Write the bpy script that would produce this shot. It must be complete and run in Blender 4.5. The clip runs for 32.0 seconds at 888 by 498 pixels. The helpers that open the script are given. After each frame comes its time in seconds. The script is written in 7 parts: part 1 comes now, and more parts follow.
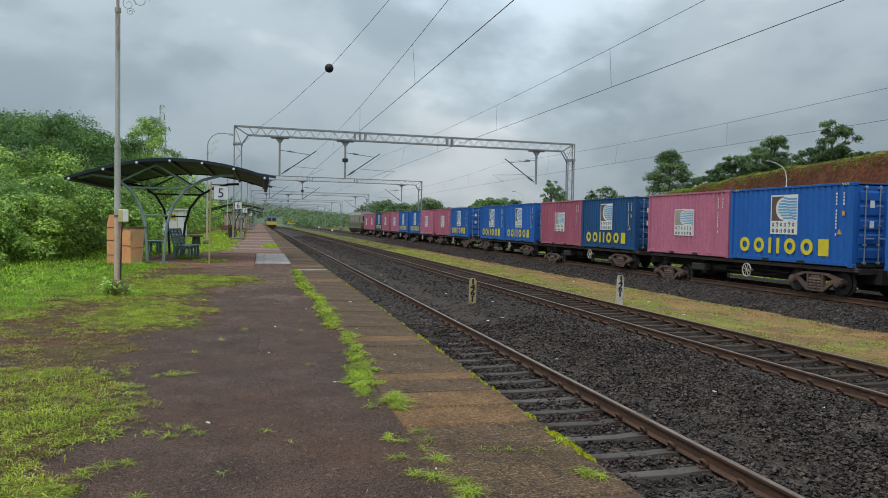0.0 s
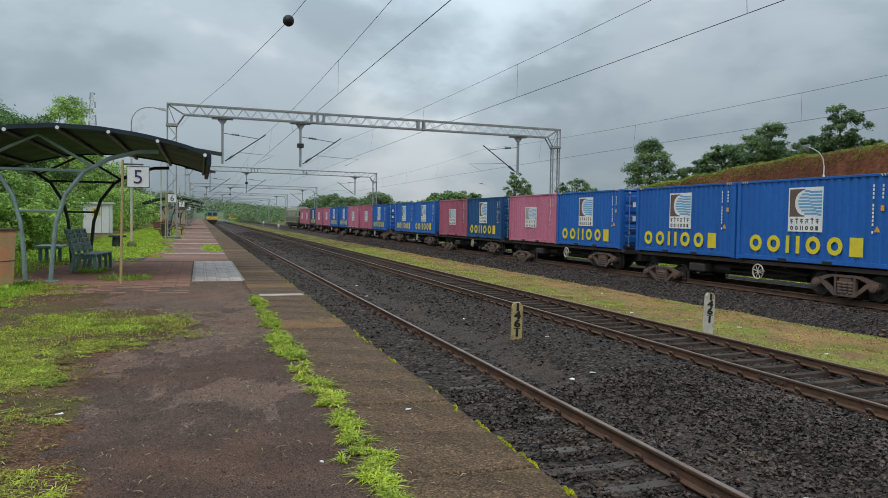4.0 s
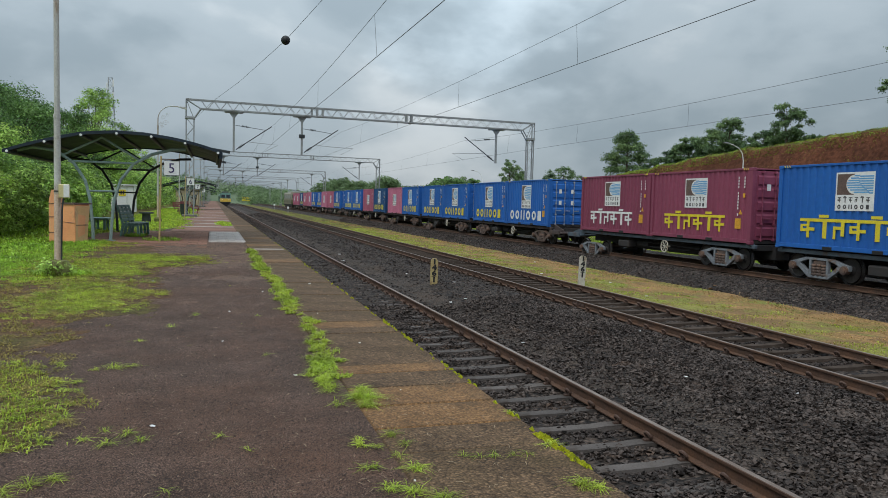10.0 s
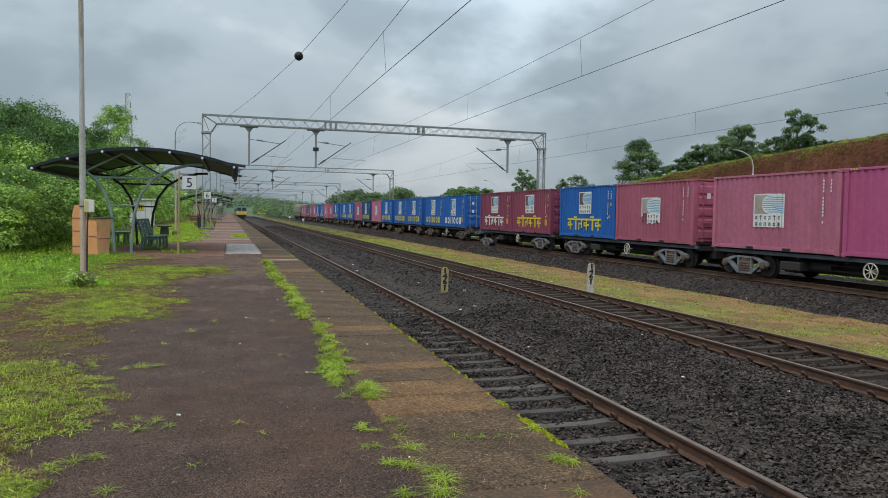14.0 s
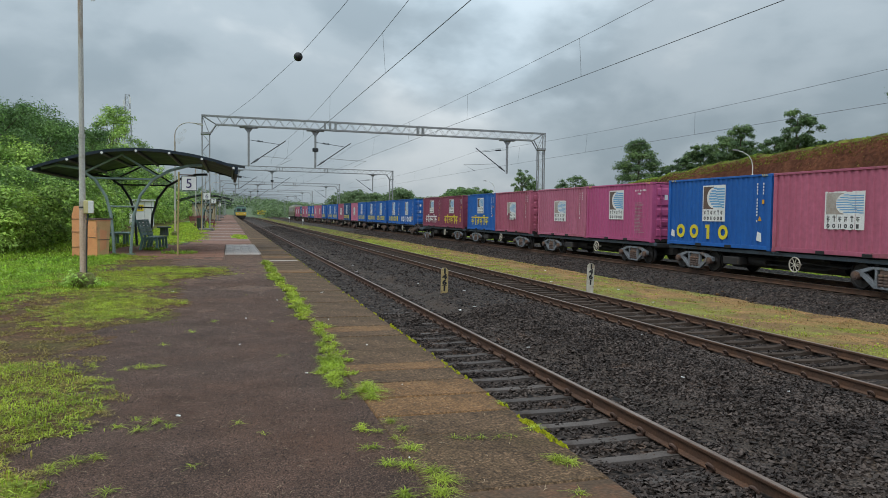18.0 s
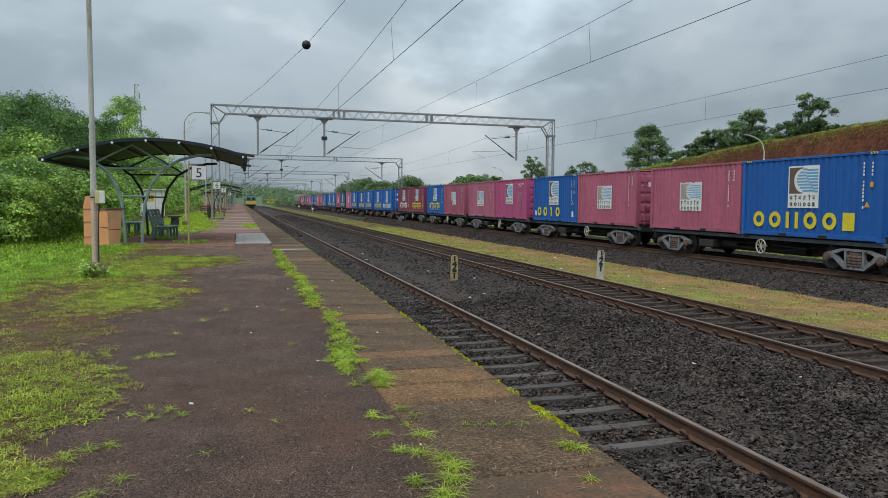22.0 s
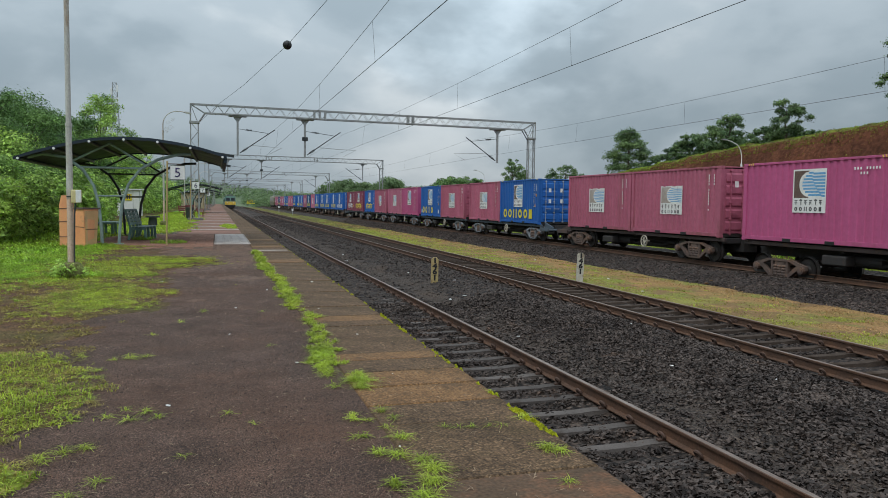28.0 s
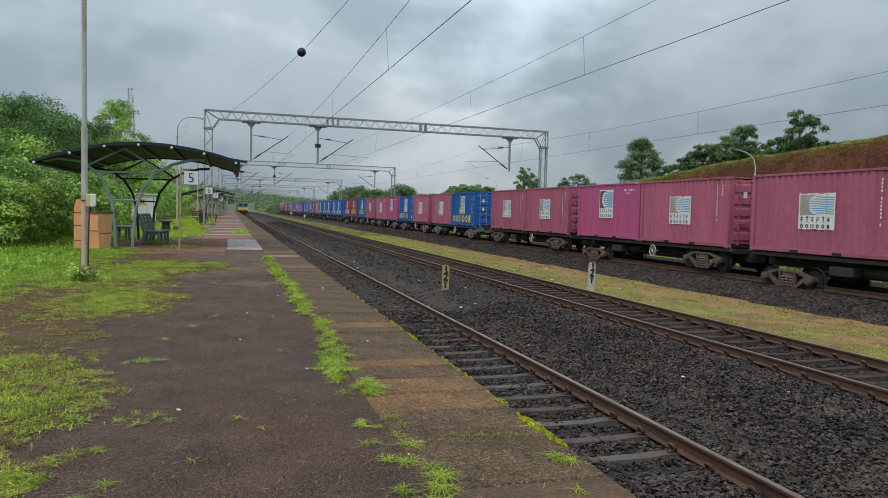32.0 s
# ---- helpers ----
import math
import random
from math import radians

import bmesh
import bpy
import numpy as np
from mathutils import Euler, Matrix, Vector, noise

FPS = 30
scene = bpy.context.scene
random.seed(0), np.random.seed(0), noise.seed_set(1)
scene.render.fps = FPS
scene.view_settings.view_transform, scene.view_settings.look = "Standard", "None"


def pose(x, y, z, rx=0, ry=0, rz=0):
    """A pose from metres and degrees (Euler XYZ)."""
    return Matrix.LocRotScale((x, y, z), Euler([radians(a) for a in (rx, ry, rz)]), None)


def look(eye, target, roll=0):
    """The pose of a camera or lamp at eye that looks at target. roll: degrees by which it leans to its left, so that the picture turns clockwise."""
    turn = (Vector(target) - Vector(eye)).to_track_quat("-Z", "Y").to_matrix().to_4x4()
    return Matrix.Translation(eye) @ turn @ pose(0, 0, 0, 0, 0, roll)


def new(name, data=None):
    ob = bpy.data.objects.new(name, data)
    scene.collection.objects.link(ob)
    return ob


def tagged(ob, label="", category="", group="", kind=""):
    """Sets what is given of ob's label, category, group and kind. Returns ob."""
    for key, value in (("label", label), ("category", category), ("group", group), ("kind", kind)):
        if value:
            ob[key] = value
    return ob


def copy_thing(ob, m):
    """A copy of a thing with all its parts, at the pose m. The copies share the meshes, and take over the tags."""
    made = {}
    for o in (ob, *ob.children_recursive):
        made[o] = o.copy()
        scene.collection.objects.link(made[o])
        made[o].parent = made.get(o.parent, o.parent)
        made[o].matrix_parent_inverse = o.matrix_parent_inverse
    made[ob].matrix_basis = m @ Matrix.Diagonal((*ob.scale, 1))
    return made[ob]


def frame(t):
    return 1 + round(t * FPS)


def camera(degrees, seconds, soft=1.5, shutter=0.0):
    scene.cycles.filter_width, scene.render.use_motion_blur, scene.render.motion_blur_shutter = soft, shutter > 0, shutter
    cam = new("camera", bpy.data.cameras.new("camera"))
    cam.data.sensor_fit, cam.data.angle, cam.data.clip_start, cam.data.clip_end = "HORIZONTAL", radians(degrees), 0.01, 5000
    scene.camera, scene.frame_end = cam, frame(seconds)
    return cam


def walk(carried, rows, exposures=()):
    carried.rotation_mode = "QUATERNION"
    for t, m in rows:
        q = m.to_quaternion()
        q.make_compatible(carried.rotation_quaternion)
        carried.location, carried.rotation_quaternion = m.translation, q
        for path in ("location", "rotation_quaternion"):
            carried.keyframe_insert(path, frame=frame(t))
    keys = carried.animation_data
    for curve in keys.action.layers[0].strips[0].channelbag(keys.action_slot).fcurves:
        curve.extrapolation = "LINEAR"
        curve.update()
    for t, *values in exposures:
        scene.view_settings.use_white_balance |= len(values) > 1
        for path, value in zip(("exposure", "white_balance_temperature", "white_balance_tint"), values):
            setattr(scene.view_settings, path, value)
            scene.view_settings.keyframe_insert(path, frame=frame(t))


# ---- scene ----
cam = camera(62.0, 32.0, soft=0.9)

# seconds; metres right, ahead and up; yaw, pitch, roll
PATH = [
    (0.0, 0.00, 0.00, 1.346, -13.98, -1.93, -0.99),
    (0.5, 0.00, 0.00, 1.346, -13.94, -2.03, -0.69),
    (1.0, 0.00, 0.00, 1.346, -13.79, -1.72, -0.33),
    (1.5, 0.03, 2.80, 1.362, -14.32, -1.75, -0.61),
    (2.0, 0.03, 3.98, 1.383, -14.84, -1.61, -0.84),
    (2.5, 0.03, 6.18, 1.412, -16.12, -1.89, -0.80),
    (3.0, 0.03, 7.60, 1.408, -18.02, -1.99, -0.81),
    (3.5, 0.03, 7.52, 1.411, -18.19, -2.11, -0.96),
    (5.5, 0.02, 6.45, 1.425, -18.86, -2.95, -0.27),
    (6.0, 0.02, 6.42, 1.426, -19.04, -3.02, -0.24),
    (6.5, 0.02, 6.33, 1.423, -18.38, -2.32, -0.29),
    (7.0, 0.03, 3.64, 1.383, -18.04, -2.48, -1.28),
    (7.5, 0.03, 2.98, 1.372, -18.90, -2.67, -1.52),
    (8.0, 0.01, 1.00, 1.349, -18.80, -2.36, -1.60),
    (8.5, 0.01, 0.50, 1.349, -18.37, -2.94, -1.82),
    (9.0, 0.01, 0.53, 1.348, -18.17, -3.14, -1.71),
    (9.5, 0.01, 0.52, 1.348, -17.75, -3.38, -1.66),
    (10.0, 0.01, 0.52, 1.348, -17.29, -3.51, -1.47),
    (10.5, 0.00, 0.00, 1.346, -17.18, -3.52, -1.13),
    (11.0, 0.00, 0.00, 1.346, -16.90, -3.56, -0.90),
    (11.5, 0.00, 0.00, 1.346, -17.48, -3.96, -0.85),
    (12.0, 0.00, 0.00, 1.346, -16.84, -4.12, -0.91),
    (12.5, 0.00, 0.00, 1.346, -16.06, -3.33, -0.56),
    (13.0, 0.00, 0.00, 1.346, -15.62, -3.45, -0.88),
    (13.5, 0.00, 0.00, 1.346, -15.82, -3.23, -0.48),
    (14.0, 0.00, 0.00, 1.346, -16.16, -2.74, -0.76),
    (14.5, 0.00, 0.00, 1.346, -15.94, -2.99, -0.86),
    (16.5, 0.00, 0.00, 1.346, -15.44, -2.12, -1.04),
    (17.0, 0.00, 0.00, 1.346, -15.68, -2.13, -1.26),
    (17.5, 0.00, 0.00, 1.346, -15.89, -2.54, -1.19),
    (18.0, 0.00, 0.00, 1.346, -16.19, -2.70, -0.69),
    (18.5, 0.00, 0.00, 1.346, -15.97, -2.27, -0.34),
    (19.0, 0.00, 0.00, 1.346, -15.93, -2.09, -0.47),
    (19.5, 0.00, 0.00, 1.346, -15.90, -2.08, -0.30),
    (20.0, 0.00, 0.00, 1.346, -15.91, -1.91, -0.08),
    (20.5, 0.00, 0.00, 1.346, -15.78, -1.32, 0.20),
    (21.0, 0.00, 0.00, 1.346, -15.09, -1.64, -0.25),
    (21.5, 0.00, 0.00, 1.346, -15.18, -2.81, -0.05),
    (22.0, 0.00, 0.00, 1.346, -15.46, -3.67, -0.28),
    (22.5, 0.00, 0.00, 1.346, -15.58, -4.69, -0.29),
    (23.0, 0.00, 0.00, 1.346, -15.91, -5.82, -0.14),
    (23.5, 0.00, 0.00, 1.346, -15.87, -5.89, -0.15),
    (24.0, 0.00, 0.00, 1.346, -15.85, -6.04, 0.07),
    (24.5, 0.00, 0.00, 1.346, -15.67, -6.53, 0.14),
    (26.5, 0.00, 0.00, 1.346, -16.22, -4.61, -1.21),
    (27.0, 0.00, 0.00, 1.346, -16.46, -3.40, -1.08),
    (27.5, 0.00, 0.00, 1.346, -16.86, -2.84, -0.89),
    (28.0, 0.00, 0.00, 1.346, -16.95, -3.51, -0.69),
    (28.5, 0.00, 0.00, 1.346, -16.72, -3.08, -0.73),
    (29.0, 0.00, 0.00, 1.346, -16.89, -2.81, -0.85),
    (29.5, 0.00, 0.00, 1.346, -16.09, -2.44, -0.56),
    (30.0, 0.00, 0.00, 1.346, -16.23, -2.64, -0.67),
    (30.5, 0.00, 0.00, 1.346, -16.00, -2.70, -0.95),
    (31.0, 0.00, 0.00, 1.346, -15.97, -2.87, -1.19),
    (31.5, 0.00, 0.00, 1.346, -16.21, -3.07, -1.55),
    (32.0, 0.00, 0.00, 1.346, -16.05, -2.93, -1.28)]
walk(cam, [(t, pose(x, y, z, 90 + pitch, roll, yaw)) for t, x, y, z, yaw, pitch, roll in PATH],
     [(0.0, 0.0), (20.5, 0.0), (21.5, 0.0), (22.0, 0.02), (22.5, 0.12), (23.0, 0.18), (24.0, 0.22), (24.5, 0.22), (26.5, 0.06), (27.5, 0.0), (28.5, 0.0), (32.0, 0.0)])

# seconds, metres that the freight train has run
RUN = [(0, 0.36), (1, 5.45), (1.5, 7.36), (2, 9.13), (2.5, 10.76), (3, 12.09), (3.5, 14.37), (5.5, 25.22), (6, 27.47), (6.5, 29.73), (7, 32.73), (7.5, 35.18), (8, 37.47), (9, 41.42), (10, 45.80), (12, 54.48), (14, 62.93), (16, 71.20), (18, 79.28), (20, 87.16), (22, 94.86), (24, 102.37), (26, 109.69), (28, 116.82), (30, 123.77), (32, 130.51)]

# ---- light: a bright overcast monsoon sky ----
world = bpy.data.worlds.new("sky")
scene.world = world
world.use_nodes = True
wn, wl = world.node_tree.nodes, world.node_tree.links
wn.clear()


def wnode(kind, **k):
    n = wn.new(kind)
    for a, b in k.items():
        n.inputs[a].default_value = b
    return n


sky = wn.new("ShaderNodeTexSky")
sky.sky_type, sky.sun_disc = "NISHITA", False
sky.sun_elevation, sky.sun_rotation = radians(58), radians(40)
sky.air_density, sky.dust_density = 1.0, 2.0
tc = wn.new("ShaderNodeTexCoord")
sep = wn.new("ShaderNodeSeparateXYZ")
wl.new(tc.outputs["Generated"], sep.inputs[0])
stretch = wn.new("ShaderNodeMapping")
stretch.inputs["Scale"].default_value = (1.0, 1.0, 1.9)
stretch.inputs["Location"].default_value = (0.35, 0.10, 0.0)
wl.new(tc.outputs["Generated"], stretch.inputs[0])
cl1 = wnode("ShaderNodeTexNoise", Scale=2.3, Detail=6.0, Roughness=0.47, Distortion=0.35)
wl.new(stretch.outputs[0], cl1.inputs["Vector"])
cl2 = wnode("ShaderNodeTexNoise", Scale=7.5, Detail=5.0, Roughness=0.5)
wl.new(stretch.outputs[0], cl2.inputs["Vector"])
mixf = wn.new("ShaderNodeMath")
mixf.operation = "MULTIPLY_ADD"
mixf.inputs[1].default_value = 0.33
wl.new(cl2.outputs["Fac"], mixf.inputs[0])
wl.new(cl1.outputs["Fac"], mixf.inputs[2])
ramp = wn.new("ShaderNodeValToRGB")
ramp.color_ramp.interpolation = "EASE"
els = ramp.color_ramp.elements
els[0].position, els[0].color = 0.53, (0.325, 0.405, 0.463, 1)
els[1].position, els[1].color = 0.85, (0.668, 0.735, 0.776, 1)
mid = els.new(0.675)
mid.color = (0.433, 0.517, 0.577, 1)
wl.new(mixf.outputs[0], ramp.inputs[0])
bg_sky = wn.new("ShaderNodeBackground")
bg_sky.inputs["Strength"].default_value = 0.05
wl.new(sky.outputs[0], bg_sky.inputs["Color"])
# an overcast sky grows brighter towards the zenith
zen = wn.new("ShaderNodeMapRange")
zen.inputs["From Min"].default_value, zen.inputs["From Max"].default_value = 0.0, 1.0
zen.inputs["To Min"].default_value, zen.inputs["To Max"].default_value = 0.75, 2.60
wl.new(sep.outputs["Z"], zen.inputs["Value"])
strength = zen.outputs[0]
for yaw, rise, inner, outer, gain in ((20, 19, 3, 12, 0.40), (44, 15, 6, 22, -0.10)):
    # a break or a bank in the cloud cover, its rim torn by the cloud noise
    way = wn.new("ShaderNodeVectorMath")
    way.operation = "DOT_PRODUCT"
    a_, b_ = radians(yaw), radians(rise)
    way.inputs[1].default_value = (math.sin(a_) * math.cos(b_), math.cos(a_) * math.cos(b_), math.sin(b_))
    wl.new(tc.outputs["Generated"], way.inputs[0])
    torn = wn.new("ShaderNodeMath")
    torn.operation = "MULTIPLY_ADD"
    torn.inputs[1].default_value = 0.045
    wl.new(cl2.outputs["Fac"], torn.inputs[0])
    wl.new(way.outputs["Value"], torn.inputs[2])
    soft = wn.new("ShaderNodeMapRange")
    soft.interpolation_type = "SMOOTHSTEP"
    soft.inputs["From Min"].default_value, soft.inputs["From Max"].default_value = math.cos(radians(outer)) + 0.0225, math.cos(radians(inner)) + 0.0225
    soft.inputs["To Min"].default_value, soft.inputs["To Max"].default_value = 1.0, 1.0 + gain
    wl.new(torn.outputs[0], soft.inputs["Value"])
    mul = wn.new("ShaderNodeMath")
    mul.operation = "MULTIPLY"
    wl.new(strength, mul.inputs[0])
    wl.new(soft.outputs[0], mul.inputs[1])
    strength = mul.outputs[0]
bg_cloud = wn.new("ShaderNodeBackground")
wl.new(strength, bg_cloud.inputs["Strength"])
wl.new(ramp.outputs[0], bg_cloud.inputs["Color"])
mixw = wn.new("ShaderNodeMixShader")
mixw.inputs[0].default_value = 0.93
wl.new(bg_sky.outputs[0], mixw.inputs[1])
wl.new(bg_cloud.outputs[0], mixw.inputs[2])
wout = wn.new("ShaderNodeOutputWorld")
wl.new(mixw.outputs[0], wout.inputs[0])

sun = new("sun", bpy.data.lights.new("sun", "SUN"))
sun.data.energy, sun.data.angle, sun.data.color = 1.3, radians(30), (1.0, 0.97, 0.92)
sun.matrix_world = look((0, 0, 60), (30, 24, 0))

# ---- materials ----
def mat(name, a, b=None, rough=0.7, metal=0.0, scale=3.0, fine=40.0, amount=0.5, bump=0.1, dist=0.01, c=None, cut=(0.35, 0.65),
        streak=1.0, rnd=0.0, spec=0.5, island=0.0, rough_var=0.15, cfrac=0.62, seed=0.0):
    """Two-scale mottled paint or earth: colour a to b over a coarse noise, colour c (rust, dirt, moss) in patches, fine grain, relief."""
    m = bpy.data.materials.new(name)
    m.use_nodes = True
    nt = m.node_tree
    n, l = nt.nodes, nt.links
    p = n["Principled BSDF"]
    p.inputs["Roughness"].default_value, p.inputs["Metallic"].default_value = rough, metal
    p.inputs["Specular IOR Level"].default_value = spec
    b = b or tuple(v * 0.75 for v in a)
    co = n.new("ShaderNodeTexCoord")
    mp = n.new("ShaderNodeMapping")
    mp.inputs["Scale"].default_value = (1, 1, streak)
    mp.inputs["Location"].default_value = (seed, seed * 2, seed * 3)
    l.new(co.outputs["Object"], mp.inputs[0])
    n1 = n.new("ShaderNodeTexNoise")
    n1.inputs["Scale"].default_value, n1.inputs["Detail"].default_value = scale, 6
    n1.inputs["Roughness"].default_value = 0.6
    l.new(mp.outputs[0], n1.inputs["Vector"])
    n2 = n.new("ShaderNodeTexNoise")
    n2.inputs["Scale"].default_value, n2.inputs["Detail"].default_value = fine, 3
    l.new(co.outputs["Object"], n2.inputs["Vector"])
    r1 = n.new("ShaderNodeMapRange")
    r1.inputs["From Min"].default_value, r1.inputs["From Max"].default_value = cut
    l.new(n1.outputs["Fac"], r1.inputs["Value"])
    mx = n.new("ShaderNodeMix")
    mx.data_type = "RGBA"
    mx.inputs["A"].default_value, mx.inputs["B"].default_value = (*a, 1), (*b, 1)
    l.new(r1.outputs[0], mx.inputs["Factor"])
    col = mx.outputs["Result"]
    if c:
        n3 = n.new("ShaderNodeTexNoise")
        n3.inputs["Scale"].default_value, n3.inputs["Detail"].default_value = scale * 0.7, 8
        n3.inputs["Roughness"].default_value = 0.7
        mp3 = n.new("ShaderNodeMapping")
        mp3.inputs["Location"].default_value = (7.3 + seed, 2.1, 5.5)
        mp3.inputs["Scale"].default_value = (1, 1, streak)
        l.new(co.outputs["Object"], mp3.inputs[0])
        l.new(mp3.outputs[0], n3.inputs["Vector"])
        r3 = n.new("ShaderNodeMapRange")
        r3.inputs["From Min"].default_value, r3.inputs["From Max"].default_value = cfrac - 0.06, cfrac + 0.06
        l.new(n3.outputs["Fac"], r3.inputs["Value"])
        m3 = n.new("ShaderNodeMix")
        m3.data_type = "RGBA"
        m3.inputs["B"].default_value = (*c, 1)
        l.new(r3.outputs[0], m3.inputs["Factor"])
        l.new(col, m3.inputs["A"])
        col = m3.outputs["Result"]
    # fine grain, and variation from piece to piece
    hv = n.new("ShaderNodeHueSaturation")
    val = n.new("ShaderNodeMapRange")
    val.inputs["From Min"].default_value, val.inputs["From Max"].default_value = 0.3, 0.7
    val.inputs["To Min"].default_value, val.inputs["To Max"].default_value = 1 - amount * 0.5, 1 + amount * 0.5
    l.new(n2.outputs["Fac"], val.inputs["Value"])
    vout = val.outputs[0]
    for on, node, out in ((rnd, "ShaderNodeObjectInfo", "Random"), (island, "ShaderNodeNewGeometry", "Random Per Island")):
        if on:
            oi = n.new(node)
            rr = n.new("ShaderNodeMapRange")
            rr.inputs["To Min"].default_value, rr.inputs["To Max"].default_value = 1 - on, 1 + on
            l.new(oi.outputs[out], rr.inputs["Value"])
            mu = n.new("ShaderNodeMath")
            mu.operation = "MULTIPLY"
            l.new(vout, mu.inputs[0])
            l.new(rr.outputs[0], mu.inputs[1])
            vout = mu.outputs[0]
    l.new(vout, hv.inputs["Value"])
    l.new(col, hv.inputs["Color"])
    l.new(hv.outputs[0], p.inputs["Base Color"])
    if rough_var:
        rv = n.new("ShaderNodeMapRange")
        rv.inputs["To Min"].default_value, rv.inputs["To Max"].default_value = max(0.02, rough - rough_var), min(1, rough + rough_var)
        l.new(n1.outputs["Fac"], rv.inputs["Value"])
        l.new(rv.outputs[0], p.inputs["Roughness"])
    if bump:
        ad = n.new("ShaderNodeMath")
        ad.operation = "MULTIPLY_ADD"
        ad.inputs[1].default_value = 2.0
        l.new(n1.outputs["Fac"], ad.inputs[0])
        l.new(n2.outputs["Fac"], ad.inputs[2])
        bp = n.new("ShaderNodeBump")
        bp.inputs["Strength"].default_value, bp.inputs["Distance"].default_value = bump, dist
        l.new(ad.outputs[0], bp.inputs["Height"])
        l.new(bp.outputs[0], p.inputs["Normal"])
    return m


def grain_mat(name, dark, mid, light, cell=22.0, patch=0.5, patch_col=None, rough=0.85, bump=1.0, dist=0.03, gap=0.35, pfrac=0.58, spec=0.4, blot=0.2):
    """Packed grains: every cell has its own tone and a dark joint round it; broad stains lie over them."""
    m = bpy.data.materials.new(name)
    m.use_nodes = True
    n, l = m.node_tree.nodes, m.node_tree.links
    p = n["Principled BSDF"]
    p.inputs["Roughness"].default_value = rough
    p.inputs["Specular IOR Level"].default_value = spec
    co = n.new("ShaderNodeTexCoord")
    vo = n.new("ShaderNodeTexVoronoi")
    vo.inputs["Scale"].default_value = cell
    l.new(co.outputs["Object"], vo.inputs["Vector"])
    sp = n.new("ShaderNodeSeparateColor")
    l.new(vo.outputs["Color"], sp.inputs[0])
    cr = n.new("ShaderNodeValToRGB")
    e = cr.color_ramp.elements
    e[0].position, e[0].color = 0.0, (*dark, 1)
    e[1].position, e[1].color = 1.0, (*light, 1)
    e.new(0.6).color = (*mid, 1)
    l.new(sp.outputs[0], cr.inputs[0])
    col = cr.outputs[0]
    big = n.new("ShaderNodeTexNoise")
    big.inputs["Scale"].default_value, big.inputs["Detail"].default_value, big.inputs["Roughness"].default_value = patch, 9, 0.65
    l.new(co.outputs["Object"], big.inputs["Vector"])
    if patch_col:
        r3 = n.new("ShaderNodeMapRange")
        r3.inputs["From Min"].default_value, r3.inputs["From Max"].default_value = pfrac - 0.09, pfrac + 0.09
        r3.inputs["To Max"].default_value = 0.8
        l.new(big.outputs["Fac"], r3.inputs["Value"])
        mx = n.new("ShaderNodeMix")
        mx.data_type = "RGBA"
        mx.inputs["B"].default_value = (*patch_col, 1)
        l.new(r3.outputs[0], mx.inputs["Factor"])
        l.new(col, mx.inputs["A"])
        col = mx.outputs["Result"]
    jt = n.new("ShaderNodeMapRange")
    jt.inputs["From Min"].default_value, jt.inputs["From Max"].default_value = 0.35, 0.75
    jt.inputs["To Min"].default_value, jt.inputs["To Max"].default_value = 1.15, gap
    l.new(vo.outputs["Distance"], jt.inputs["Value"])
    hv = n.new("ShaderNodeHueSaturation")
    # damp and worn blotches a hand to an arm wide
    bl = n.new("ShaderNodeTexNoise")
    bl.inputs["Scale"].default_value, bl.inputs["Detail"].default_value, bl.inputs["Roughness"].default_value = 2.1, 7, 0.62
    l.new(co.outputs["Object"], bl.inputs["Vector"])
    br = n.new("ShaderNodeMapRange")
    br.inputs["From Min"].default_value, br.inputs["From Max"].default_value = 0.33, 0.67
    br.inputs["To Min"].default_value, br.inputs["To Max"].default_value = 1 - blot, 1 + blot
    l.new(bl.outputs["Fac"], br.inputs["Value"])
    bm_ = n.new("ShaderNodeMath")
    bm_.operation = "MULTIPLY"
    l.new(jt.outputs[0], bm_.inputs[0])
    l.new(br.outputs[0], bm_.inputs[1])
    l.new(bm_.outputs[0], hv.inputs["Value"])
    l.new(col, hv.inputs["Color"])
    l.new(hv.outputs[0], p.inputs["Base Color"])
    inv = n.new("ShaderNodeMath")
    inv.operation = "SUBTRACT"
    inv.inputs[0].default_value = 1.0
    l.new(vo.outputs["Distance"], inv.inputs[1])
    bp = n.new("ShaderNodeBump")
    bp.inputs["Strength"].default_value, bp.inputs["Distance"].default_value = bump, dist
    l.new(inv.outputs[0], bp.inputs["Height"])
    l.new(bp.outputs[0], p.inputs["Normal"])
    return m


def leaf_mat(name, a, b, trans=0.35, far=0.0):
    m = mat(name, a, b, rough=0.55, scale=0.60, fine=3.2, amount=0.8, bump=0, island=0.42, cut=(0.38, 0.62), rough_var=0.1, spec=0.3)
    n, l = m.node_tree.nodes, m.node_tree.links
    p = n["Principled BSDF"]
    tr = n.new("ShaderNodeBsdfTranslucent")
    l.new(p.inputs["Base Color"].links[0].from_socket, tr.inputs["Color"])
    mx = n.new("ShaderNodeMixShader")
    mx.inputs[0].default_value = trans
    l.new(p.outputs[0], mx.inputs[1])
    l.new(tr.outputs[0], mx.inputs[2])
    l.new(mx.outputs[0], n["Material Output"].inputs[0])
    return m


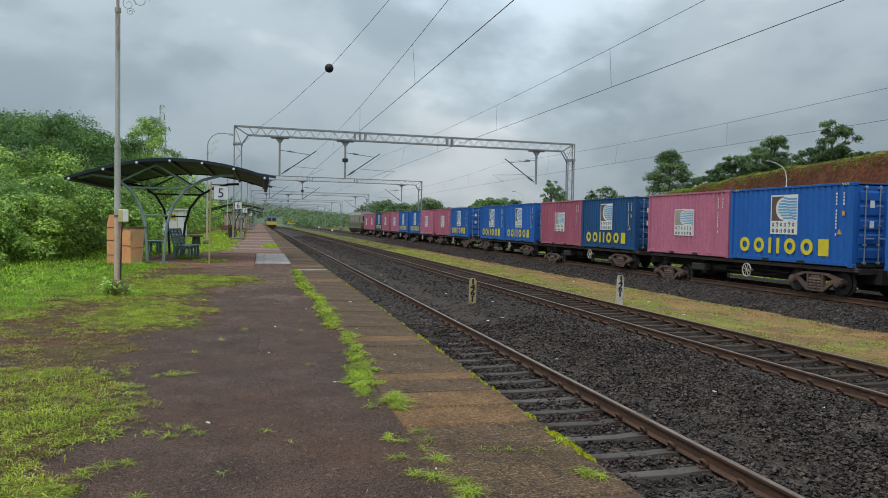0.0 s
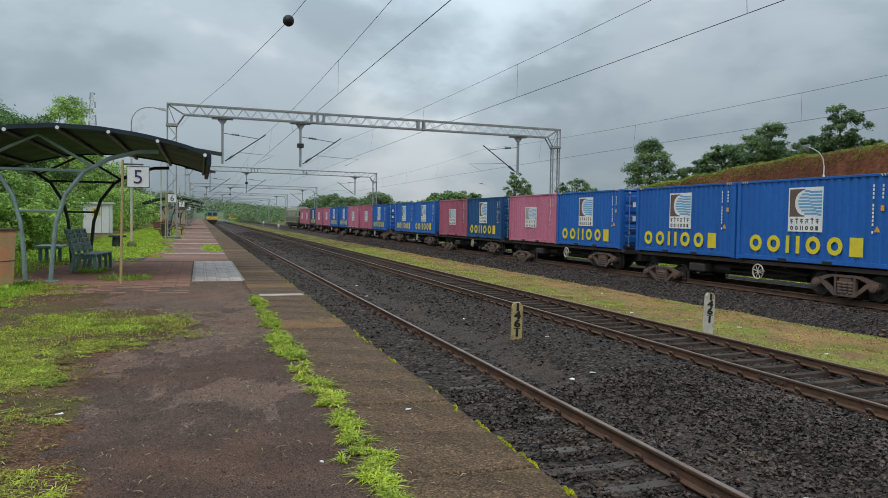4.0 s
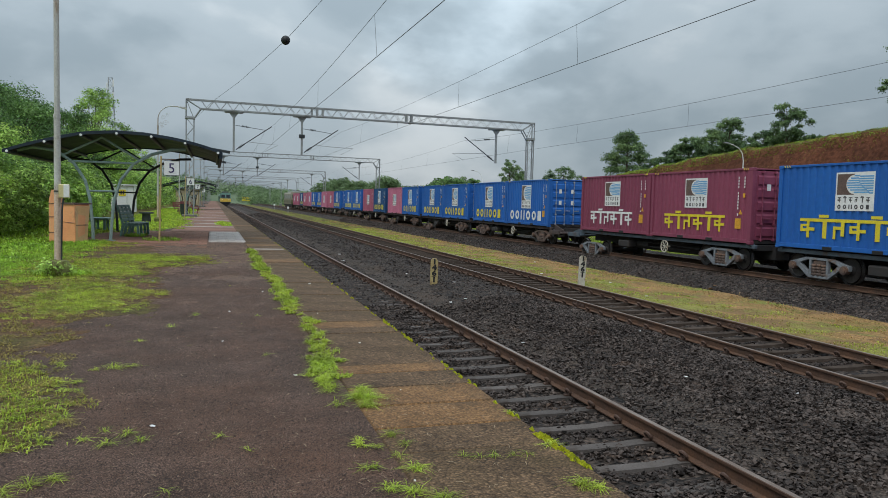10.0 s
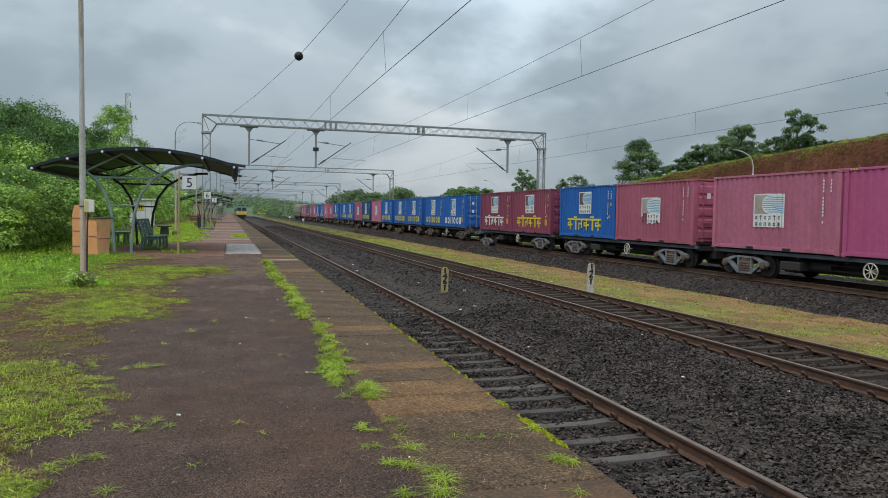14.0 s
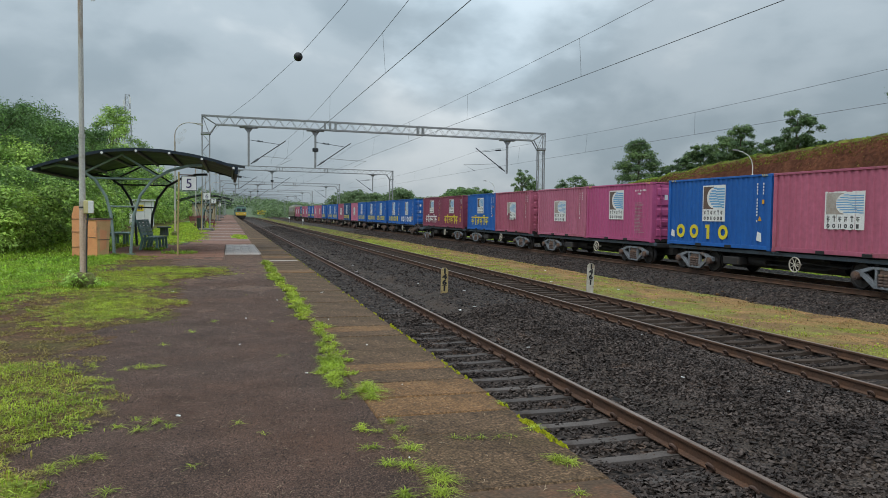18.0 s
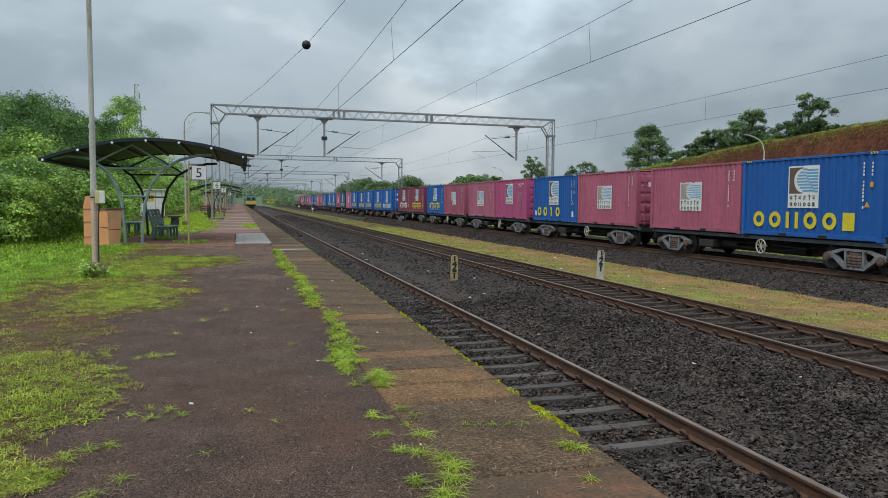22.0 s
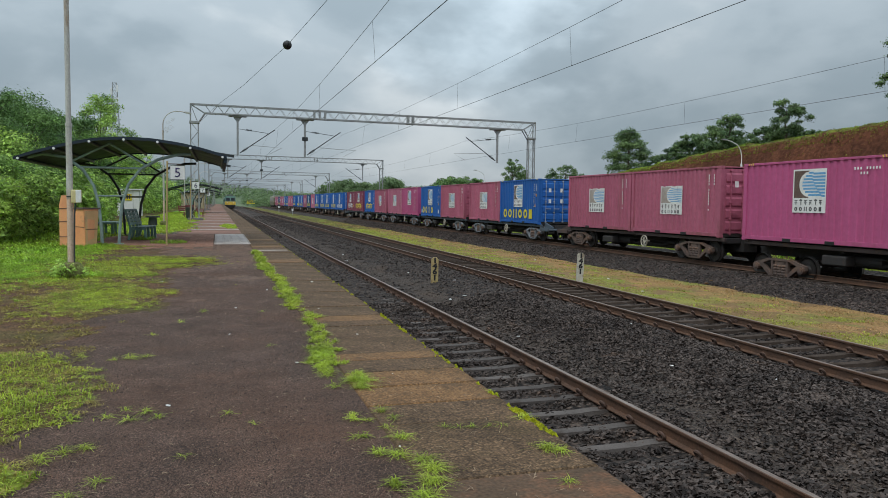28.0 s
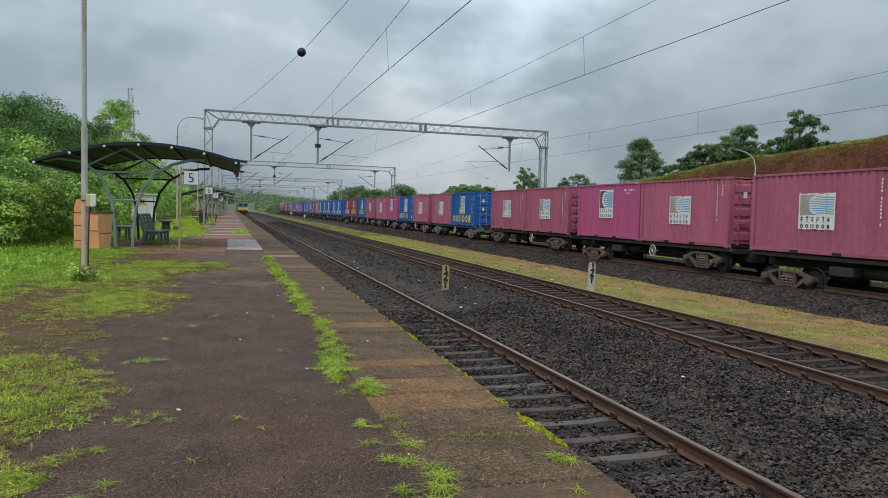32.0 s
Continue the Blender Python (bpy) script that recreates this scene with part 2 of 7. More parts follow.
M = {}
M["ballast"] = grain_mat("ballast_stone", (0.018, 0.013, 0.012), (0.050, 0.036, 0.029), (0.098, 0.073, 0.059), 15, 0.5, (0.052, 0.030, 0.021), bump=1.0, dist=0.05, gap=0.2, pfrac=0.62, spec=0.25)
M["ballast_dust"] = grain_mat("trodden_fine_stone", (0.030, 0.022, 0.018), (0.062, 0.046, 0.037), (0.105, 0.080, 0.064), 38, 0.8, (0.078, 0.052, 0.036), bump=0.8, dist=0.02, gap=0.35, pfrac=0.56, spec=0.25)
M["stone"] = mat("loose_stone", (0.081, 0.062, 0.053), (0.038, 0.029, 0.026), rough=0.75, scale=1.2, fine=30, amount=0.5, bump=0.3, island=0.70, c=(0.104, 0.062, 0.041), cfrac=0.66, spec=0.25)
M["stone_grey"] = mat("clean_loose_stone", (0.108, 0.084, 0.072), (0.050, 0.038, 0.034), rough=0.75, scale=1.2, fine=30, amount=0.5, bump=0.3, island=0.75, c=(0.105, 0.066, 0.046), cfrac=0.66, spec=0.25)
M["ballast_grey"] = grain_mat("clean_ballast", (0.020, 0.016, 0.015), (0.058, 0.046, 0.040), (0.115, 0.092, 0.078), 15, 0.5, (0.066, 0.044, 0.034), bump=1.0, dist=0.05, gap=0.2, pfrac=0.62, spec=0.25)
M["concrete"] = mat("old_concrete", (0.20, 0.19, 0.175), (0.13, 0.12, 0.11), rough=0.85, scale=2, fine=60, amount=0.35, bump=0.25, rnd=0.2, c=(0.07, 0.065, 0.05), cfrac=0.6)
M["sleeper"] = mat("sleeper_concrete", (0.102, 0.086, 0.079), (0.068, 0.056, 0.050), rough=0.85, scale=2, fine=50, amount=0.4, bump=0.3, rnd=0.22, c=(0.050, 0.036, 0.028), cfrac=0.58, spec=0.30)
M["sleeper_brown"] = mat("grimy_sleeper_concrete", (0.080, 0.060, 0.048), (0.050, 0.037, 0.030), rough=0.9, scale=2, fine=50, amount=0.5, bump=0.3, rnd=0.22, c=(0.034, 0.023, 0.016), cfrac=0.54, spec=0.08)
M["rail_side"] = mat("rusty_rail", (0.110, 0.053, 0.028), (0.067, 0.036, 0.023), rough=0.8, scale=3, fine=50, amount=0.5, bump=0.15)
M["rail_top"] = mat("worn_rail_head", (0.300, 0.235, 0.195), (0.190, 0.138, 0.110), rough=0.48, metal=0.75, scale=2, fine=60, amount=0.3, bump=0)
M["clip"] = mat("rail_clip_iron", (0.078, 0.042, 0.029), rough=0.8, bump=0, rnd=0.2)
M["platform"] = grain_mat("damp_asphalt", (0.060, 0.038, 0.030), (0.116, 0.072, 0.055), (0.225, 0.141, 0.105), 150, 0.33, (0.140, 0.070, 0.043), rough=0.78, bump=1.0, dist=0.007, gap=0.30, pfrac=0.55, spec=0.20, blot=0.30)
# lighter asphalt tone, standing in for sky sheen at a grazing view
M["asphalt_sheen"] = grain_mat("dusty_asphalt", (0.075, 0.048, 0.036), (0.142, 0.092, 0.068), (0.240, 0.158, 0.118), 95, 0.45, (0.175, 0.098, 0.066), rough=0.8, bump=0.8, dist=0.006, gap=0.45, pfrac=0.52, spec=0.25, blot=0.25)
M["slab"] = grain_mat("platform_edge_slab", (0.073, 0.045, 0.026), (0.123, 0.077, 0.044), (0.202, 0.125, 0.070), 70, 1.2, (0.079, 0.054, 0.024), rough=0.8, bump=0.6, dist=0.007, gap=0.5, pfrac=0.56, spec=0.18, blot=0.38)
M["slab_ochre"] = grain_mat("ochre_edge_slab", (0.122, 0.065, 0.028), (0.193, 0.103, 0.043), (0.270, 0.146, 0.063), 70, 1.6, (0.096, 0.063, 0.036), rough=0.75, bump=0.5, dist=0.006, gap=0.6, pfrac=0.57, spec=0.20, blot=0.32)
M["slab_rust"] = mat("rust_stained_slab", (0.098, 0.058, 0.034), (0.074, 0.048, 0.029), rough=0.8, scale=2.2, fine=50, amount=0.7, bump=0.5, c=(0.170, 0.078, 0.040), cfrac=0.60, spec=0.25)
M["paver"] = mat("pale_paver", (0.420, 0.365, 0.330), (0.300, 0.250, 0.222), rough=0.6, scale=2, fine=40, amount=0.35, bump=0.2, rnd=0.2)
M["paver_red"] = mat("red_paver", (0.360, 0.190, 0.135), (0.270, 0.148, 0.108), spec=0.15, rough=0.85, scale=2, fine=40, amount=0.4, bump=0.2, rnd=0.2)
M["worn_paving"] = mat("worn_reddish_paving", (0.250, 0.142, 0.110), (0.170, 0.102, 0.080), spec=0.10, rough=0.92, scale=0.7, fine=12, amount=0.4, bump=0.2, c=(0.100, 0.085, 0.050), cfrac=0.60)
M["lawn"] = mat("lawn_earth", (0.150, 0.208, 0.024), (0.178, 0.172, 0.034), rough=0.9, scale=0.9, fine=30, amount=0.9, bump=0.8, dist=0.04, c=(0.089, 0.056, 0.029), cfrac=0.49, spec=0.10)
M["earth"] = grain_mat("brown_soil", (0.060, 0.030, 0.017), (0.118, 0.060, 0.032), (0.175, 0.096, 0.055), 45, 0.7, (0.092, 0.088, 0.026), rough=0.9, bump=0.7, dist=0.012, gap=0.6, pfrac=0.54, spec=0.15)
M["verge"] = mat("dry_grass_verge", (0.260, 0.235, 0.064), (0.180, 0.210, 0.044), rough=0.9, scale=0.8, fine=24, amount=0.9, bump=0.8, dist=0.05, c=(0.205, 0.128, 0.062), cfrac=0.50, spec=0.15)
M["verge_dry"] = mat("withered_verge", (0.330, 0.190, 0.085), (0.255, 0.165, 0.066), rough=0.9, scale=0.9, fine=24, amount=0.9, bump=0.8, dist=0.05, c=(0.180, 0.170, 0.048), cfrac=0.56, spec=0.15)
M["redsoil"] = mat("red_laterite_cutting", (0.118, 0.044, 0.024), (0.075, 0.030, 0.018), rough=0.95, scale=0.3, fine=4, amount=0.7, bump=0.5, dist=0.15, c=(0.150, 0.062, 0.034), cfrac=0.6, spec=0.10)
# dulled greens, with the haze over the far hill mixed into the colour
M["field"] = mat("green_country", (0.090, 0.125, 0.072), (0.120, 0.155, 0.090), rough=0.95, scale=0.02, fine=0.6, amount=0.7, bump=0, spec=0.10)
M["grass"] = leaf_mat("grass_blade", (0.290, 0.400, 0.036), (0.410, 0.470, 0.055), 0.3)
M["grass_rust"] = leaf_mat("grass_blade_withered", (0.370, 0.210, 0.092), (0.440, 0.300, 0.125), 0.3)
M["grass_dry"] = leaf_mat("grass_blade_dry", (0.328, 0.259, 0.071), (0.265, 0.247, 0.048), 0.3)
M["grit"] = mat("loose_grit", (0.130, 0.084, 0.062), (0.090, 0.058, 0.044), rough=0.8, scale=2, fine=30, amount=0.3, bump=0, island=0.85, c=(0.121, 0.066, 0.042), cfrac=0.6)
M["grass_lush"] = leaf_mat("lush_grass_blade", (0.235, 0.400, 0.038), (0.320, 0.455, 0.048), 0.3)
M["leaf_bank"] = leaf_mat("bank_tree_leaf", (0.075, 0.135, 0.061), (0.191, 0.282, 0.102))
M["leaf"] = leaf_mat("bush_leaf", (0.112, 0.212, 0.054), (0.410, 0.590, 0.130))
M["leaf_light"] = leaf_mat("creeper_leaf", (0.165, 0.290, 0.062), (0.500, 0.680, 0.140))
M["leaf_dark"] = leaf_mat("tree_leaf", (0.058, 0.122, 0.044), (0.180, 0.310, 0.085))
# greyer leaf green for far trees: the haze of distance is painted in
M["leaf_hazed"] = leaf_mat("distant_leaf", (0.116, 0.182, 0.083), (0.182, 0.262, 0.114))
M["bark"] = mat("bark", (0.11, 0.085, 0.06), (0.06, 0.045, 0.035), rough=0.9, scale=6, fine=30, bump=0.6, dist=0.02, streak=0.3)
M["moss"] = mat("yellow_moss", (0.330, 0.320, 0.012), (0.220, 0.250, 0.014), rough=0.95, scale=6, fine=60, amount=0.8, bump=0.8, dist=0.02, spec=0.10)
M["galv"] = mat("galvanised_steel", (0.33, 0.34, 0.34), (0.25, 0.255, 0.26), rough=0.55, metal=0.15, scale=3, fine=40, amount=0.3, bump=0.03, c=(0.16, 0.13, 0.11), cfrac=0.68)
M["dark_steel"] = mat("dark_painted_steel", (0.035, 0.042, 0.045), (0.022, 0.025, 0.028), rough=0.5, scale=3, fine=40, amount=0.4, bump=0.05)
M["roof_black"] = mat("black_roof_sheet", (0.030, 0.042, 0.058), (0.021, 0.030, 0.042), rough=0.6, scale=1.5, fine=30, amount=0.4, bump=0.05, spec=0.2)
M["pale_green"] = mat("pale_green_paint", (0.27, 0.36, 0.34), (0.20, 0.28, 0.265), rough=0.5, scale=4, fine=40, amount=0.3, bump=0.05, c=(0.12, 0.08, 0.05), cfrac=0.7)
M["bench_green"] = mat("bench_green_paint", (0.150, 0.270, 0.240), (0.100, 0.190, 0.170), rough=0.5, scale=4, fine=40, amount=0.4, bump=0.08, c=(0.225, 0.147, 0.105), cfrac=0.68)
M["orange"] = mat("orange_enamel", (0.86, 0.40, 0.19), (0.78, 0.33, 0.15), rough=0.6, scale=2, fine=40, amount=0.15, bump=0.05, c=(0.40, 0.21, 0.12), cfrac=0.66)
M["white"] = mat("white_paint", (0.80, 0.80, 0.79), (0.72, 0.72, 0.71), rough=0.6, scale=2, fine=40, amount=0.12, bump=0.05, c=(0.42, 0.40, 0.36), cfrac=0.68)
M["yellow_pole"] = mat("faded_yellow_paint", (0.46, 0.36, 0.16), (0.38, 0.28, 0.12), rough=0.6, scale=4, fine=40, amount=0.3, bump=0.05, c=(0.20, 0.12, 0.07), cfrac=0.62)
M["letter_dark"] = mat("dark_blue_lettering", (0.055, 0.035, 0.12), (0.045, 0.03, 0.10), rough=0.6, bump=0)
M["black"] = mat("black_rubber", (0.012, 0.012, 0.013), rough=0.6, bump=0.05)
M["wire"] = mat("copper_wire", (0.060, 0.058, 0.058), (0.045, 0.045, 0.045), rough=0.5, metal=0.3, bump=0)
M["under"] = mat("wagon_underframe", (0.022, 0.022, 0.024), (0.034, 0.028, 0.025), rough=0.75, scale=3, fine=40, amount=0.5, bump=0.1, c=(0.06, 0.035, 0.025), cfrac=0.64)
M["bogie_grey"] = mat("grey_bogie_casting", (0.225, 0.247, 0.270), (0.143, 0.150, 0.165), rough=0.7, scale=4, fine=40, amount=0.4, bump=0.12, c=(0.150, 0.090, 0.060), cfrac=0.6)
M["bogie_brown"] = mat("rusty_bogie_casting", (0.131, 0.088, 0.069), (0.081, 0.056, 0.048), rough=0.75, scale=4, fine=40, amount=0.4, bump=0.12, c=(0.163, 0.088, 0.056), cfrac=0.6)
M["wheel"] = mat("wheel_steel", (0.050, 0.045, 0.042), (0.035, 0.03, 0.028), rough=0.6, metal=0.5, bump=0.05)
M["tread"] = mat("wheel_tread_steel", (0.30, 0.29, 0.28), rough=0.4, metal=0.85, bump=0)
for key, a, b, dirt in (("blue", (0.016, 0.122, 0.425), (0.014, 0.102, 0.370), (0.015, 0.082, 0.290)),
                        ("navy", (0.014, 0.080, 0.215), (0.012, 0.062, 0.170), (0.022, 0.050, 0.120)),
                        ("pink", (0.490, 0.158, 0.245), (0.430, 0.136, 0.210), (0.370, 0.115, 0.145)),
                        ("red", (0.430, 0.120, 0.188), (0.365, 0.100, 0.156), (0.265, 0.090, 0.096)),
                        ("magenta", (0.460, 0.095, 0.225), (0.410, 0.084, 0.195), (0.330, 0.080, 0.150)),
                        ("maroon", (0.250, 0.058, 0.102), (0.212, 0.048, 0.086), (0.165, 0.046, 0.068))):
    M[key] = mat(key + "_container_paint", a, b, rough=0.55, scale=1.1, fine=7, amount=0.20 if key in ("red", "pink") else 0.14, bump=0.03, c=dirt, cfrac=0.595 if key in ("red", "pink") else 0.635, streak=0.16, rnd=0.10, spec=0.35)
M["wht_decal"] = mat("white_decal", (0.80, 0.80, 0.78), (0.68, 0.68, 0.66), rough=0.55, scale=3, fine=30, amount=0.15, bump=0, c=(0.40, 0.33, 0.32), cfrac=0.66)
M["grey_decal"] = mat("grey_decal", (0.075, 0.070, 0.075), rough=0.55, bump=0)
M["brown_decal"] = mat("brown_decal", (0.150, 0.095, 0.075), rough=0.55, bump=0)
M["sky_decal"] = mat("blue_decal", (0.100, 0.310, 0.580), (0.150, 0.380, 0.620), rough=0.55, bump=0)
M["yel_decal"] = mat("yellow_lettering", (0.760, 0.620, 0.030), (0.66, 0.53, 0.03), rough=0.55, scale=3, fine=30, amount=0.2, bump=0, c=(0.45, 0.38, 0.08), cfrac=0.68)
M["ora_decal"] = mat("orange_decal", (0.74, 0.36, 0.03), rough=0.55, bump=0)
M["chrome"] = mat("zinc_rod", (0.42, 0.45, 0.50), (0.32, 0.36, 0.42), rough=0.4, metal=0.6, bump=0)
M["glass_dark"] = mat("dark_window_glass", (0.02, 0.025, 0.03), rough=0.08, bump=0, rough_var=0)
M["loco_cream"] = mat("cream_loco_paint", (0.24, 0.225, 0.155), (0.20, 0.185, 0.125), rough=0.5, scale=1, fine=20, amount=0.15, bump=0)
M["loco_olive"] = mat("olive_loco_paint", (0.13, 0.12, 0.06), (0.10, 0.09, 0.05), rough=0.5, scale=1, fine=20, amount=0.15, bump=0)
M["loco_teal"] = mat("teal_loco_paint", (0.085, 0.175, 0.140), (0.07, 0.145, 0.115), rough=0.5, scale=1, fine=20, amount=0.15, bump=0)
M["loco_yellow"] = mat("yellow_loco_paint", (0.76, 0.52, 0.07), (0.56, 0.35, 0.05), rough=0.5, scale=1, fine=20, amount=0.15, bump=0)
M["hut_cream"] = mat("cream_plaster", (0.50, 0.43, 0.28), (0.42, 0.35, 0.22), rough=0.8, scale=1, fine=20, amount=0.15, bump=0.1)
M["red_bench"] = mat("dull_red_paint", (0.20, 0.045, 0.040), (0.15, 0.035, 0.03), rough=0.55, scale=3, fine=20, amount=0.25, bump=0.05)
M["deck_blue"] = mat("blue_grey_deck_paint", (0.085, 0.115, 0.145), (0.060, 0.080, 0.100), rough=0.65, scale=3, fine=30, amount=0.3, bump=0.05, c=(0.08, 0.055, 0.045), cfrac=0.6)
M["deck_brown"] = mat("rusty_deck_paint", (0.075, 0.052, 0.048), (0.050, 0.036, 0.034), rough=0.7, scale=3, fine=30, amount=0.3, bump=0.05, c=(0.10, 0.06, 0.04), cfrac=0.6)
M["moss_dark"] = mat("dark_moss", (0.180, 0.200, 0.045), (0.120, 0.110, 0.045), rough=0.95, scale=8, fine=60, amount=0.8, bump=0.8, dist=0.02)
M["lamp_grey"] = mat("pale_lamp_paint", (0.52, 0.51, 0.48), (0.42, 0.41, 0.38), rough=0.55, metal=0.0, scale=3, fine=40, amount=0.25, bump=0.03, c=(0.30, 0.21, 0.14), cfrac=0.60, streak=0.3)
M["tan_decal"] = mat("faded_tan_decal", (0.30, 0.24, 0.20), (0.42, 0.38, 0.34), rough=0.55, scale=3, fine=20, amount=0.3, bump=0)
M["peach"] = mat("faded_peach_enamel", (0.74, 0.46, 0.21), (0.64, 0.38, 0.17), rough=0.6, scale=2, fine=40, amount=0.15, bump=0.05, c=(0.42, 0.26, 0.15), cfrac=0.64)
M["old_white"] = mat("weathered_white_paint", (0.58, 0.55, 0.47), (0.47, 0.43, 0.35), rough=0.7, scale=5, fine=40, amount=0.2, bump=0.08, c=(0.28, 0.21, 0.14), cfrac=0.60)
M["lawn_lush"] = mat("lush_lawn", (0.200, 0.370, 0.036), (0.155, 0.295, 0.031), rough=0.9, scale=0.9, fine=20, amount=0.7, bump=0.6, dist=0.04, spec=0.1)
M["cream"] = mat("cream_enamel", (0.66, 0.58, 0.30), (0.56, 0.48, 0.24), rough=0.55, scale=5, fine=40, amount=0.25, bump=0.04, c=(0.40, 0.33, 0.18), cfrac=0.62)
M["lamp_rust"] = mat("rust_streaked_pole", (0.60, 0.45, 0.36), (0.46, 0.31, 0.22), rough=0.7, scale=4, fine=40, amount=0.35, bump=0.06, c=(0.46, 0.43, 0.39), cfrac=0.58, streak=0.3)
M["straw"] = mat("dry_straw", (0.30, 0.22, 0.14), (0.20, 0.14, 0.09), rough=0.85, scale=3, fine=20, amount=0.3, bump=0, island=0.4)

# ---- mesh helpers ----
class Shape:
    """Collects solid pieces; every piece is closed and may carry its own material slot."""

    def __init__(self):
        self.v, self.f, self.mi = [], [], []

    def add(self, verts, faces, slot=0, m=None):
        k = len(self.v)
        self.v += [tuple((m @ Vector(p)) if m else p) for p in verts]
        self.f += [tuple(i + k for i in q) for q in faces]
        self.mi += [slot] * len(faces)
        return self

    def box(self, x0, y0, z0, x1, y1, z1, c=0.0, slot=0, m=None):
        """A box, its edges cut by c."""
        c = min(c, 0.45 * min(x1 - x0, y1 - y0, z1 - z0))
        if c <= 0:
            vs = [(x, y, z) for x in (x0, x1) for y in (y0, y1) for z in (z0, z1)]
            return self.add(vs, [(0, 1, 3, 2), (4, 6, 7, 5), (0, 4, 5, 1), (2, 3, 7, 6), (0, 2, 6, 4), (1, 5, 7, 3)], slot, m)
        bm = bmesh.new()
        bmesh.ops.create_cube(bm, size=1)
        for v in bm.verts:
            v.co = ((x0 + x1) / 2 + v.co.x * (x1 - x0), (y0 + y1) / 2 + v.co.y * (y1 - y0), (z0 + z1) / 2 + v.co.z * (z1 - z0))
        bmesh.ops.bevel(bm, geom=bm.edges, offset=c, segments=1, affect="EDGES")
        bm.verts.index_update()
        self.add([v.co[:] for v in bm.verts], [[v.index for v in q.verts] for q in bm.faces], slot, m)
        bm.free()
        return self

    def rod(self, a, b, r, r2=None, n=8, slot=0, m=None):
        """A round bar from a to b."""
        a, b = Vector(a), Vector(b)
        r2 = r if r2 is None else r2
        w = (b - a).normalized()
        u = w.orthogonal().normalized()
        s = w.cross(u)
        vs = []
        for p, q in ((a, r), (b, r2)):
            vs += [p + (u * math.cos(2 * math.pi * i / n) + s * math.sin(2 * math.pi * i / n)) * q for i in range(n)]
        fs = [(i, (i + 1) % n, n + (i + 1) % n, n + i) for i in range(n)] + [tuple(range(n))[::-1], tuple(range(n, 2 * n))]
        return self.add([tuple(p) for p in vs], fs, slot, m)

    def tube(self, pts, r, n=6, slot=0, m=None):
        """A round bar along a line of points."""
        pts = [Vector(p) for p in pts]
        vs, fs = [], []
        for i, p in enumerate(pts):
            w = (pts[min(i + 1, len(pts) - 1)] - pts[max(i - 1, 0)]).normalized()
            u = w.orthogonal().normalized() if i == 0 else (u - w * u.dot(w)).normalized()
            s = w.cross(u)
            vs += [tuple(p + (u * math.cos(2 * math.pi * k / n) + s * math.sin(2 * math.pi * k / n)) * r) for k in range(n)]
        for i in range(len(pts) - 1):
            fs += [(i * n + k, i * n + (k + 1) % n, (i + 1) * n + (k + 1) % n, (i + 1) * n + k) for k in range(n)]
        fs += [tuple(range(n))[::-1], tuple(range((len(pts) - 1) * n, len(pts) * n))]
        return self.add(vs, fs, slot, m)

    def prism(self, outline, axis, a, b, slot=0, m=None):
        """An outline of (u, v) drawn out along axis from a to b: axis x: (y, z); y: (x, z); z: (x, y)."""
        put = {"x": lambda u, v, w: (w, u, v), "y": lambda u, v, w: (u, w, v), "z": lambda u, v, w: (u, v, w)}[axis]
        n = len(outline)
        vs = [put(u, v, a) for u, v in outline] + [put(u, v, b) for u, v in outline]
        fs = [(i, (i + 1) % n, n + (i + 1) % n, n + i) for i in range(n)] + [tuple(range(n))[::-1], tuple(range(n, 2 * n))]
        return self.add(vs, fs, slot, m)

    def mesh(self, name, *mats, smooth=False):
        me = bpy.data.meshes.new(name)
        me.from_pydata(self.v, [], self.f)
        for q in mats:
            me.materials.append(M[q] if isinstance(q, str) else q)
        if len(mats) > 1:
            me.polygons.foreach_set("material_index", self.mi)
        bm = bmesh.new()
        bm.from_mesh(me)
        bmesh.ops.recalc_face_normals(bm, faces=bm.faces)
        bm.to_mesh(me)
        bm.free()
        if smooth:
            me.shade_smooth()
        return me


def part(name, shape, material, parent, label="", m=None, smooth=False):
    """One mesh object under a thing or under a part."""
    me = shape if isinstance(shape, bpy.types.Mesh) else shape.mesh(name, *(material if isinstance(material, tuple) else (material,)), smooth=smooth)
    ob = new(name, me)
    ob.parent = parent
    if m is not None:
        ob.matrix_basis = m
    if label:
        ob["label"] = label
    return ob


def thing(name, label, category, group="", kind="", m=None, data=None):
    ob = new(name, data)
    if m is not None:
        ob.matrix_basis = m
    return tagged(ob, label, category, group, kind)


def soup(name, verts, faces, material, smooth=False):
    """A large mesh from number arrays."""
    me = bpy.data.meshes.new(name)
    me.from_pydata(verts.tolist() if hasattr(verts, "tolist") else verts, [], faces.tolist() if hasattr(faces, "tolist") else faces)
    me.materials.append(M[material])
    if smooth:
        me.shade_smooth()
    return me


def fbm(x, y, s, octaves=4, seed=0.0):
    """Soft noise in -1..1 over arrays."""
    x, y = np.asarray(x, float), np.asarray(y, float)
    v, amp, tot = np.zeros(np.broadcast(x, y).shape), 1.0, 0.0
    r = np.random.RandomState(int(seed * 97) + 11)
    for o in range(octaves):
        for _ in range(3):
            a, p = r.uniform(0, 6.283), r.uniform(0, 6.283)
            k = r.uniform(0.6, 1.4) * 6.283 / s * 2 ** o
            v = v + amp / 3 * np.sin(k * (x * math.cos(a) + y * math.sin(a)) + p + 1.3 * np.sin(k * 0.43 * (y * math.cos(a) - x * math.sin(a)) + 2 * p))
        tot += amp
        amp *= 0.5
    return v / tot * 1.6


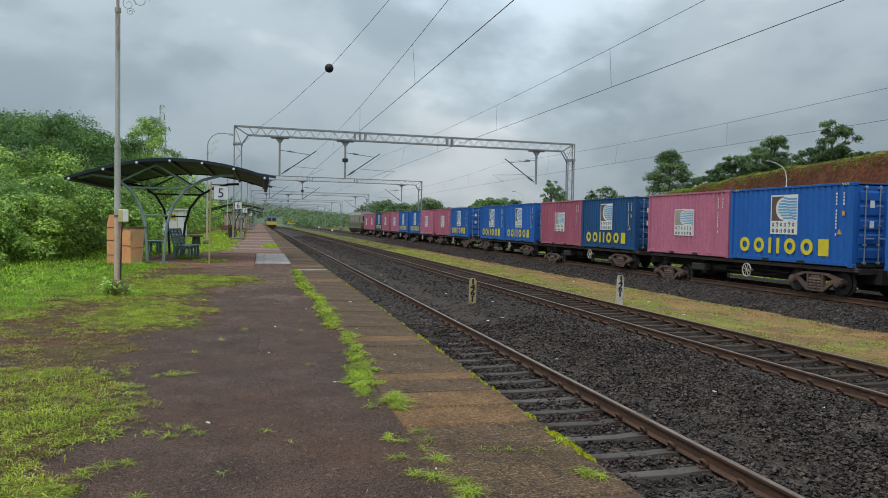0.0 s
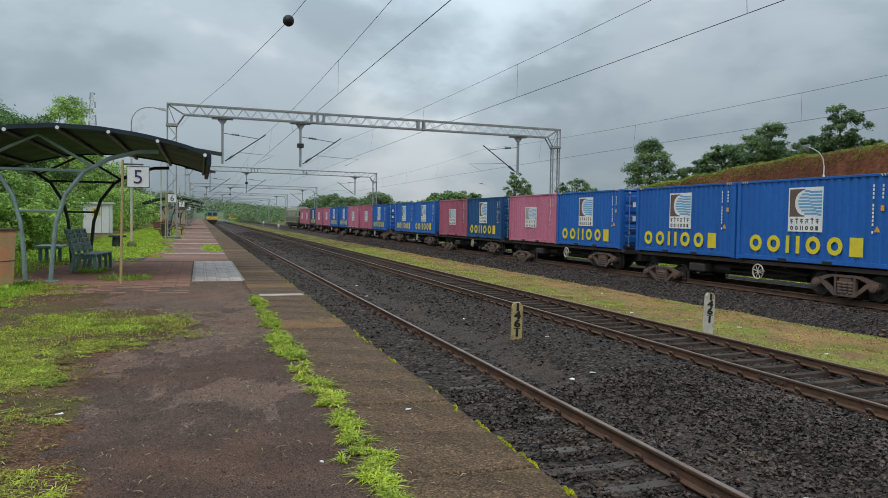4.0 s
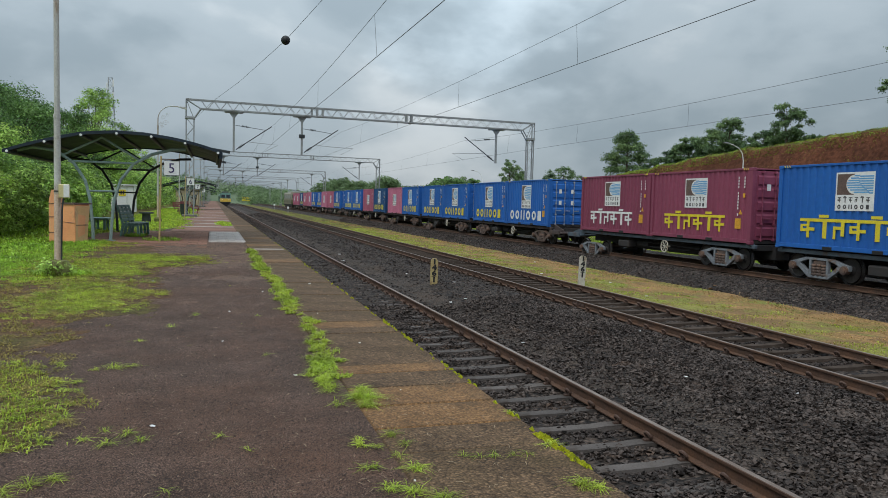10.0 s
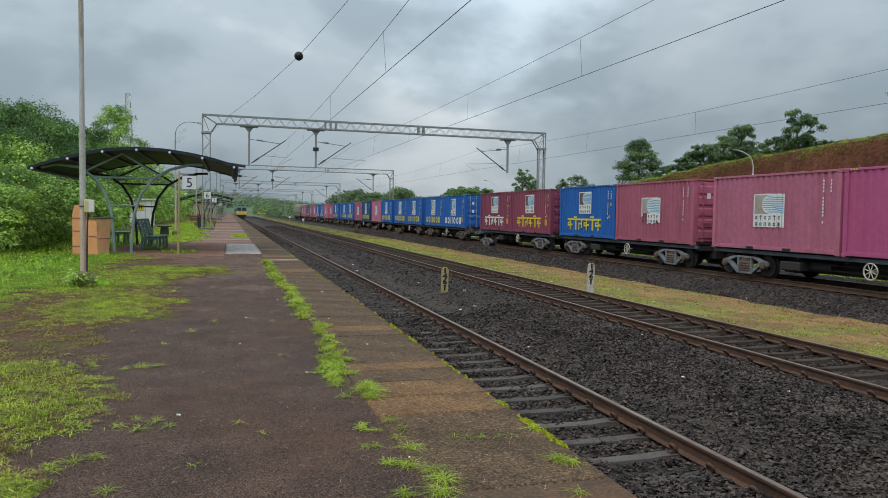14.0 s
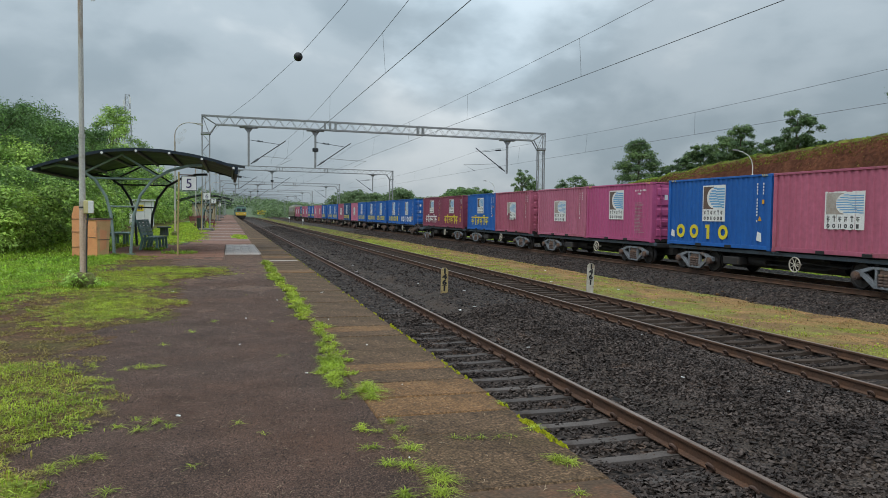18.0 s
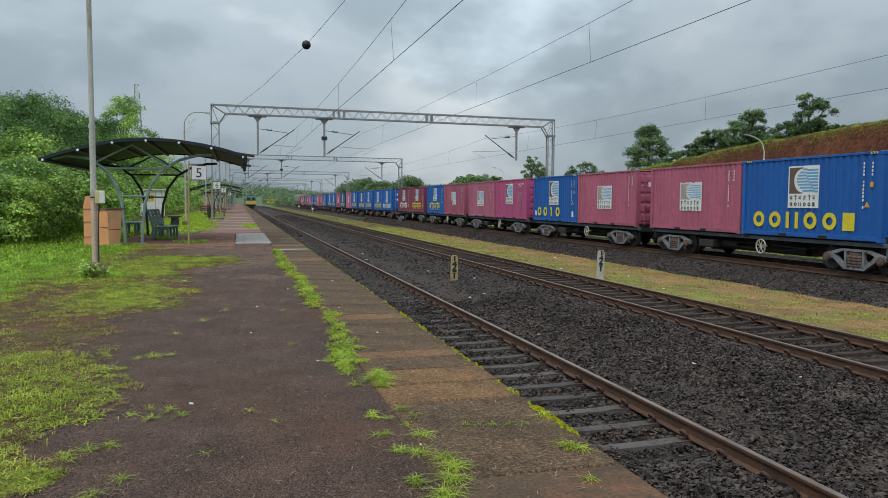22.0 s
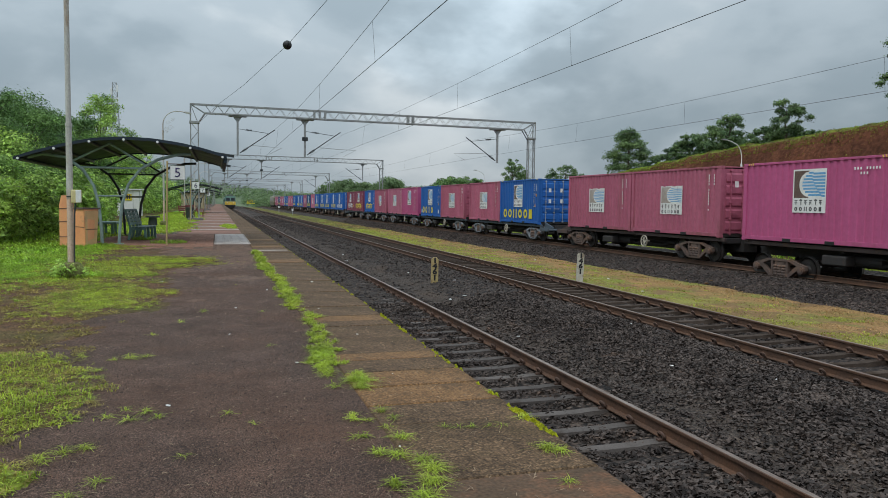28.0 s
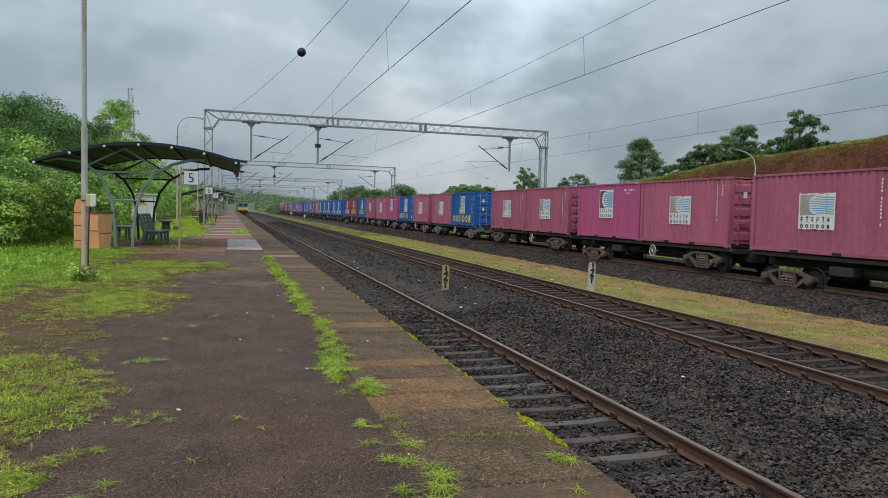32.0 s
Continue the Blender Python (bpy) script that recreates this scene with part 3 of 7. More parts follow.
FREIGHT_Z = -0.716                     # rail top of the freight line
EDGE_X, RAIL_Z = 1.88, -0.90          # platform edge, top of the rails; the platform's top is z = 0
TRACKS = (3.57, 9.30, 18.67)          # the three centre lines
GAUGE = 0.873                         # from the centre line to a rail's middle


# ---- ground: one sheet to the horizon ----
def ridge(y):
    """Height of the laterite cutting's top along the line."""
    return np.interp(y, (-60, 0, 20, 35.3, 39.4, 45, 53, 62, 75, 90, 110, 140), (9.0, 8.0, 7.2, 6.39, 6.2, 5.95, 5.45, 4.75, 3.6, 2.2, 0.6, -0.6))


def ground_z(x, y):
    x, y = np.asarray(x, float), np.asarray(y, float)
    z = np.interp(x, (-60, -20, -9, -5.3, -5.0, 1.7, 10.6, 11.4, 15.1, 16.0, 21.6, 23.0, 30), (1.5, 0.6, 0.0, -0.03, -1.5, -1.5, -1.45, -1.13, -1.16, -1.46, -1.46, -1.22, -0.85))
    r = ridge(y) + 0.12 * fbm(x, y, 5, 3, 2)
    bank = np.interp(x, (31.5, 33.0, 35.6, 36.8, 37.2, 60, 120), (0, 0.12, 0.62, 0.95, 1.0, 1.15, 0.9))
    z = np.where(x > 31, z + (r + 0.85) * bank, z)
    z = z + np.where(x > 10.8, 0.03 * fbm(x, y, 1.7, 3, 4), 0) + np.where(x < -5.3, 0.04 * fbm(x, y, 2.3, 3, 5), 0)
    far = np.clip((y - 330) / 700, 0, 1) ** 1.3
    hill = 24 * np.exp(-((x + 60) / 130) ** 2) + 5 * np.exp(-((x - 330) / 260) ** 2) + 4
    z = z + far * (hill + 2 * fbm(x, y, 160, 3, 6))
    side = np.clip((np.abs(x - 20) - 150) / 500, 0, 1)
    return z + side * 14


def withered(x, y):
    """Above 0 where the verge between the lines has dried out."""
    return 0.75 * fbm(x, y, 2.6, 3, 46) + 0.30 * fbm(x, y, 0.6, 2, 47) + 0.55 * (1.1 - abs(x - 13.75)) - 0.12


gx = np.unique(np.concatenate([[-3000, -1800, -1000, -600, -400, -280, -200, -140, -100, -70, -50, -36, -28, -22, -18, -15, -12.5],
                               np.arange(-11, -5, 0.6), [-5.3, -5.0, 1.7], np.arange(10.4, 16.2, 0.3), np.arange(16.4, 34, 0.7), np.arange(34, 38.2, 0.3), [39, 40.5],
                               [42, 46, 52, 60, 70, 85, 105, 140, 200, 280, 400, 600, 1000, 1800, 3000]]))
gy = np.unique(np.concatenate([[-600, -200, -80, -40, -20, -10, -4], np.arange(0, 60, 0.8), np.arange(60, 140, 3), np.arange(140, 330, 12),
                               [350, 380, 420, 470, 530, 600, 700, 820, 960, 1100, 1300, 1600, 2000, 3000]]))
GX, GY = np.meshgrid(gx, gy, indexing="ij")
gv = np.stack([GX, GY, ground_z(GX, GY)], -1).reshape(-1, 3)
ny = len(gy)
cells = [(i * ny + j, (i + 1) * ny + j, (i + 1) * ny + j + 1, i * ny + j + 1) for i in range(len(gx) - 1) for j in range(ny - 1)]
me = soup("ground", gv, cells, "field", smooth=True)
for k in ("lawn", "verge", "redsoil", "earth", "verge_dry"):
    me.materials.append(M[k])
slots = []
for i in range(len(gx) - 1):
    xm = (gx[i] + gx[i + 1]) / 2
    for j in range(ny - 1):
        ym = (gy[j] + gy[j + 1]) / 2
        s = 0
        if ym < 330 and -14 < xm < 45:
            s = 1 if xm < 8 else 5 if 11 < xm < 16 and ym < 70 and withered(xm, ym) > 0 else 2 if xm < 16 and ym < 70 else 1 if xm < 32 else 3 if xm < 37.0 and ym < 110 else 1
        slots.append(s)
me.polygons.foreach_set("material_index", slots)
tagged(new("ground", me), "green open country with grass verges and red laterite cutting", "ground", kind="structure")

# ---- ballast bed ----
bx = np.array([1.92, 2.6, 3.6, 4.3, 4.75, 5.2, 5.8, 6.6, 7.3, 7.9, 8.4, 9.3, 10.1, 10.55, 10.9, 11.3])
bz = np.array([-1.13, -1.118, -1.112, -1.108, -1.050, -1.075, -1.03, -0.91, -0.885, -1.02, -1.115, -1.13, -1.12, -1.10, -1.15, -1.32])
cx = np.array([14.6, 15.4, 16.25, 16.75, 17.5, 18.7, 19.8, 20.5, 21.1, 21.7, 23.0])
cz = np.array([-1.22, -1.13, -0.97, -0.88, -0.915, -0.935, -0.915, -0.86, -0.76, -0.80, -1.35])


def ballast_z(x, y):
    return np.where(np.asarray(x) < 13, np.interp(x, bx, bz), np.interp(x, cx, cz)) + (0.05 * np.clip((np.asarray(y) - 11) / 8, 0, 1) + 0.068 * np.clip((6.4 - np.asarray(y)) / 1.4, 0, 1)) * (np.asarray(x) < 4.6) + 0.02 * fbm(x, y, 1.1, 3, 8) + 0.05 * fbm(x, y, 5, 2, 9) * (np.abs(np.asarray(x) - 6.3) < 1.3)


def trail(x, y):
    """Above 0 on the trodden strip beside the platform line's far rail."""
    return 0.40 - np.abs(x - 5.30 - 0.12 * fbm(y, y * 0, 6, 2, 71)) + 0.22 * fbm(x, y, 0.7, 3, 72)


def ballast_sheet(x0, x1, label, kind):
    xs = np.arange(x0, x1 + 0.01, 0.16)
    ys = np.concatenate([np.arange(-12, 1, 0.8), np.arange(1, 36, 0.18), np.arange(36, 76, 0.40), np.arange(76, 140, 1.2), np.arange(140, 420, 8)])
    XX, YY = np.meshgrid(xs, ys, indexing="ij")
    rng = np.random.RandomState(3)
    zz = ballast_z(XX, YY) + rng.uniform(-0.018, 0.018, XX.shape) - 0.012 * (YY > 30)
    n = len(ys)
    i, j = np.meshgrid(np.arange(len(xs) - 1), np.arange(n - 1), indexing="ij")
    f = np.stack([i * n + j, (i + 1) * n + j, (i + 1) * n + j + 1, i * n + j + 1], -1).reshape(-1, 4)
    me = soup("ballast_bed", np.stack([XX, YY, zz], -1).reshape(-1, 3), f, kind)
    me.materials.append(M["ballast_dust"])
    xm, ym = XX[:-1, :-1].ravel(), YY[:-1, :-1].ravel()
    me.polygons.foreach_set("material_index", (trail(xm, ym) > 0).astype(int).tolist())
    return tagged(new("ballast_bed", me), label, "ballast", kind="structure")


ballast_sheet(1.92, 11.2, "dark crushed stone bed between the platform and verge", "ballast")
ballast_sheet(14.65, 22.9, "grey crushed stone bed under the freight line", "ballast_grey")

# loose stones, thick near the platform and thinner further off
rng = np.random.RandomState(5)
N = 165000
zone = rng.uniform(0, 1, N)
close, middle = zone < 0.66, (zone >= 0.66) & (zone < 0.84)
sy = np.where(close, 2.2 + 15 * rng.uniform(0, 1, N) ** 1.25, np.where(middle, 10 + 110 * rng.uniform(0, 1, N) ** 2.2, 8.5 + 90 * rng.uniform(0, 1, N) ** 1.9))
sx = np.where(close, rng.uniform(1.95, 8.35, N), np.where(middle, rng.uniform(1.95, 11.1, N), rng.uniform(14.75, 17.6, N)))
near_rail = np.min([np.abs(sx - (t + s * GAUGE)) for t in TRACKS for s in (-1, 1)], axis=0) > 0.09
between = np.min([np.abs(sx - t) for t in TRACKS], axis=0) < 1.4
on_sleeper = between & (np.abs((sy + 0.3) % 0.61 - 0.305) < 0.085)
keep = near_rail & ~(on_sleeper & (rng.uniform(0, 1, N) < np.where(sy < 5.6, 0.30, 0.96)))
keep &= ~((trail(sx, sy) > 0) & (rng.uniform(0, 1, N) < 0.66))
more = 7000
sx = np.concatenate([sx[keep], rng.uniform(1.95, 8.3, more)])
sy = np.concatenate([sy[keep], 2.3 - 9 * rng.uniform(0, 1, more) ** 1.6])
N = len(sx)
base = np.array([(1, 0, 0), (0, 1, 0), (-1, 0, 0), (0, -1, 0), (0, 0, 1), (0, 0, -1)], float)
tri = np.array([(0, 1, 4), (1, 2, 4), (2, 3, 4), (3, 0, 4), (1, 0, 5)])
size = (0.0145 + 0.017 * rng.uniform(0, 1, (N, 1, 1)) ** 1.4) * (1 + 0.018 * np.maximum(0, sy[:, None, None] - 4) + 0.40 * np.clip((7.5 - sy[:, None, None]) / 3.5, 0, 1) * (sy[:, None, None] > 0))
sv = base[None] * rng.uniform(0.55, 1.25, (N, 6, 3)) + rng.uniform(-0.25, 0.25, (N, 6, 3))
ang = rng.uniform(0, 6.283, (N, 3))
ca, sa = np.cos(ang), np.sin(ang)
for a, b, k in ((0, 1, 0), (1, 2, 1), (0, 2, 2)):
    p, q = sv[..., a].copy(), sv[..., b].copy()
    sv[..., a], sv[..., b] = p * ca[:, k:k + 1] - q * sa[:, k:k + 1], p * sa[:, k:k + 1] + q * ca[:, k:k + 1]
sv = sv * size * np.array([1.15, 1.15, 0.8])
sv += np.stack([sx, sy, ballast_z(sx, sy) + rng.uniform(-0.004, 0.022, N)], -1)[:, None]
for on, words, kind in ((sx < 13, "loose dark brown-grey crushed ballast stones", "stone"), (sx > 13, "cleaner grey crushed ballast stones by the freight line", "stone_grey")):
    k = int(on.sum())
    sf = (tri[None] + 6 * np.arange(k)[:, None, None]).reshape(-1, 3)
    tagged(new("ballast_stones", soup("ballast_stones", sv[on].reshape(-1, 3), sf, kind)), words, "ballast", kind="stuff")


# ---- railway tracks ----
def rail_mesh(length):
    s = Shape()
    o = [(-0.068, 0), (0.068, 0), (0.068, 0.012), (0.012, 0.028), (0.009, 0.115), (0.034, 0.125), (0.036, 0.150), (0.028, 0.1555), (-0.028, 0.1555), (-0.036, 0.150), (-0.034, 0.125), (-0.009, 0.115), (-0.012, 0.028), (-0.068, 0.012)]
    s.prism(o, "y", -12, length)
    s.mi[7] = 1
    return s.mesh("rail", "rail_side", "rail_top")


def sleeper_mesh(kind):
    s = Shape()
    o = [(-1.375, -0.10), (1.375, -0.10), (1.375, 0.07), (0.62, 0.075), (0.45, 0.062), (-0.45, 0.062), (-0.62, 0.075), (-1.375, 0.07)]
    s.prism(o, "y", -0.115, 0.115)
    for i in range(len(s.v)):
        x, y, z = s.v[i]
        if z > 0:
            s.v[i] = (x, y * 0.66, z)
    return s.mesh("sleeper", kind)


def clip_mesh():
    """A coiled spring clip on its seat beside the rail foot."""
    s = Shape()
    pts = [(0.092 + 0.020 * math.cos(a), 0.046 * math.sin(a), 0.046 + 0.034 * math.cos(a)) for a in [2 * math.pi * i / 12 for i in range(13)]]
    s.tube(pts + [(0.05, 0.0, 0.03)], 0.017, 6)
    s.box(0.055, -0.03, -0.01, 0.145, 0.03, 0.018, 0.006)
    return s.mesh("rail_clip", "clip")


sl_mes, cl_me = [sleeper_mesh(k) for k in ("sleeper", "sleeper_brown", "sleeper_brown")], clip_mesh()
rail_far = rail_mesh(420)
for n, (xt, top) in enumerate(zip(TRACKS, (RAIL_Z, RAIL_Z, FREIGHT_Z))):
    track = thing("railway_track", ("rusty running line beside the platform edge", "worn middle running line on concrete sleepers", "line under the container train")[n], "railway track", kind="structure")
    for side in (-1, 1):
        part("rail", rail_far, None, track, m=pose(xt + side * GAUGE, 0, top - 0.1555))
    rngt = random.Random(40 + n)
    count = (90, 90, 60)[n]
    y0 = (1.0, 3.0, 8.0)[n]
    for i in range(count):
        m = pose(xt + rngt.uniform(-0.02, 0.02), y0 + i * 0.61 + rngt.uniform(-0.015, 0.015), top - 0.2355, 0, 0, rngt.uniform(-0.7, 0.7))
        part("sleeper", sl_mes[n], None, track, m=m)
        if n < 2 and i < 46:
            for side in (-1, 1):
                for fl in (0, 180):
                    if n == 0 and side < 0:
                        continue
                    part("rail_clip", cl_me, None, track, m=pose(xt + side * GAUGE, y0 + i * 0.61, top - 0.155, 0, 0, fl))
    far = Shape()
    ys = y0 + count * 0.61
    while ys < 300:
        far.box(xt - 1.37, ys - 0.115, top - 0.33, xt + 1.37, ys + 0.115, top - 0.165)
        ys += 0.61
    part("sleeper_run", far, "sleeper_brown", track)["kind"] = "stuff"

# ---- platform ----
plat = thing("platform", "dark worn asphalt railway platform with mossy stone edge", "platform", kind="structure")
s = Shape()
s.box(-5.4, -14, -1.5, 0.93, 330, -0.001)
part("paved_surface", s, "platform", plat)
s = Shape()
s.box(0.93, -14, -1.5, EDGE_X - 0.06, 330, -0.07)
part("platform_wall", s, "concrete", plat, "stained concrete platform wall")

# edge slabs, one by one near the camera
slab_meshes = {}
rngp = random.Random(21)
near = [(0.55, 0.70, "slab"), (1.25, 0.70, "slab_ochre"), (1.95, 0.65, "slab"), (2.60, 0.75, "slab_rust"), (3.35, 0.95, "slab"), (4.30, 0.45, "slab"), (4.75, 0.48, "slab_ochre"), (5.23, 0.47, "slab_ochre"), (5.70, 0.45, "slab"),
        (6.15, 0.30, "slab_ochre"), (6.45, 0.75, "slab"), (7.20, 0.75, "slab"), (7.95, 0.35, "slab"), (8.30, 0.40, "slab_ochre")]
y = 8.70
while y < 60:
    near.append((y, 0.80, "slab_ochre" if rngp.random() < 0.06 else "slab"))
    y += 0.80
for y0_, ln, tone in near:
    key = (ln, tone)
    if key not in slab_meshes:
        slab_meshes[key] = Shape().box(0, 0.004, -0.16, EDGE_X - 0.935, ln - 0.004, 0.004, 0.010).mesh("edge_slab", tone)
    part("edge_slab", slab_meshes[key], None, plat, m=pose(0.935, y0_, rngp.uniform(-0.006, 0.003), rngp.uniform(-0.15, 0.15), rngp.uniform(-0.2, 0.2), 0))
s = Shape()
s.box(0.935, y, -0.16, EDGE_X, 330, 0.002)
s.box(0.935, -14, -0.16, EDGE_X, 0.54, 0.002)
part("edge_strip", s, "slab", plat)
part("kerb_strip", Shape().box(1.05, 20.7, -0.02, EDGE_X - 0.05, 21.0, 0.010, 0.004), "paver", plat, "pale concrete strip across the edge")
part("paving_band", Shape().box(-1.6, 31.2, -0.1, 0.93, 329, 0.004), "worn_paving", plat, "reddish paved surface")
# pale pavers, with the red ones beside them
pv = Shape().box(0.010, 0.009, -0.05, 0.258, 0.116, 0.014, 0.004).mesh("paver", "paver")
for a in range(4):
    for b in range(58):
        part("paver", pv, None, plat, m=pose(-0.142 + a * 0.268 + (0.06 if b % 2 else 0.0), 23.9 + b * 0.125, rngp.uniform(-0.003, 0.003)))
s = Shape()
for a in range(19):
    for b in range(76):
        if b < 18 and rngp.random() < 0.25 + 0.03 * (18 - b):
            continue
        s.box(-5.25 + a * 0.268 + 0.006, 21.45 + b * 0.125 + 0.005, -0.05, -5.25 + a * 0.268 + 0.262, 21.45 + b * 0.125 + 0.120, 0.010 + rngp.uniform(-0.003, 0.002))
o = part("paver_field", s, "paver_red", plat)
o["kind"] = "stuff"
s = Shape()
for y in (36, 40.5, 46, 52, 60, 72, 85, 100):
    s.box(-1.2, y, 0, 0.92, y + 0.5 + y * 0.004, 0.009)
part("worn_strip", s, "paver", plat, "pale worn crossing strips")["kind"] = "stuff"


# ---- grass on the platform ----
def lawn_mask(x, y):
    """Above 0 where grass has taken the platform."""
    n = fbm(x, y, 1.6, 4, 1) * 0.55 + fbm(x, y, 0.35, 3, 2) * 0.28
    m = np.full(np.shape(x), -9.0)
    for cx_, cy_, rx, ry in ((-1.75, 6.2, 0.75, 0.9), (-1.40, 5.35, 0.62, 0.72), (-1.12, 3.92, 0.36, 0.26), (-1.65, 4.4, 0.5, 0.8), (-2.9, 6.0, 1.2, 2.4), (-1.65, 11.2, 0.85, 1.7), (-2.6, 14.6, 1.5, 2.2),
                             (-1.3, 17.2, 1.4, 1.5), (-4.2, 18.5, 1.6, 5.5), (-4.0, 12.0, 1.2, 4.0), (-3.7, 40, 2.5, 10.0), (-3.7, 58, 2.5, 15.0), (-3.8, 84, 2.3, 22.0), (0.55, 41.0, 0.45, 3.6), (-3.6, 22.0, 1.4, 2.0), (-4.9, 21.5, 1.5, 4.0)):
        m = np.maximum(m, 1 - ((x - cx_) / rx) ** 2 - ((y - cy_) / ry) ** 2)
    bare = np.exp(-((x + 2.8) / 0.7) ** 2 - ((y - 11.6) / 1.5) ** 2) + 0.7 * np.exp(-((x + 2.3) / 0.6) ** 2 - ((y - 8.0) / 0.8) ** 2)
    return np.clip(m, -1.2, 0.8) + n - 0.6 * bare


def strip_mask(x, y):
    """The line of grass in the joint behind the edge slabs."""
    yy = (5.7, 5.9, 6.1, 6.43, 6.95, 7.4, 7.9, 8.7, 9.1, 9.45, 10.3, 11.65, 12.5, 13.4, 14.0, 14.4, 14.9, 15.8, 16.6, 17.35, 18.2, 18.8, 19.6, 20.3, 20.8)
    c = np.interp(y, yy, (0.80, 0.80, 0.82, 0.88, 0.92, 0.965, 0.98, 1.02, 0.99, 0.94, 0.95, 0.97, 1.0, 0.98, 0.95, 0.93, 0.92, 0.90, 0.91, 0.92, 0.92, 0.92, 0.93, 0.935, 0.93))
    w = np.interp(y, yy, (0.0, 0.06, 0.12, 0.16, 0.13, 0.09, 0.10, 0.07, 0.03, 0.09, 0.11, 0.11, 0.07, 0.10, 0.05, 0.02, 0.12, 0.13, 0.05, 0.12, 0.06, 0.02, 0.10, 0.09, 0.0))
    return (w - np.abs(x - c)) * 8 + 0.35 * fbm(x, y, 0.3, 3, 7)


ax = np.arange(-5.3, 0.95, 0.09)
ay = np.concatenate([np.arange(2.6, 20, 0.10), np.arange(20, 60, 0.3), np.arange(60, 110, 1.0)])
AX, AY = np.meshgrid(ax, ay, indexing="ij")
mk = lawn_mask(AX, AY)
az = np.where(mk > 0.12, 0.005 + 0.016 * np.clip(mk, 0, 1) + 0.008 * fbm(AX, AY, 0.25, 2, 4), -0.03)
k = len(ay)
i_, j_ = np.meshgrid(np.arange(len(ax) - 1), np.arange(k - 1), indexing="ij")
keepf = (mk[:-1, :-1] > -0.25) | (mk[1:, 1:] > -0.25)
lf = np.stack([i_ * k + j_, (i_ + 1) * k + j_, (i_ + 1) * k + j_ + 1, i_ * k + j_ + 1], -1)[keepf]
lawn_me = soup("lawn", np.stack([AX, AY, az], -1).reshape(-1, 3), lf.reshape(-1, 4), "lawn")
lawn_me.materials.append(M["lawn_lush"])
lawn_me.polygons.foreach_set("material_index", ((AY[:-1, :-1][keepf] > 29) | (AX[:-1, :-1][keepf] < -3.6 + 0.9 * fbm(AX[:-1, :-1][keepf], AY[:-1, :-1][keepf], 0.8, 3, 91))).astype(int).tolist())
tagged(new("lawn", lawn_me), "patchy green grass growing over the platform", "grass", kind="structure")


soil = np.where((mk > -0.72) | (AX < -1.25 + 0.35 * fbm(AX, AY, 0.9, 3, 19)), 0.0035 + 0.002 * fbm(AX, AY, 0.3, 2, 15), -0.03)
soil = np.where((AX < -0.5) & (AY < 22) & (AY > 7.2 + 1.2 * fbm(AX, AY, 1.5, 3, 61)), soil, -0.03)
keeps = ((mk[:-1, :-1] > -0.9) | (mk[1:, 1:] > -0.9) | (AX[:-1, :-1] < -0.85)) & (AX[:-1, :-1] < -0.4) & (AY[:-1, :-1] < 22.5)
sf_ = np.stack([i_ * k + j_, (i_ + 1) * k + j_, (i_ + 1) * k + j_ + 1, i_ * k + j_ + 1], -1)[keeps]
tagged(new("bare_soil", soup("bare_soil", np.stack([AX, AY, soil], -1).reshape(-1, 3), sf_.reshape(-1, 4), "earth")), "brown trodden soil round the grass patches", "soil", kind="structure")


# paler reddish asphalt between the shelter and the open platform; paints in the grazing sheen, more with distance
dx_, dy_ = np.arange(-3.2, 0.925, 0.08), np.arange(8.5, 25.2, 0.14)
DX, DY = np.meshgrid(dx_, dy_, indexing="ij")
dm = 0.55 * fbm(DX, DY * 0.6, 1.9, 4, 81) + 0.35 * fbm(DX, DY, 0.5, 3, 82) + 0.10 * (DY - 14.5)
dz = np.where(dm > 0, 0.0015 + 0.0015 * np.clip(dm, 0, 1), -0.02)
q_ = len(dy_)
a_, b_ = np.meshgrid(np.arange(len(dx_) - 1), np.arange(q_ - 1), indexing="ij")
on_ = (dm[:-1, :-1] > -0.2) | (dm[1:, 1:] > -0.2)
df_ = np.stack([a_ * q_ + b_, (a_ + 1) * q_ + b_, (a_ + 1) * q_ + b_ + 1, a_ * q_ + b_ + 1], -1)[on_]
tagged(new("dusty_asphalt", soup("dusty_asphalt", np.stack([DX, DY, dz], -1).reshape(-1, 3), df_.reshape(-1, 4), "asphalt_sheen")), "paler reddish asphalt with the grazing sheen painted in", "asphalt", kind="structure")


def blades(name, label, px, py, pz, h, w, material, seed=1, lean0=0.25, lean1=1.55):
    """Bent grass blades, widest in the middle, two triangles each."""
    r = np.random.RandomState(seed)
    n = len(px)
    a, lean = r.uniform(0, 6.283, n), r.uniform(lean0, lean1, n)
    h, w = h * r.uniform(0.45, 1.2, n), 1.3 * w * r.uniform(0.7, 1.3, n)
    dx, dy = np.cos(a), np.sin(a)
    b = np.stack([px, py, pz], -1)
    side = np.stack([-dy * w / 2, dx * w / 2, np.zeros(n)], -1)
    mid = b + np.stack([dx * lean * h * 0.3, dy * lean * h * 0.3, h * np.maximum(0.25, 0.75 - 0.25 * lean)], -1)
    tip = b + np.stack([dx * lean * h, dy * lean * h, h * np.maximum(0.12, 1.05 - 0.55 * lean)], -1)
    v = np.stack([b, mid + side, tip, mid - side], 1).reshape(-1, 3)
    ob = new(name, soup(name, v, np.array([[0, 1, 2, 3]]) + 4 * np.arange(n)[:, None], material))
    return tagged(ob, label, "grass", kind="stuff")


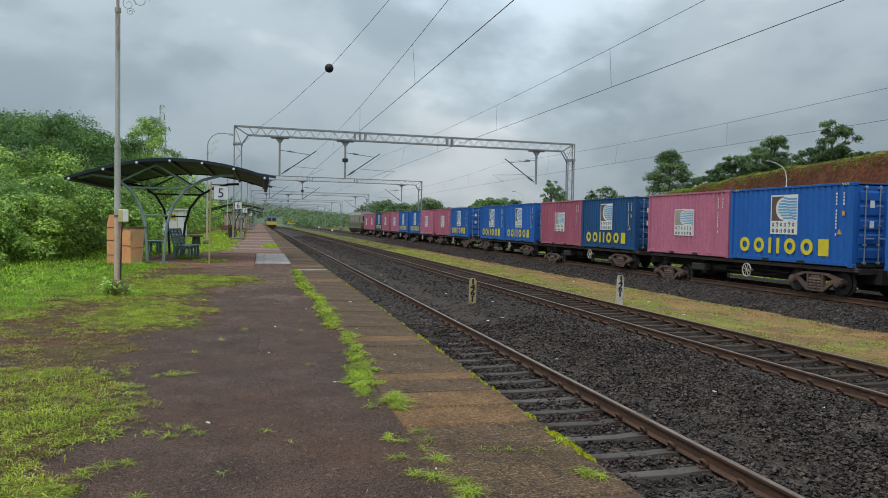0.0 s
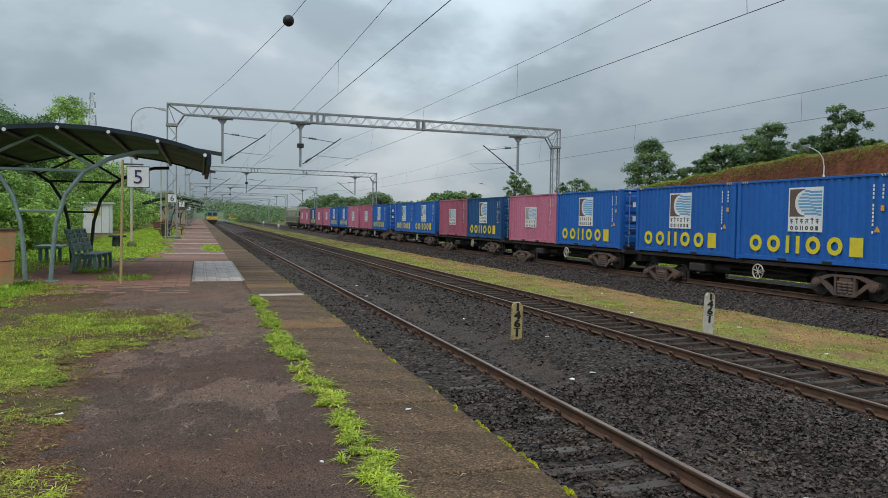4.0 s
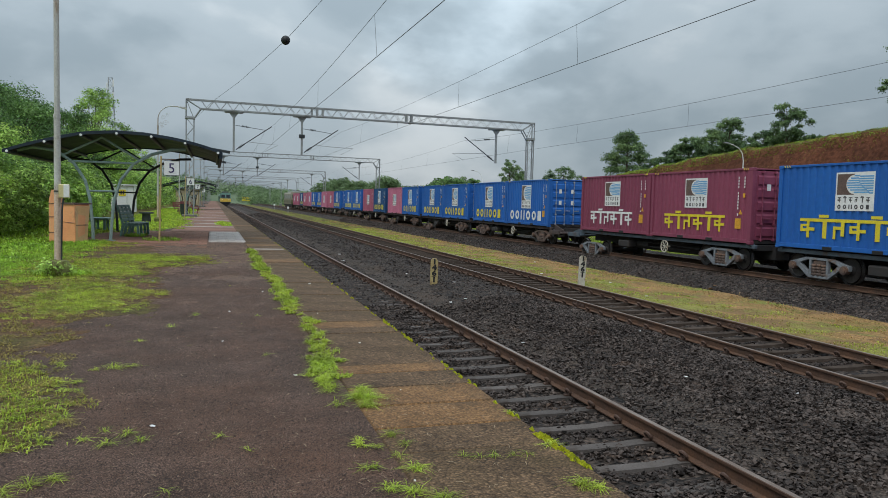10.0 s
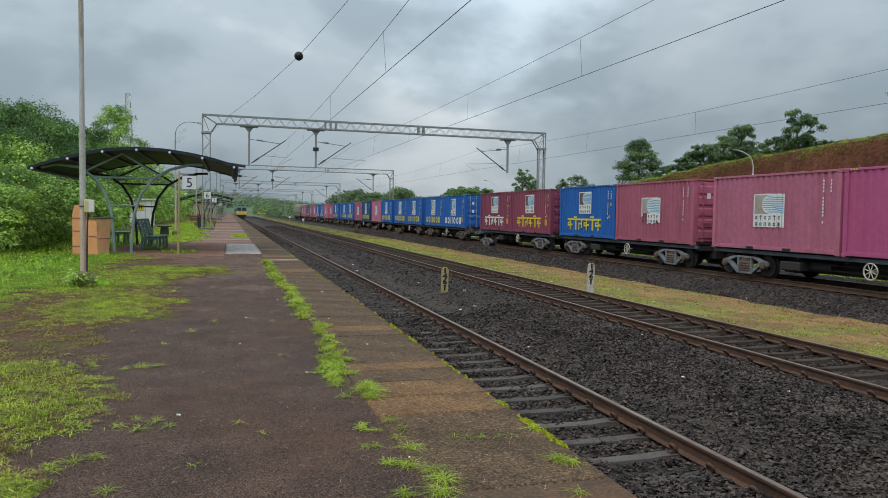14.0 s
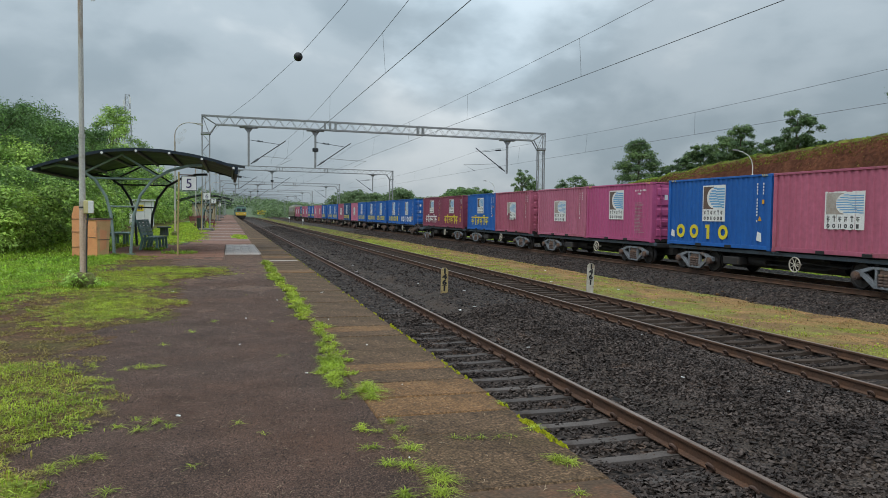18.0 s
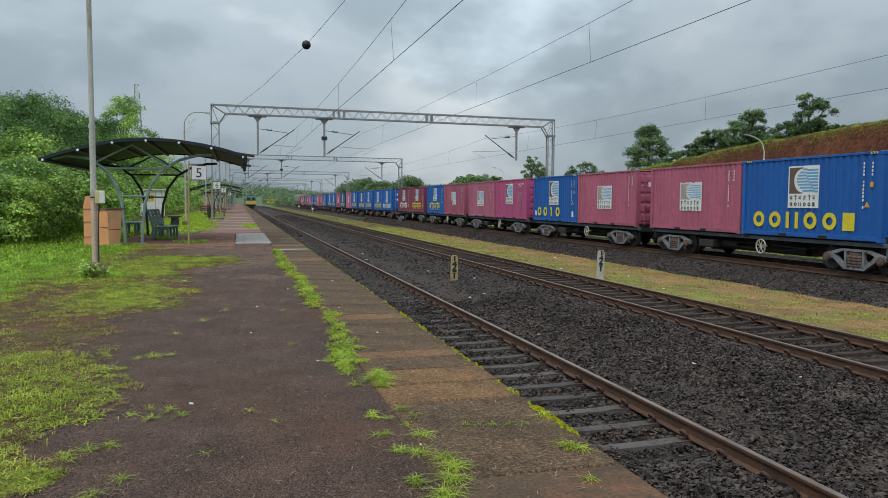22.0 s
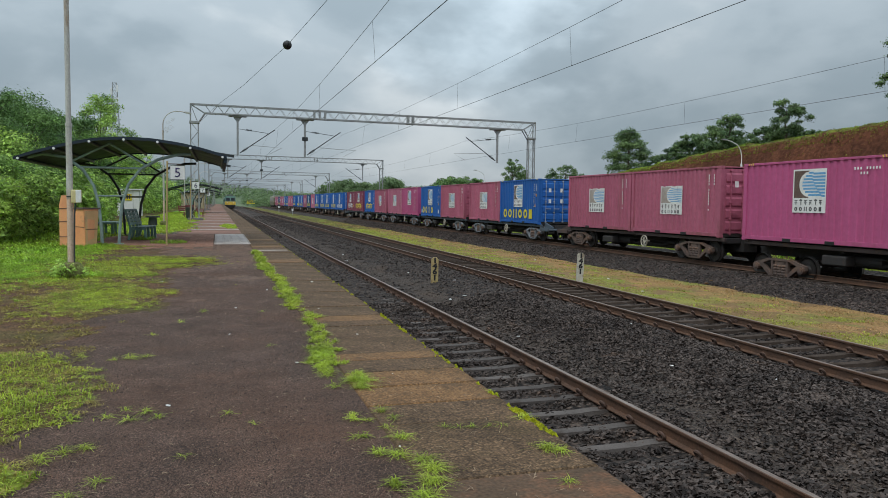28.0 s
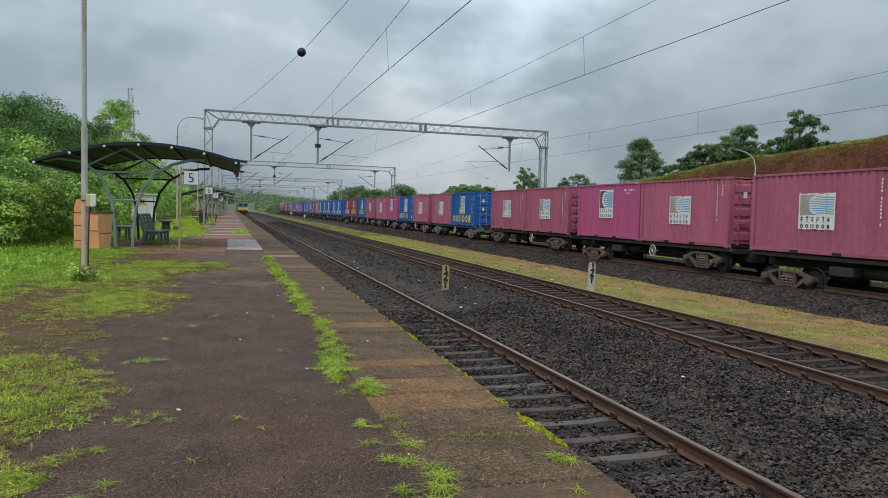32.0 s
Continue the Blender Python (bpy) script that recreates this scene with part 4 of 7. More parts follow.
# loose grit on the asphalt
rg = np.random.RandomState(8)
n = 66000
gx_, gy_ = rg.uniform(-2.9, 0.92, n), 2.7 + 21 * rg.uniform(0, 1, n) ** 2.3
a = rg.uniform(0, 6.283, n)
q = rg.uniform(0.0024, 0.0054, n) * (1 + 0.06 * gy_)
off = np.stack([np.stack([np.cos(a + k * 2.094) * q * rg.uniform(0.7, 1.3, n), np.sin(a + k * 2.094) * q * rg.uniform(0.7, 1.3, n), np.full(n, -0.001)], -1) for k in range(3)] + [np.stack([q * 0.2, q * 0.1, q * rg.uniform(0.5, 1.1, n)], -1)], 1)
v = off + np.stack([gx_, gy_, np.full(n, 0.0035)], -1)[:, None]
f = (np.array([(0, 1, 3), (1, 2, 3), (2, 0, 3)])[None] + 4 * np.arange(n)[:, None, None]).reshape(-1, 3)
tagged(new("grit", soup("grit", v.reshape(-1, 3), f, "grit")), "fine loose brown grit on the platform asphalt", "gravel", kind="stuff")
n = 660000
gx_, gy_ = rg.uniform(-5.2, 0.6, n), 2.8 + 22 * rg.uniform(0, 1, n) ** 1.5
mkv = lawn_mask(gx_, gy_)
coarse = 1 + 0.9 * np.clip((7.5 - gy_) / 3.5, 0, 1)
clump = fbm(gx_, gy_, 0.22, 2, 12) * 0.35 + fbm(gx_, gy_, 0.8, 2, 13) * 0.25
ok = (mkv + 1.5 * clump > -0.05 + 1.4 * rg.uniform(0, 1, n) ** 1.2) & (rg.uniform(0, 1, n) < 1 / coarse)
gx_, gy_, mkv, coarse = gx_[ok], gy_[ok], mkv[ok], coarse[ok]
dry = rg.uniform(0, 1, len(gx_)) < 0.30 + 0.35 * fbm(gx_, gy_, 1.3, 2, 16)
blades("grass", "yellowing grass on the platform", gx_[dry], gy_[dry], np.full(dry.sum(), 0.006), (0.026 + 0.0010 * gy_[dry]) * coarse[dry], (0.0024 + 0.00040 * gy_[dry]) * coarse[dry], "grass_dry", 21)
gx_, gy_, mkv, coarse = gx_[~dry], gy_[~dry], mkv[~dry], coarse[~dry]
lush = gx_ < -2.9 + 0.6 * fbm(gx_, gy_, 1.2, 2, 41)
blades("grass", "lush dark green grass at the platform back", gx_[lush], gy_[lush], np.full(lush.sum(), 0.01), 0.045 + 0.0015 * gy_[lush], 0.0028 + 0.00045 * gy_[lush], "grass_lush", 42)
gx_, gy_, mkv, coarse = gx_[~lush], gy_[~lush], mkv[~lush], coarse[~lush]
blades("grass", "short bright green grass on the platform", gx_, gy_, 0.004 + 0.012 * np.clip(mkv, 0, 1), (0.016 + 0.014 * np.clip(mkv, 0, 1) + 0.0010 * gy_) * coarse, (0.0020 + 0.00034 * gy_) * coarse, "grass", 1)
n = 60000
sx_, sy_ = rg.uniform(-4.6, -1.0, n), 5.0 + 9 * rg.uniform(0, 1, n)
ok = (lawn_mask(sx_, sy_) < 0.3) & (fbm(sx_, sy_, 0.5, 3, 33) > 0.05) & (sx_ < -1.25 + 0.3 * fbm(sx_, sy_, 0.9, 3, 19))
blades("grass", "thin olive grass on the bare soil", sx_[ok], sy_[ok], np.full(ok.sum(), 0.004), 0.022 + 0.001 * sy_[ok], 0.004 + 0.0005 * sy_[ok], "grass_dry", 34, 0.6, 1.8)
# spreading tufts among the short grass
n = 7200
cx_, cy_ = rg.uniform(-5.0, -0.2, n), 2.9 + 13 * rg.uniform(0, 1, n) ** 1.4
ok = lawn_mask(cx_, cy_) + 0.5 * rg.uniform(-1, 1, n) > 0.0
cx_, cy_ = np.repeat(cx_[ok], 26), np.repeat(cy_[ok], 26)
n = len(cx_)
half = (np.arange(n) // 26) % 5 < 2
cx_, cy_ = cx_ + rg.normal(0, 0.020, n), cy_ + rg.normal(0, 0.020, n)
blades("grass_tufts", "spreading green tufts in the platform grass", cx_[~half], cy_[~half], np.full((~half).sum(), 0.004), 0.036 + 0.0014 * cy_[~half], 0.0016 + 0.00036 * cy_[~half], "grass", 31, 0.9, 2.3)
blades("grass_tufts", "spreading yellow tufts in the platform grass", cx_[half], cy_[half], np.full(half.sum(), 0.004), 0.036 + 0.0014 * cy_[half], 0.0016 + 0.00036 * cy_[half], "grass_dry", 32, 0.9, 2.3)
n = 60000
gx_, gy_ = rg.uniform(-5.2, 0.9, n), 24 + 66 * rg.uniform(0, 1, n) ** 1.5
ok = lawn_mask(gx_, gy_) > 0.1
blades("grass", "bright green lawn beside the shelter", gx_[ok], gy_[ok], np.full(ok.sum(), 0.01), 0.08, 0.035, "grass", 2)
n = 5200
gx_, gy_ = rg.uniform(0.40, 1.25, n), 2.9 + 17.9 * rg.uniform(0, 1, n)
ok = strip_mask(gx_, gy_) + 0.5 * fbm(gx_, gy_, 0.25, 2, 14) > -0.05 + 0.9 * rg.uniform(0, 1, n)
gx_, gy_ = np.repeat(gx_[ok], 32), np.repeat(gy_[ok], 32)
gx_, gy_ = gx_ + rg.normal(0, 0.014, len(gx_)), gy_ + rg.normal(0, 0.02, len(gx_))
ok = np.ones(len(gx_), bool)
blades("grass", "green grass growing in the slab joint", gx_[ok], gy_[ok], np.zeros(ok.sum()), 0.042 + 0.0024 * gy_[ok], 0.0026 + 0.0004 * gy_[ok], "grass", 3, 0.5, 1.9)
# separate tufts
tufts = [(1.0, 5.45, 0.13, 420), (0.99, 5.25, 0.09, 200), (1.02, 5.65, 0.08, 160), (0.80, 5.68, 0.07, 90), (1.0, 4.61, 0.06, 80), (1.04, 4.44, 0.05, 50), (0.87, 4.42, 0.04, 30), (0.96, 4.25, 0.05, 40), (1.0, 4.06, 0.07, 90), (0.75, 4.13, 0.04, 24),
         (0.91, 3.76, 0.08, 100), (1.03, 3.66, 0.08, 120), (1.02, 3.50, 0.09, 160), (0.98, 3.34, 0.09, 150), (0.84, 3.84, 0.04, 30), (0.90, 3.18, 0.10, 160), (1.29, 4.18, 0.03, 20), (1.38, 4.16, 0.03, 16), (1.46, 4.14, 0.04, 30), (1.56, 4.12, 0.03, 20), (1.65, 4.13, 0.04, 26), (1.83, 4.24, 0.06, 70),
         (1.73, 3.65, 0.08, 130), (1.78, 3.60, 0.06, 80), (1.62, 3.18, 0.05, 40), (1.85, 4.9, 0.04, 30), (-0.72, 6.71, 0.09, 90), (-0.60, 6.74, 0.05, 40), (-0.85, 6.66, 0.05, 40), (-0.45, 4.97, 0.06, 50), (-0.53, 4.80, 0.06, 50), (-0.67, 4.89, 0.05, 44), (-0.36, 4.82, 0.05, 40), (-0.58, 5.04, 0.04, 30),
         (-0.80, 4.26, 0.07, 70), (-0.70, 4.30, 0.06, 60), (-0.90, 4.18, 0.06, 60), (-0.57, 3.76, 0.05, 44), (-0.66, 3.6, 0.06, 50), (0.05, 4.8, 0.04, 24), (-0.19, 4.04, 0.03, 18), (0.2, 4.52, 0.03, 14), (-0.63, 7.82, 0.05, 40), (-0.18, 9.34, 0.07, 50), (-0.4, 8.6, 0.06, 40), (0.45, 7.0, 0.04, 24), (0.5, 9.2, 0.05, 30)]
tx, ty_, th = [], [], []
for x, y, r, n in tufts:
    n = int(n * 0.8)
    a, q = rg.uniform(0, 6.283, n), 0.45 * r * np.sqrt(rg.uniform(0, 1, n))
    tx += list(x + q * np.cos(a))
    ty_ += list(y + q * np.sin(a) * 1.3)
    th += [0.035 + 0.75 * r] * n
blades("grass_tufts", "small grass tufts rooted in the platform joints", np.array(tx), np.array(ty_), np.zeros(len(tx)), 0.72 * np.array(th), 0.0026, "grass", 4, 0.8, 2.3)
# dry verge between the lines, and green strip beyond the train
n = 30000
gx_, gy_ = rg.uniform(10.9, 14.7, n), 9 + 85 * rg.uniform(0, 1, n) ** 1.7
ok = (np.abs(gx_ - 13.1 + 0.6 * fbm(gy_, gy_ * 0, 4, 2, 5)) < 1.95) & (fbm(gx_, gy_, 1.5, 3, 6) + 0.5 * fbm(gx_, gy_, 0.4, 2, 16) > 0.07)
gx_, gy_ = gx_[ok], gy_[ok]
red = withered(gx_, gy_) > 0
for ok, words, kind in ((~red, "short yellow-green grass between the lines", "grass_dry"), (red, "withered rusty brown grass beside the stone bed", "grass_rust")):
    blades("verge_grass", words, gx_[ok], gy_[ok], ground_z(gx_[ok], gy_[ok]) - 0.01, 0.055, 0.010 + 0.0005 * gy_[ok], kind, 5)
# ragged withered fringe where the verge runs out on the stones
n = 7000
gy_ = 9 + 70 * rg.uniform(0, 1, n) ** 1.5
gx_ = 14.25 + 0.30 * rg.normal(0, 1, n) + 0.35 * fbm(gy_, gy_ * 0, 2.5, 3, 48)
ok = fbm(gx_, gy_, 0.9, 3, 49) > -0.1
gx_, gy_ = gx_[ok], gy_[ok]
blades("verge_grass", "ragged withered grass running out on the stones", gx_, gy_, np.maximum(ground_z(gx_, gy_), ballast_z(gx_, gy_)) - 0.01, 0.07, 0.010 + 0.0005 * gy_, "grass_rust", 50)
n = 46000
gx_, gy_ = rg.uniform(10.9, 15.0, n), 9 + 60 * rg.uniform(0, 1, n) ** 1.3
ok = fbm(gx_, gy_, 2.2, 3, 26) + 0.30 * (12.4 - gx_) + 0.012 * (gy_ - 22) > 0.12
blades("verge_grass", "green grass patches between the lines", gx_[ok], gy_[ok], ground_z(gx_[ok], gy_[ok]) - 0.01, 0.05, 0.009 + 0.0005 * gy_[ok], "grass", 27)
n = 16000
gx_, gy_ = rg.uniform(22.9, 25.5, n), rg.uniform(14, 70, n)
blades("verge_grass", "green grass beyond the freight line", gx_, gy_, ground_z(gx_, gy_) - 0.02, 0.10, 0.045, "grass", 6)
# dry straws and chaff on the asphalt
n = 1500
gx_, gy_ = rg.uniform(-1.6, 1.7, n), 3.0 + 15 * rg.uniform(0, 1, n) ** 1.5
blades("straw", "dry straws and chaff lying on the asphalt", gx_, gy_, np.full(n, 0.005), 0.022 + 0.0016 * gy_, 0.0025 + 0.0004 * gy_, "straw", 51, 1.7, 2.4)
# moss cushions along the platform's edge
rm = random.Random(4)
s = Shape()
for y0_, y1_, dens in ((3.85, 4.45, 60), (4.45, 5.6, 4), (5.6, 6.5, 20), (6.5, 7.4, 4), (7.4, 8.6, 26), (8.6, 12, 26), (12, 24, 50), (24, 40, 24)):
    for _ in range(dens):
        y = rm.uniform(y0_, y1_)
        L_, w_ = rm.uniform(0.012, 0.04) * (1 + y * 0.10), rm.uniform(0.003, 0.012)
        x = EDGE_X - abs(rm.gauss(0, 0.022))
        s.add([(x - w_, y - L_, 0.0), (x + w_, y - L_ * 0.8, -0.01), (x + w_, y + L_ * 0.9, -0.01), (x - w_, y + L_, 0.0), (x, y, 0.022), (x + w_, y, -0.05), (x, y - L_ * 0.5, 0.016), (x, y + L_ * 0.5, 0.016)],
              [(0, 1, 6), (1, 4, 6), (0, 6, 4), (1, 5, 4), (5, 2, 4), (2, 7, 4), (2, 3, 7), (3, 4, 7), (0, 4, 3)])
tagged(new("moss", s.mesh("moss", "moss")), "yellow-green moss along the platform edge", "moss", kind="stuff")


# ---- freight train ----
SIDE_X = TRACKS[2] - 1.219            # near side of the containers
DECK_Z = FREIGHT_Z + 0.936
CL, CH, CW = 6.058, 2.62, 2.438
FREIGHT = []                           # every thing of the train with its place along it


def corrugated(length, z0, z1, x, period=0.28, depth=0.036, thick=0.004):
    """A ribbed steel sheet in the plane x, from y = 0 to length."""
    n = round(length / period)
    p = length / n
    line = []
    for i in range(n):
        y = i * p
        line += [(y + 0.06 * p, 0), (y + 0.44 * p, 0), (y + 0.56 * p, depth), (y + 0.94 * p, depth)]
    line = [(0, 0)] + line + [(length, 0)]
    s = Shape()
    vs, fs = [], []
    for k, (y, d) in enumerate(line):
        vs += [(x + d, y, z0), (x + d, y, z1), (x + d + thick, y, z1), (x + d + thick, y, z0)]
    for k in range(len(line) - 1):
        a, b = 4 * k, 4 * k + 4
        fs += [(a, b, b + 1, a + 1), (a + 1, b + 1, b + 2, a + 2), (a + 2, b + 2, b + 3, a + 3), (a + 3, b + 3, b, a)]
    fs += [(0, 1, 2, 3), (len(vs) - 1, len(vs) - 2, len(vs) - 3, len(vs) - 4)]
    return s.add(vs, fs)


def letter(s, kind, y0, y1, z0, z1, x, w=0.26):
    """One block-letter bar figure between y0 and y1; plain strokes."""
    t = 0.004
    yy = lambda u: y0 + (y1 - y0) * u
    zz = lambda v: z0 + (z1 - z0) * v
    lift = iter(range(99))
    q = lambda a, b, c, d: s.box(x - t - 0.0007 * next(lift), min(yy(a), yy(c)), min(zz(b), zz(d)), x, max(yy(a), yy(c)), max(zz(b), zz(d)))
    if kind == "ring":
        n = 16
        for i in range(n):
            a0, a1 = 2 * math.pi * i / n, 2 * math.pi * (i + 1) / n
            vs = []
            for xx in (x - t, x):
                for a, r in ((a0, 1), (a1, 1), (a1, 1 - 2 * w), (a0, 1 - 2 * w)):
                    vs.append((xx, yy(0.5 + 0.5 * r * math.cos(a)), zz(0.5 + 0.5 * r * math.sin(a))))
            s.add(vs, [(0, 1, 2, 3), (7, 6, 5, 4), (0, 4, 5, 1), (1, 5, 6, 2), (2, 6, 7, 3), (3, 7, 4, 0)])
    elif kind == "bars":
        q(0, 0, w, 1)
        q(1 - w, 0, 1, 1)
    elif kind == "block":
        q(0, 0, 0.8, 1)
    elif kind == "one":
        q(0.35, 0, 0.65, 1)
        q(0.2, 0.75, 0.35, 1)
    elif kind == "glyph":
        q(0, 0.80, 1, 0.95)
        q(0.45, 0, 0.62, 0.8)
        q(0.05, 0.3, 0.2, 0.6)
        q(0.05, 0.3, 0.45, 0.45)
        q(0.05, 0.55, 0.45, 0.66)
        q(0.62, 0.35, 0.95, 0.5)
    elif kind == "stem":
        q(0, 0.80, 1, 0.95)
        q(0.45, 0, 0.7, 0.8)
        q(0.2, 1.0, 0.8, 1.14)
    elif kind == "curl":
        q(0, 0.80, 1, 0.95)
        q(0.55, 0.15, 0.75, 0.8)
        q(0.1, 0.45, 0.55, 0.6)
        q(0.1, 0.0, 0.25, 0.5)


def container(colour, writing, logo, label):
    """A twenty-foot box, its near end at y = 0; the far-side parts mirror the near ones."""
    c = thing("shipping_container", label, "container", "containers on the freight train")
    x0, x1 = -CW / 2, CW / 2
    paint = colour
    key = "box_" + colour
    if key not in STORE:
        st = {}
        st["side"] = corrugated(CL - 0.30, 0.17, CH - 0.07, x0 + 0.018).mesh("side_panel", paint)
        o = [(0.02, CH - 0.055), (CL - 0.02, CH - 0.055), (CL - 0.02, CH - 0.02)]
        for i in reversed(range(20)):
            o += [(q + i * 0.29, CH - d) for q, d in ((0.31, 0.02), (0.29, 0.006), (0.17, 0.006), (0.15, 0.02))]
        st["roof"] = Shape().prism(o + [(0.02, CH - 0.02)], "x", x0 + 0.02, x1 - 0.02).mesh("roof_panel", paint)
        st["floor"] = Shape().box(x0 + 0.05, 0.05, 0.02, x1 - 0.05, CL - 0.05, 0.16, 0.01).mesh("floor_frame", "under")
        st["post"] = Shape().box(-0.08, -0.08, 0.11, 0.08, 0.08, CH - 0.115, 0.012).mesh("corner_post", paint)
        st["cast"] = Shape().box(-0.089, -0.089, 0, 0.089, 0.089, 0.118, 0.014).mesh("corner_casting", paint)
        st["rail"] = Shape().box(-0.03, 0.16, 0, 0.03, CL - 0.16, 0.07, 0.006).mesh("top_rail", paint)
        s = Shape().box(-0.03, 0.16, 0.04, 0.03, CL - 0.16, 0.17, 0.006)
        for y in (2.0, 3.76):
            s.box(-0.045, y, 0.02, 0.0, y + 0.36, 0.135, 0.01, slot=1)
        st["sill"] = s.mesh("bottom_rail", paint, "black")
        s = Shape()
        for i in range(5):
            z = 0.20 + i * 0.46
            s.prism([(-0.0, z), (-0.0, z + 0.46), (-0.012, z + 0.44), (-0.036, z + 0.37), (-0.036, z + 0.09), (-0.012, z + 0.02)][::-1], "x", -1.08, 1.08)
        s.box(-1.1, -0.005, 0.16, 1.1, 0.03, CH - 0.1)
        st["end"] = s.mesh("end_panel", paint)
        s = Shape()
        s.box(0.0, -0.02, 0.16, 1.06, 0.03, CH - 0.1, 0.01)
        for i in range(5):
            z = 0.25 + i * 0.44
            s.prism([(-0.02, z), (-0.055, z + 0.06), (-0.055, z + 0.30), (-0.02, z + 0.36)], "x", 0.10, 0.96)
        st["door"] = s.mesh("door", paint)
        s = Shape().rod((0, -0.075, 0.10), (0, -0.075, CH - 0.08), 0.02, n=8)
        for z in (0.16, 0.7, 1.3, 1.9, CH - 0.16):
            s.box(-0.05, -0.10, z - 0.03, 0.05, -0.02, z + 0.03, 0.006)
        bar = "chrome" if colour in ("blue", "navy") else paint
        st["rod"] = s.mesh("lock_rod", bar)
        st["handle"] = Shape().box(0.0, -0.11, 0.88, 0.34, -0.085, 0.92, 0.006).mesh("door_handle", bar)
        st["plate"] = Shape().box(0, -0.003, 0, 0.16, 0, 0.22).mesh("data_plate", "wht_decal")
        STORE[key] = st
    st = STORE[key]
    for side in (-1, 1):
        part("side_panel", st["side"], None, c, m=pose(0, 0.15, 0) if side < 0 else pose(0, CL - 0.15, 0, 0, 0, 180))
        part("top_rail", st["rail"], None, c, m=pose(side * (CW / 2 - 0.03), 0, CH - 0.075))
        part("bottom_rail", st["sill"], None, c, m=pose(-(CW / 2 - 0.03), 0, 0) if side < 0 else pose(CW / 2 - 0.03, CL, 0, 0, 0, 180))
        for y in (0.085, CL - 0.085):
            part("corner_post", st["post"], None, c, m=pose(side * (CW / 2 - 0.085), y, 0))
            for z in (-0.002, CH - 0.117):
                part("corner_casting", st["cast"], None, c, m=pose(side * (CW / 2 - 0.089), y + (0.004 if y > 1 else -0.004), z))
    part("roof_panel", st["roof"], None, c)
    part("floor_frame", st["floor"], None, c)
    part("end_panel", st["end"], None, c, m=pose(0, CL - 0.06, 0, 0, 0, 180))
    if "doors" in writing:
        for side in (-1, 1):
            d = part("door", st["door"], None, c, m=pose(0, 0.05, 0) if side > 0 else pose(-1.06, 0.05, 0))
            for x in (0.28, 0.80):
                part("lock_rod", st["rod"], None, d, "upright lock rod", m=pose(x, 0, 0))
                part("door_handle", st["handle"], None, d, m=pose(x - 0.02, 0, 0.0))
            for k in range(2 if colour in ("blue", "navy") else 1):
                part("data_plate", st["plate"], None, d, m=pose(0.45 if side < 0 else 0.12, -0.058, 1.85 - 0.62 * k))
    else:
        part("end_panel", st["end"], None, c, m=pose(0, 0.06, 0))
    # markings on the near side, high up beside the far post
    xs = x0 + 0.012
    cen = CL / 2 + 0.04
    if logo in ("clean", "worn", "torn"):
        w, h0, h1 = 0.67, 0.98 if "script" not in writing else 1.22, 2.33
        if logo != "clean":
            w, h0, h1 = 0.74, 0.80, 1.95
        s = Shape()
        rr = random.Random(hash_of(label))
        if logo == "clean":
            s.box(xs - 0.003, cen - w, h0, xs + 0.002, cen + w, h1)
        else:
            nstrip = 13
            for i in range(nstrip):
                a = cen - w + 2 * w * i / nstrip
                top, bot = h1, h0
                if logo == "torn":
                    top -= rr.uniform(0, 0.05)
                    bot += (rr.uniform(0, 0.16) if i < 4 else (rr.uniform(0.2, 0.75) if i > 8 else rr.uniform(0, 0.05)))
                else:
                    top -= rr.uniform(0, 0.03)
                    bot += rr.uniform(0, 0.03)
                s.box(xs - 0.003, a, bot, xs + 0.002, a + 2 * w / nstrip * (rr.uniform(0.8, 0.98) if logo == "worn" and rr.random() < 0.25 else 1.0), top)
        part("logo_panel", s, "wht_decal", c, "white square emblem panel" if logo == "clean" else "peeling white emblem panel")
        xq = xs - 0.0035
        zt0, zt1 = h0 + 0.46, h1 - 0.05
        zc_ = (zt0 + zt1) / 2
        s = Shape().box(xq - 0.001, cen + 0.02, zt0, xq, cen + w - 0.05, zt1)
        part("emblem_square", s, "brown_decal" if logo == "clean" else "tan_decal", c)
        s = Shape().rod((xq - 0.0022, cen + 0.02, zc_), (xq - 0.0012, cen + 0.02, zc_), (zt1 - zt0) * 0.46, n=24)
        part("emblem_disc", s, "wht_decal", c)
        s = Shape()
        rr = random.Random(hash_of(label) + 9)
        pitch = (zt1 - zt0 - 0.06) / 8
        for i in range(8):
            z = zt0 + 0.03 + i * pitch
            q = abs(i - 3.5) / 3.5
            b_ = cen + (0.26 - 0.24 * q * q) * w / 0.62
            a_ = cen - w + 0.04
            k_ = a_ + (b_ - a_) * (0.20 + 0.075 * i)
            hh = pitch * (0.62 if logo == "clean" else 0.42)
            s.box(xq - 0.0042, k_, z + pitch * 0.30, xq - 0.0026, b_, z + pitch * 0.30 + hh)
            s.box(xq - 0.0042, a_, z, xq - 0.0026, k_ - 0.001, z + hh)
        part("emblem_stripe", s, "sky_decal", c)["kind"] = "stuff"
        s = Shape()
        for i in range(6):
            a = cen + w - 0.09 - i * 0.155 * w / 0.52
            letter(s, ("glyph", "stem", "glyph", "curl", "stem", "glyph")[i], a, a - 0.12, h0 + 0.24, h0 + 0.40, xq, 0.3)
            letter(s, ("ring", "ring", "bars", "ring", "ring", "block")[i], a, a - 0.12, h0 + 0.05, h0 + 0.18, xq, 0.3)
        part("emblem_bar", s, "grey_decal", c)["kind"] = "stuff"
    words = [w for w in writing.split() if w in ("yellow", "white", "script", "script_yellow", "faded")]
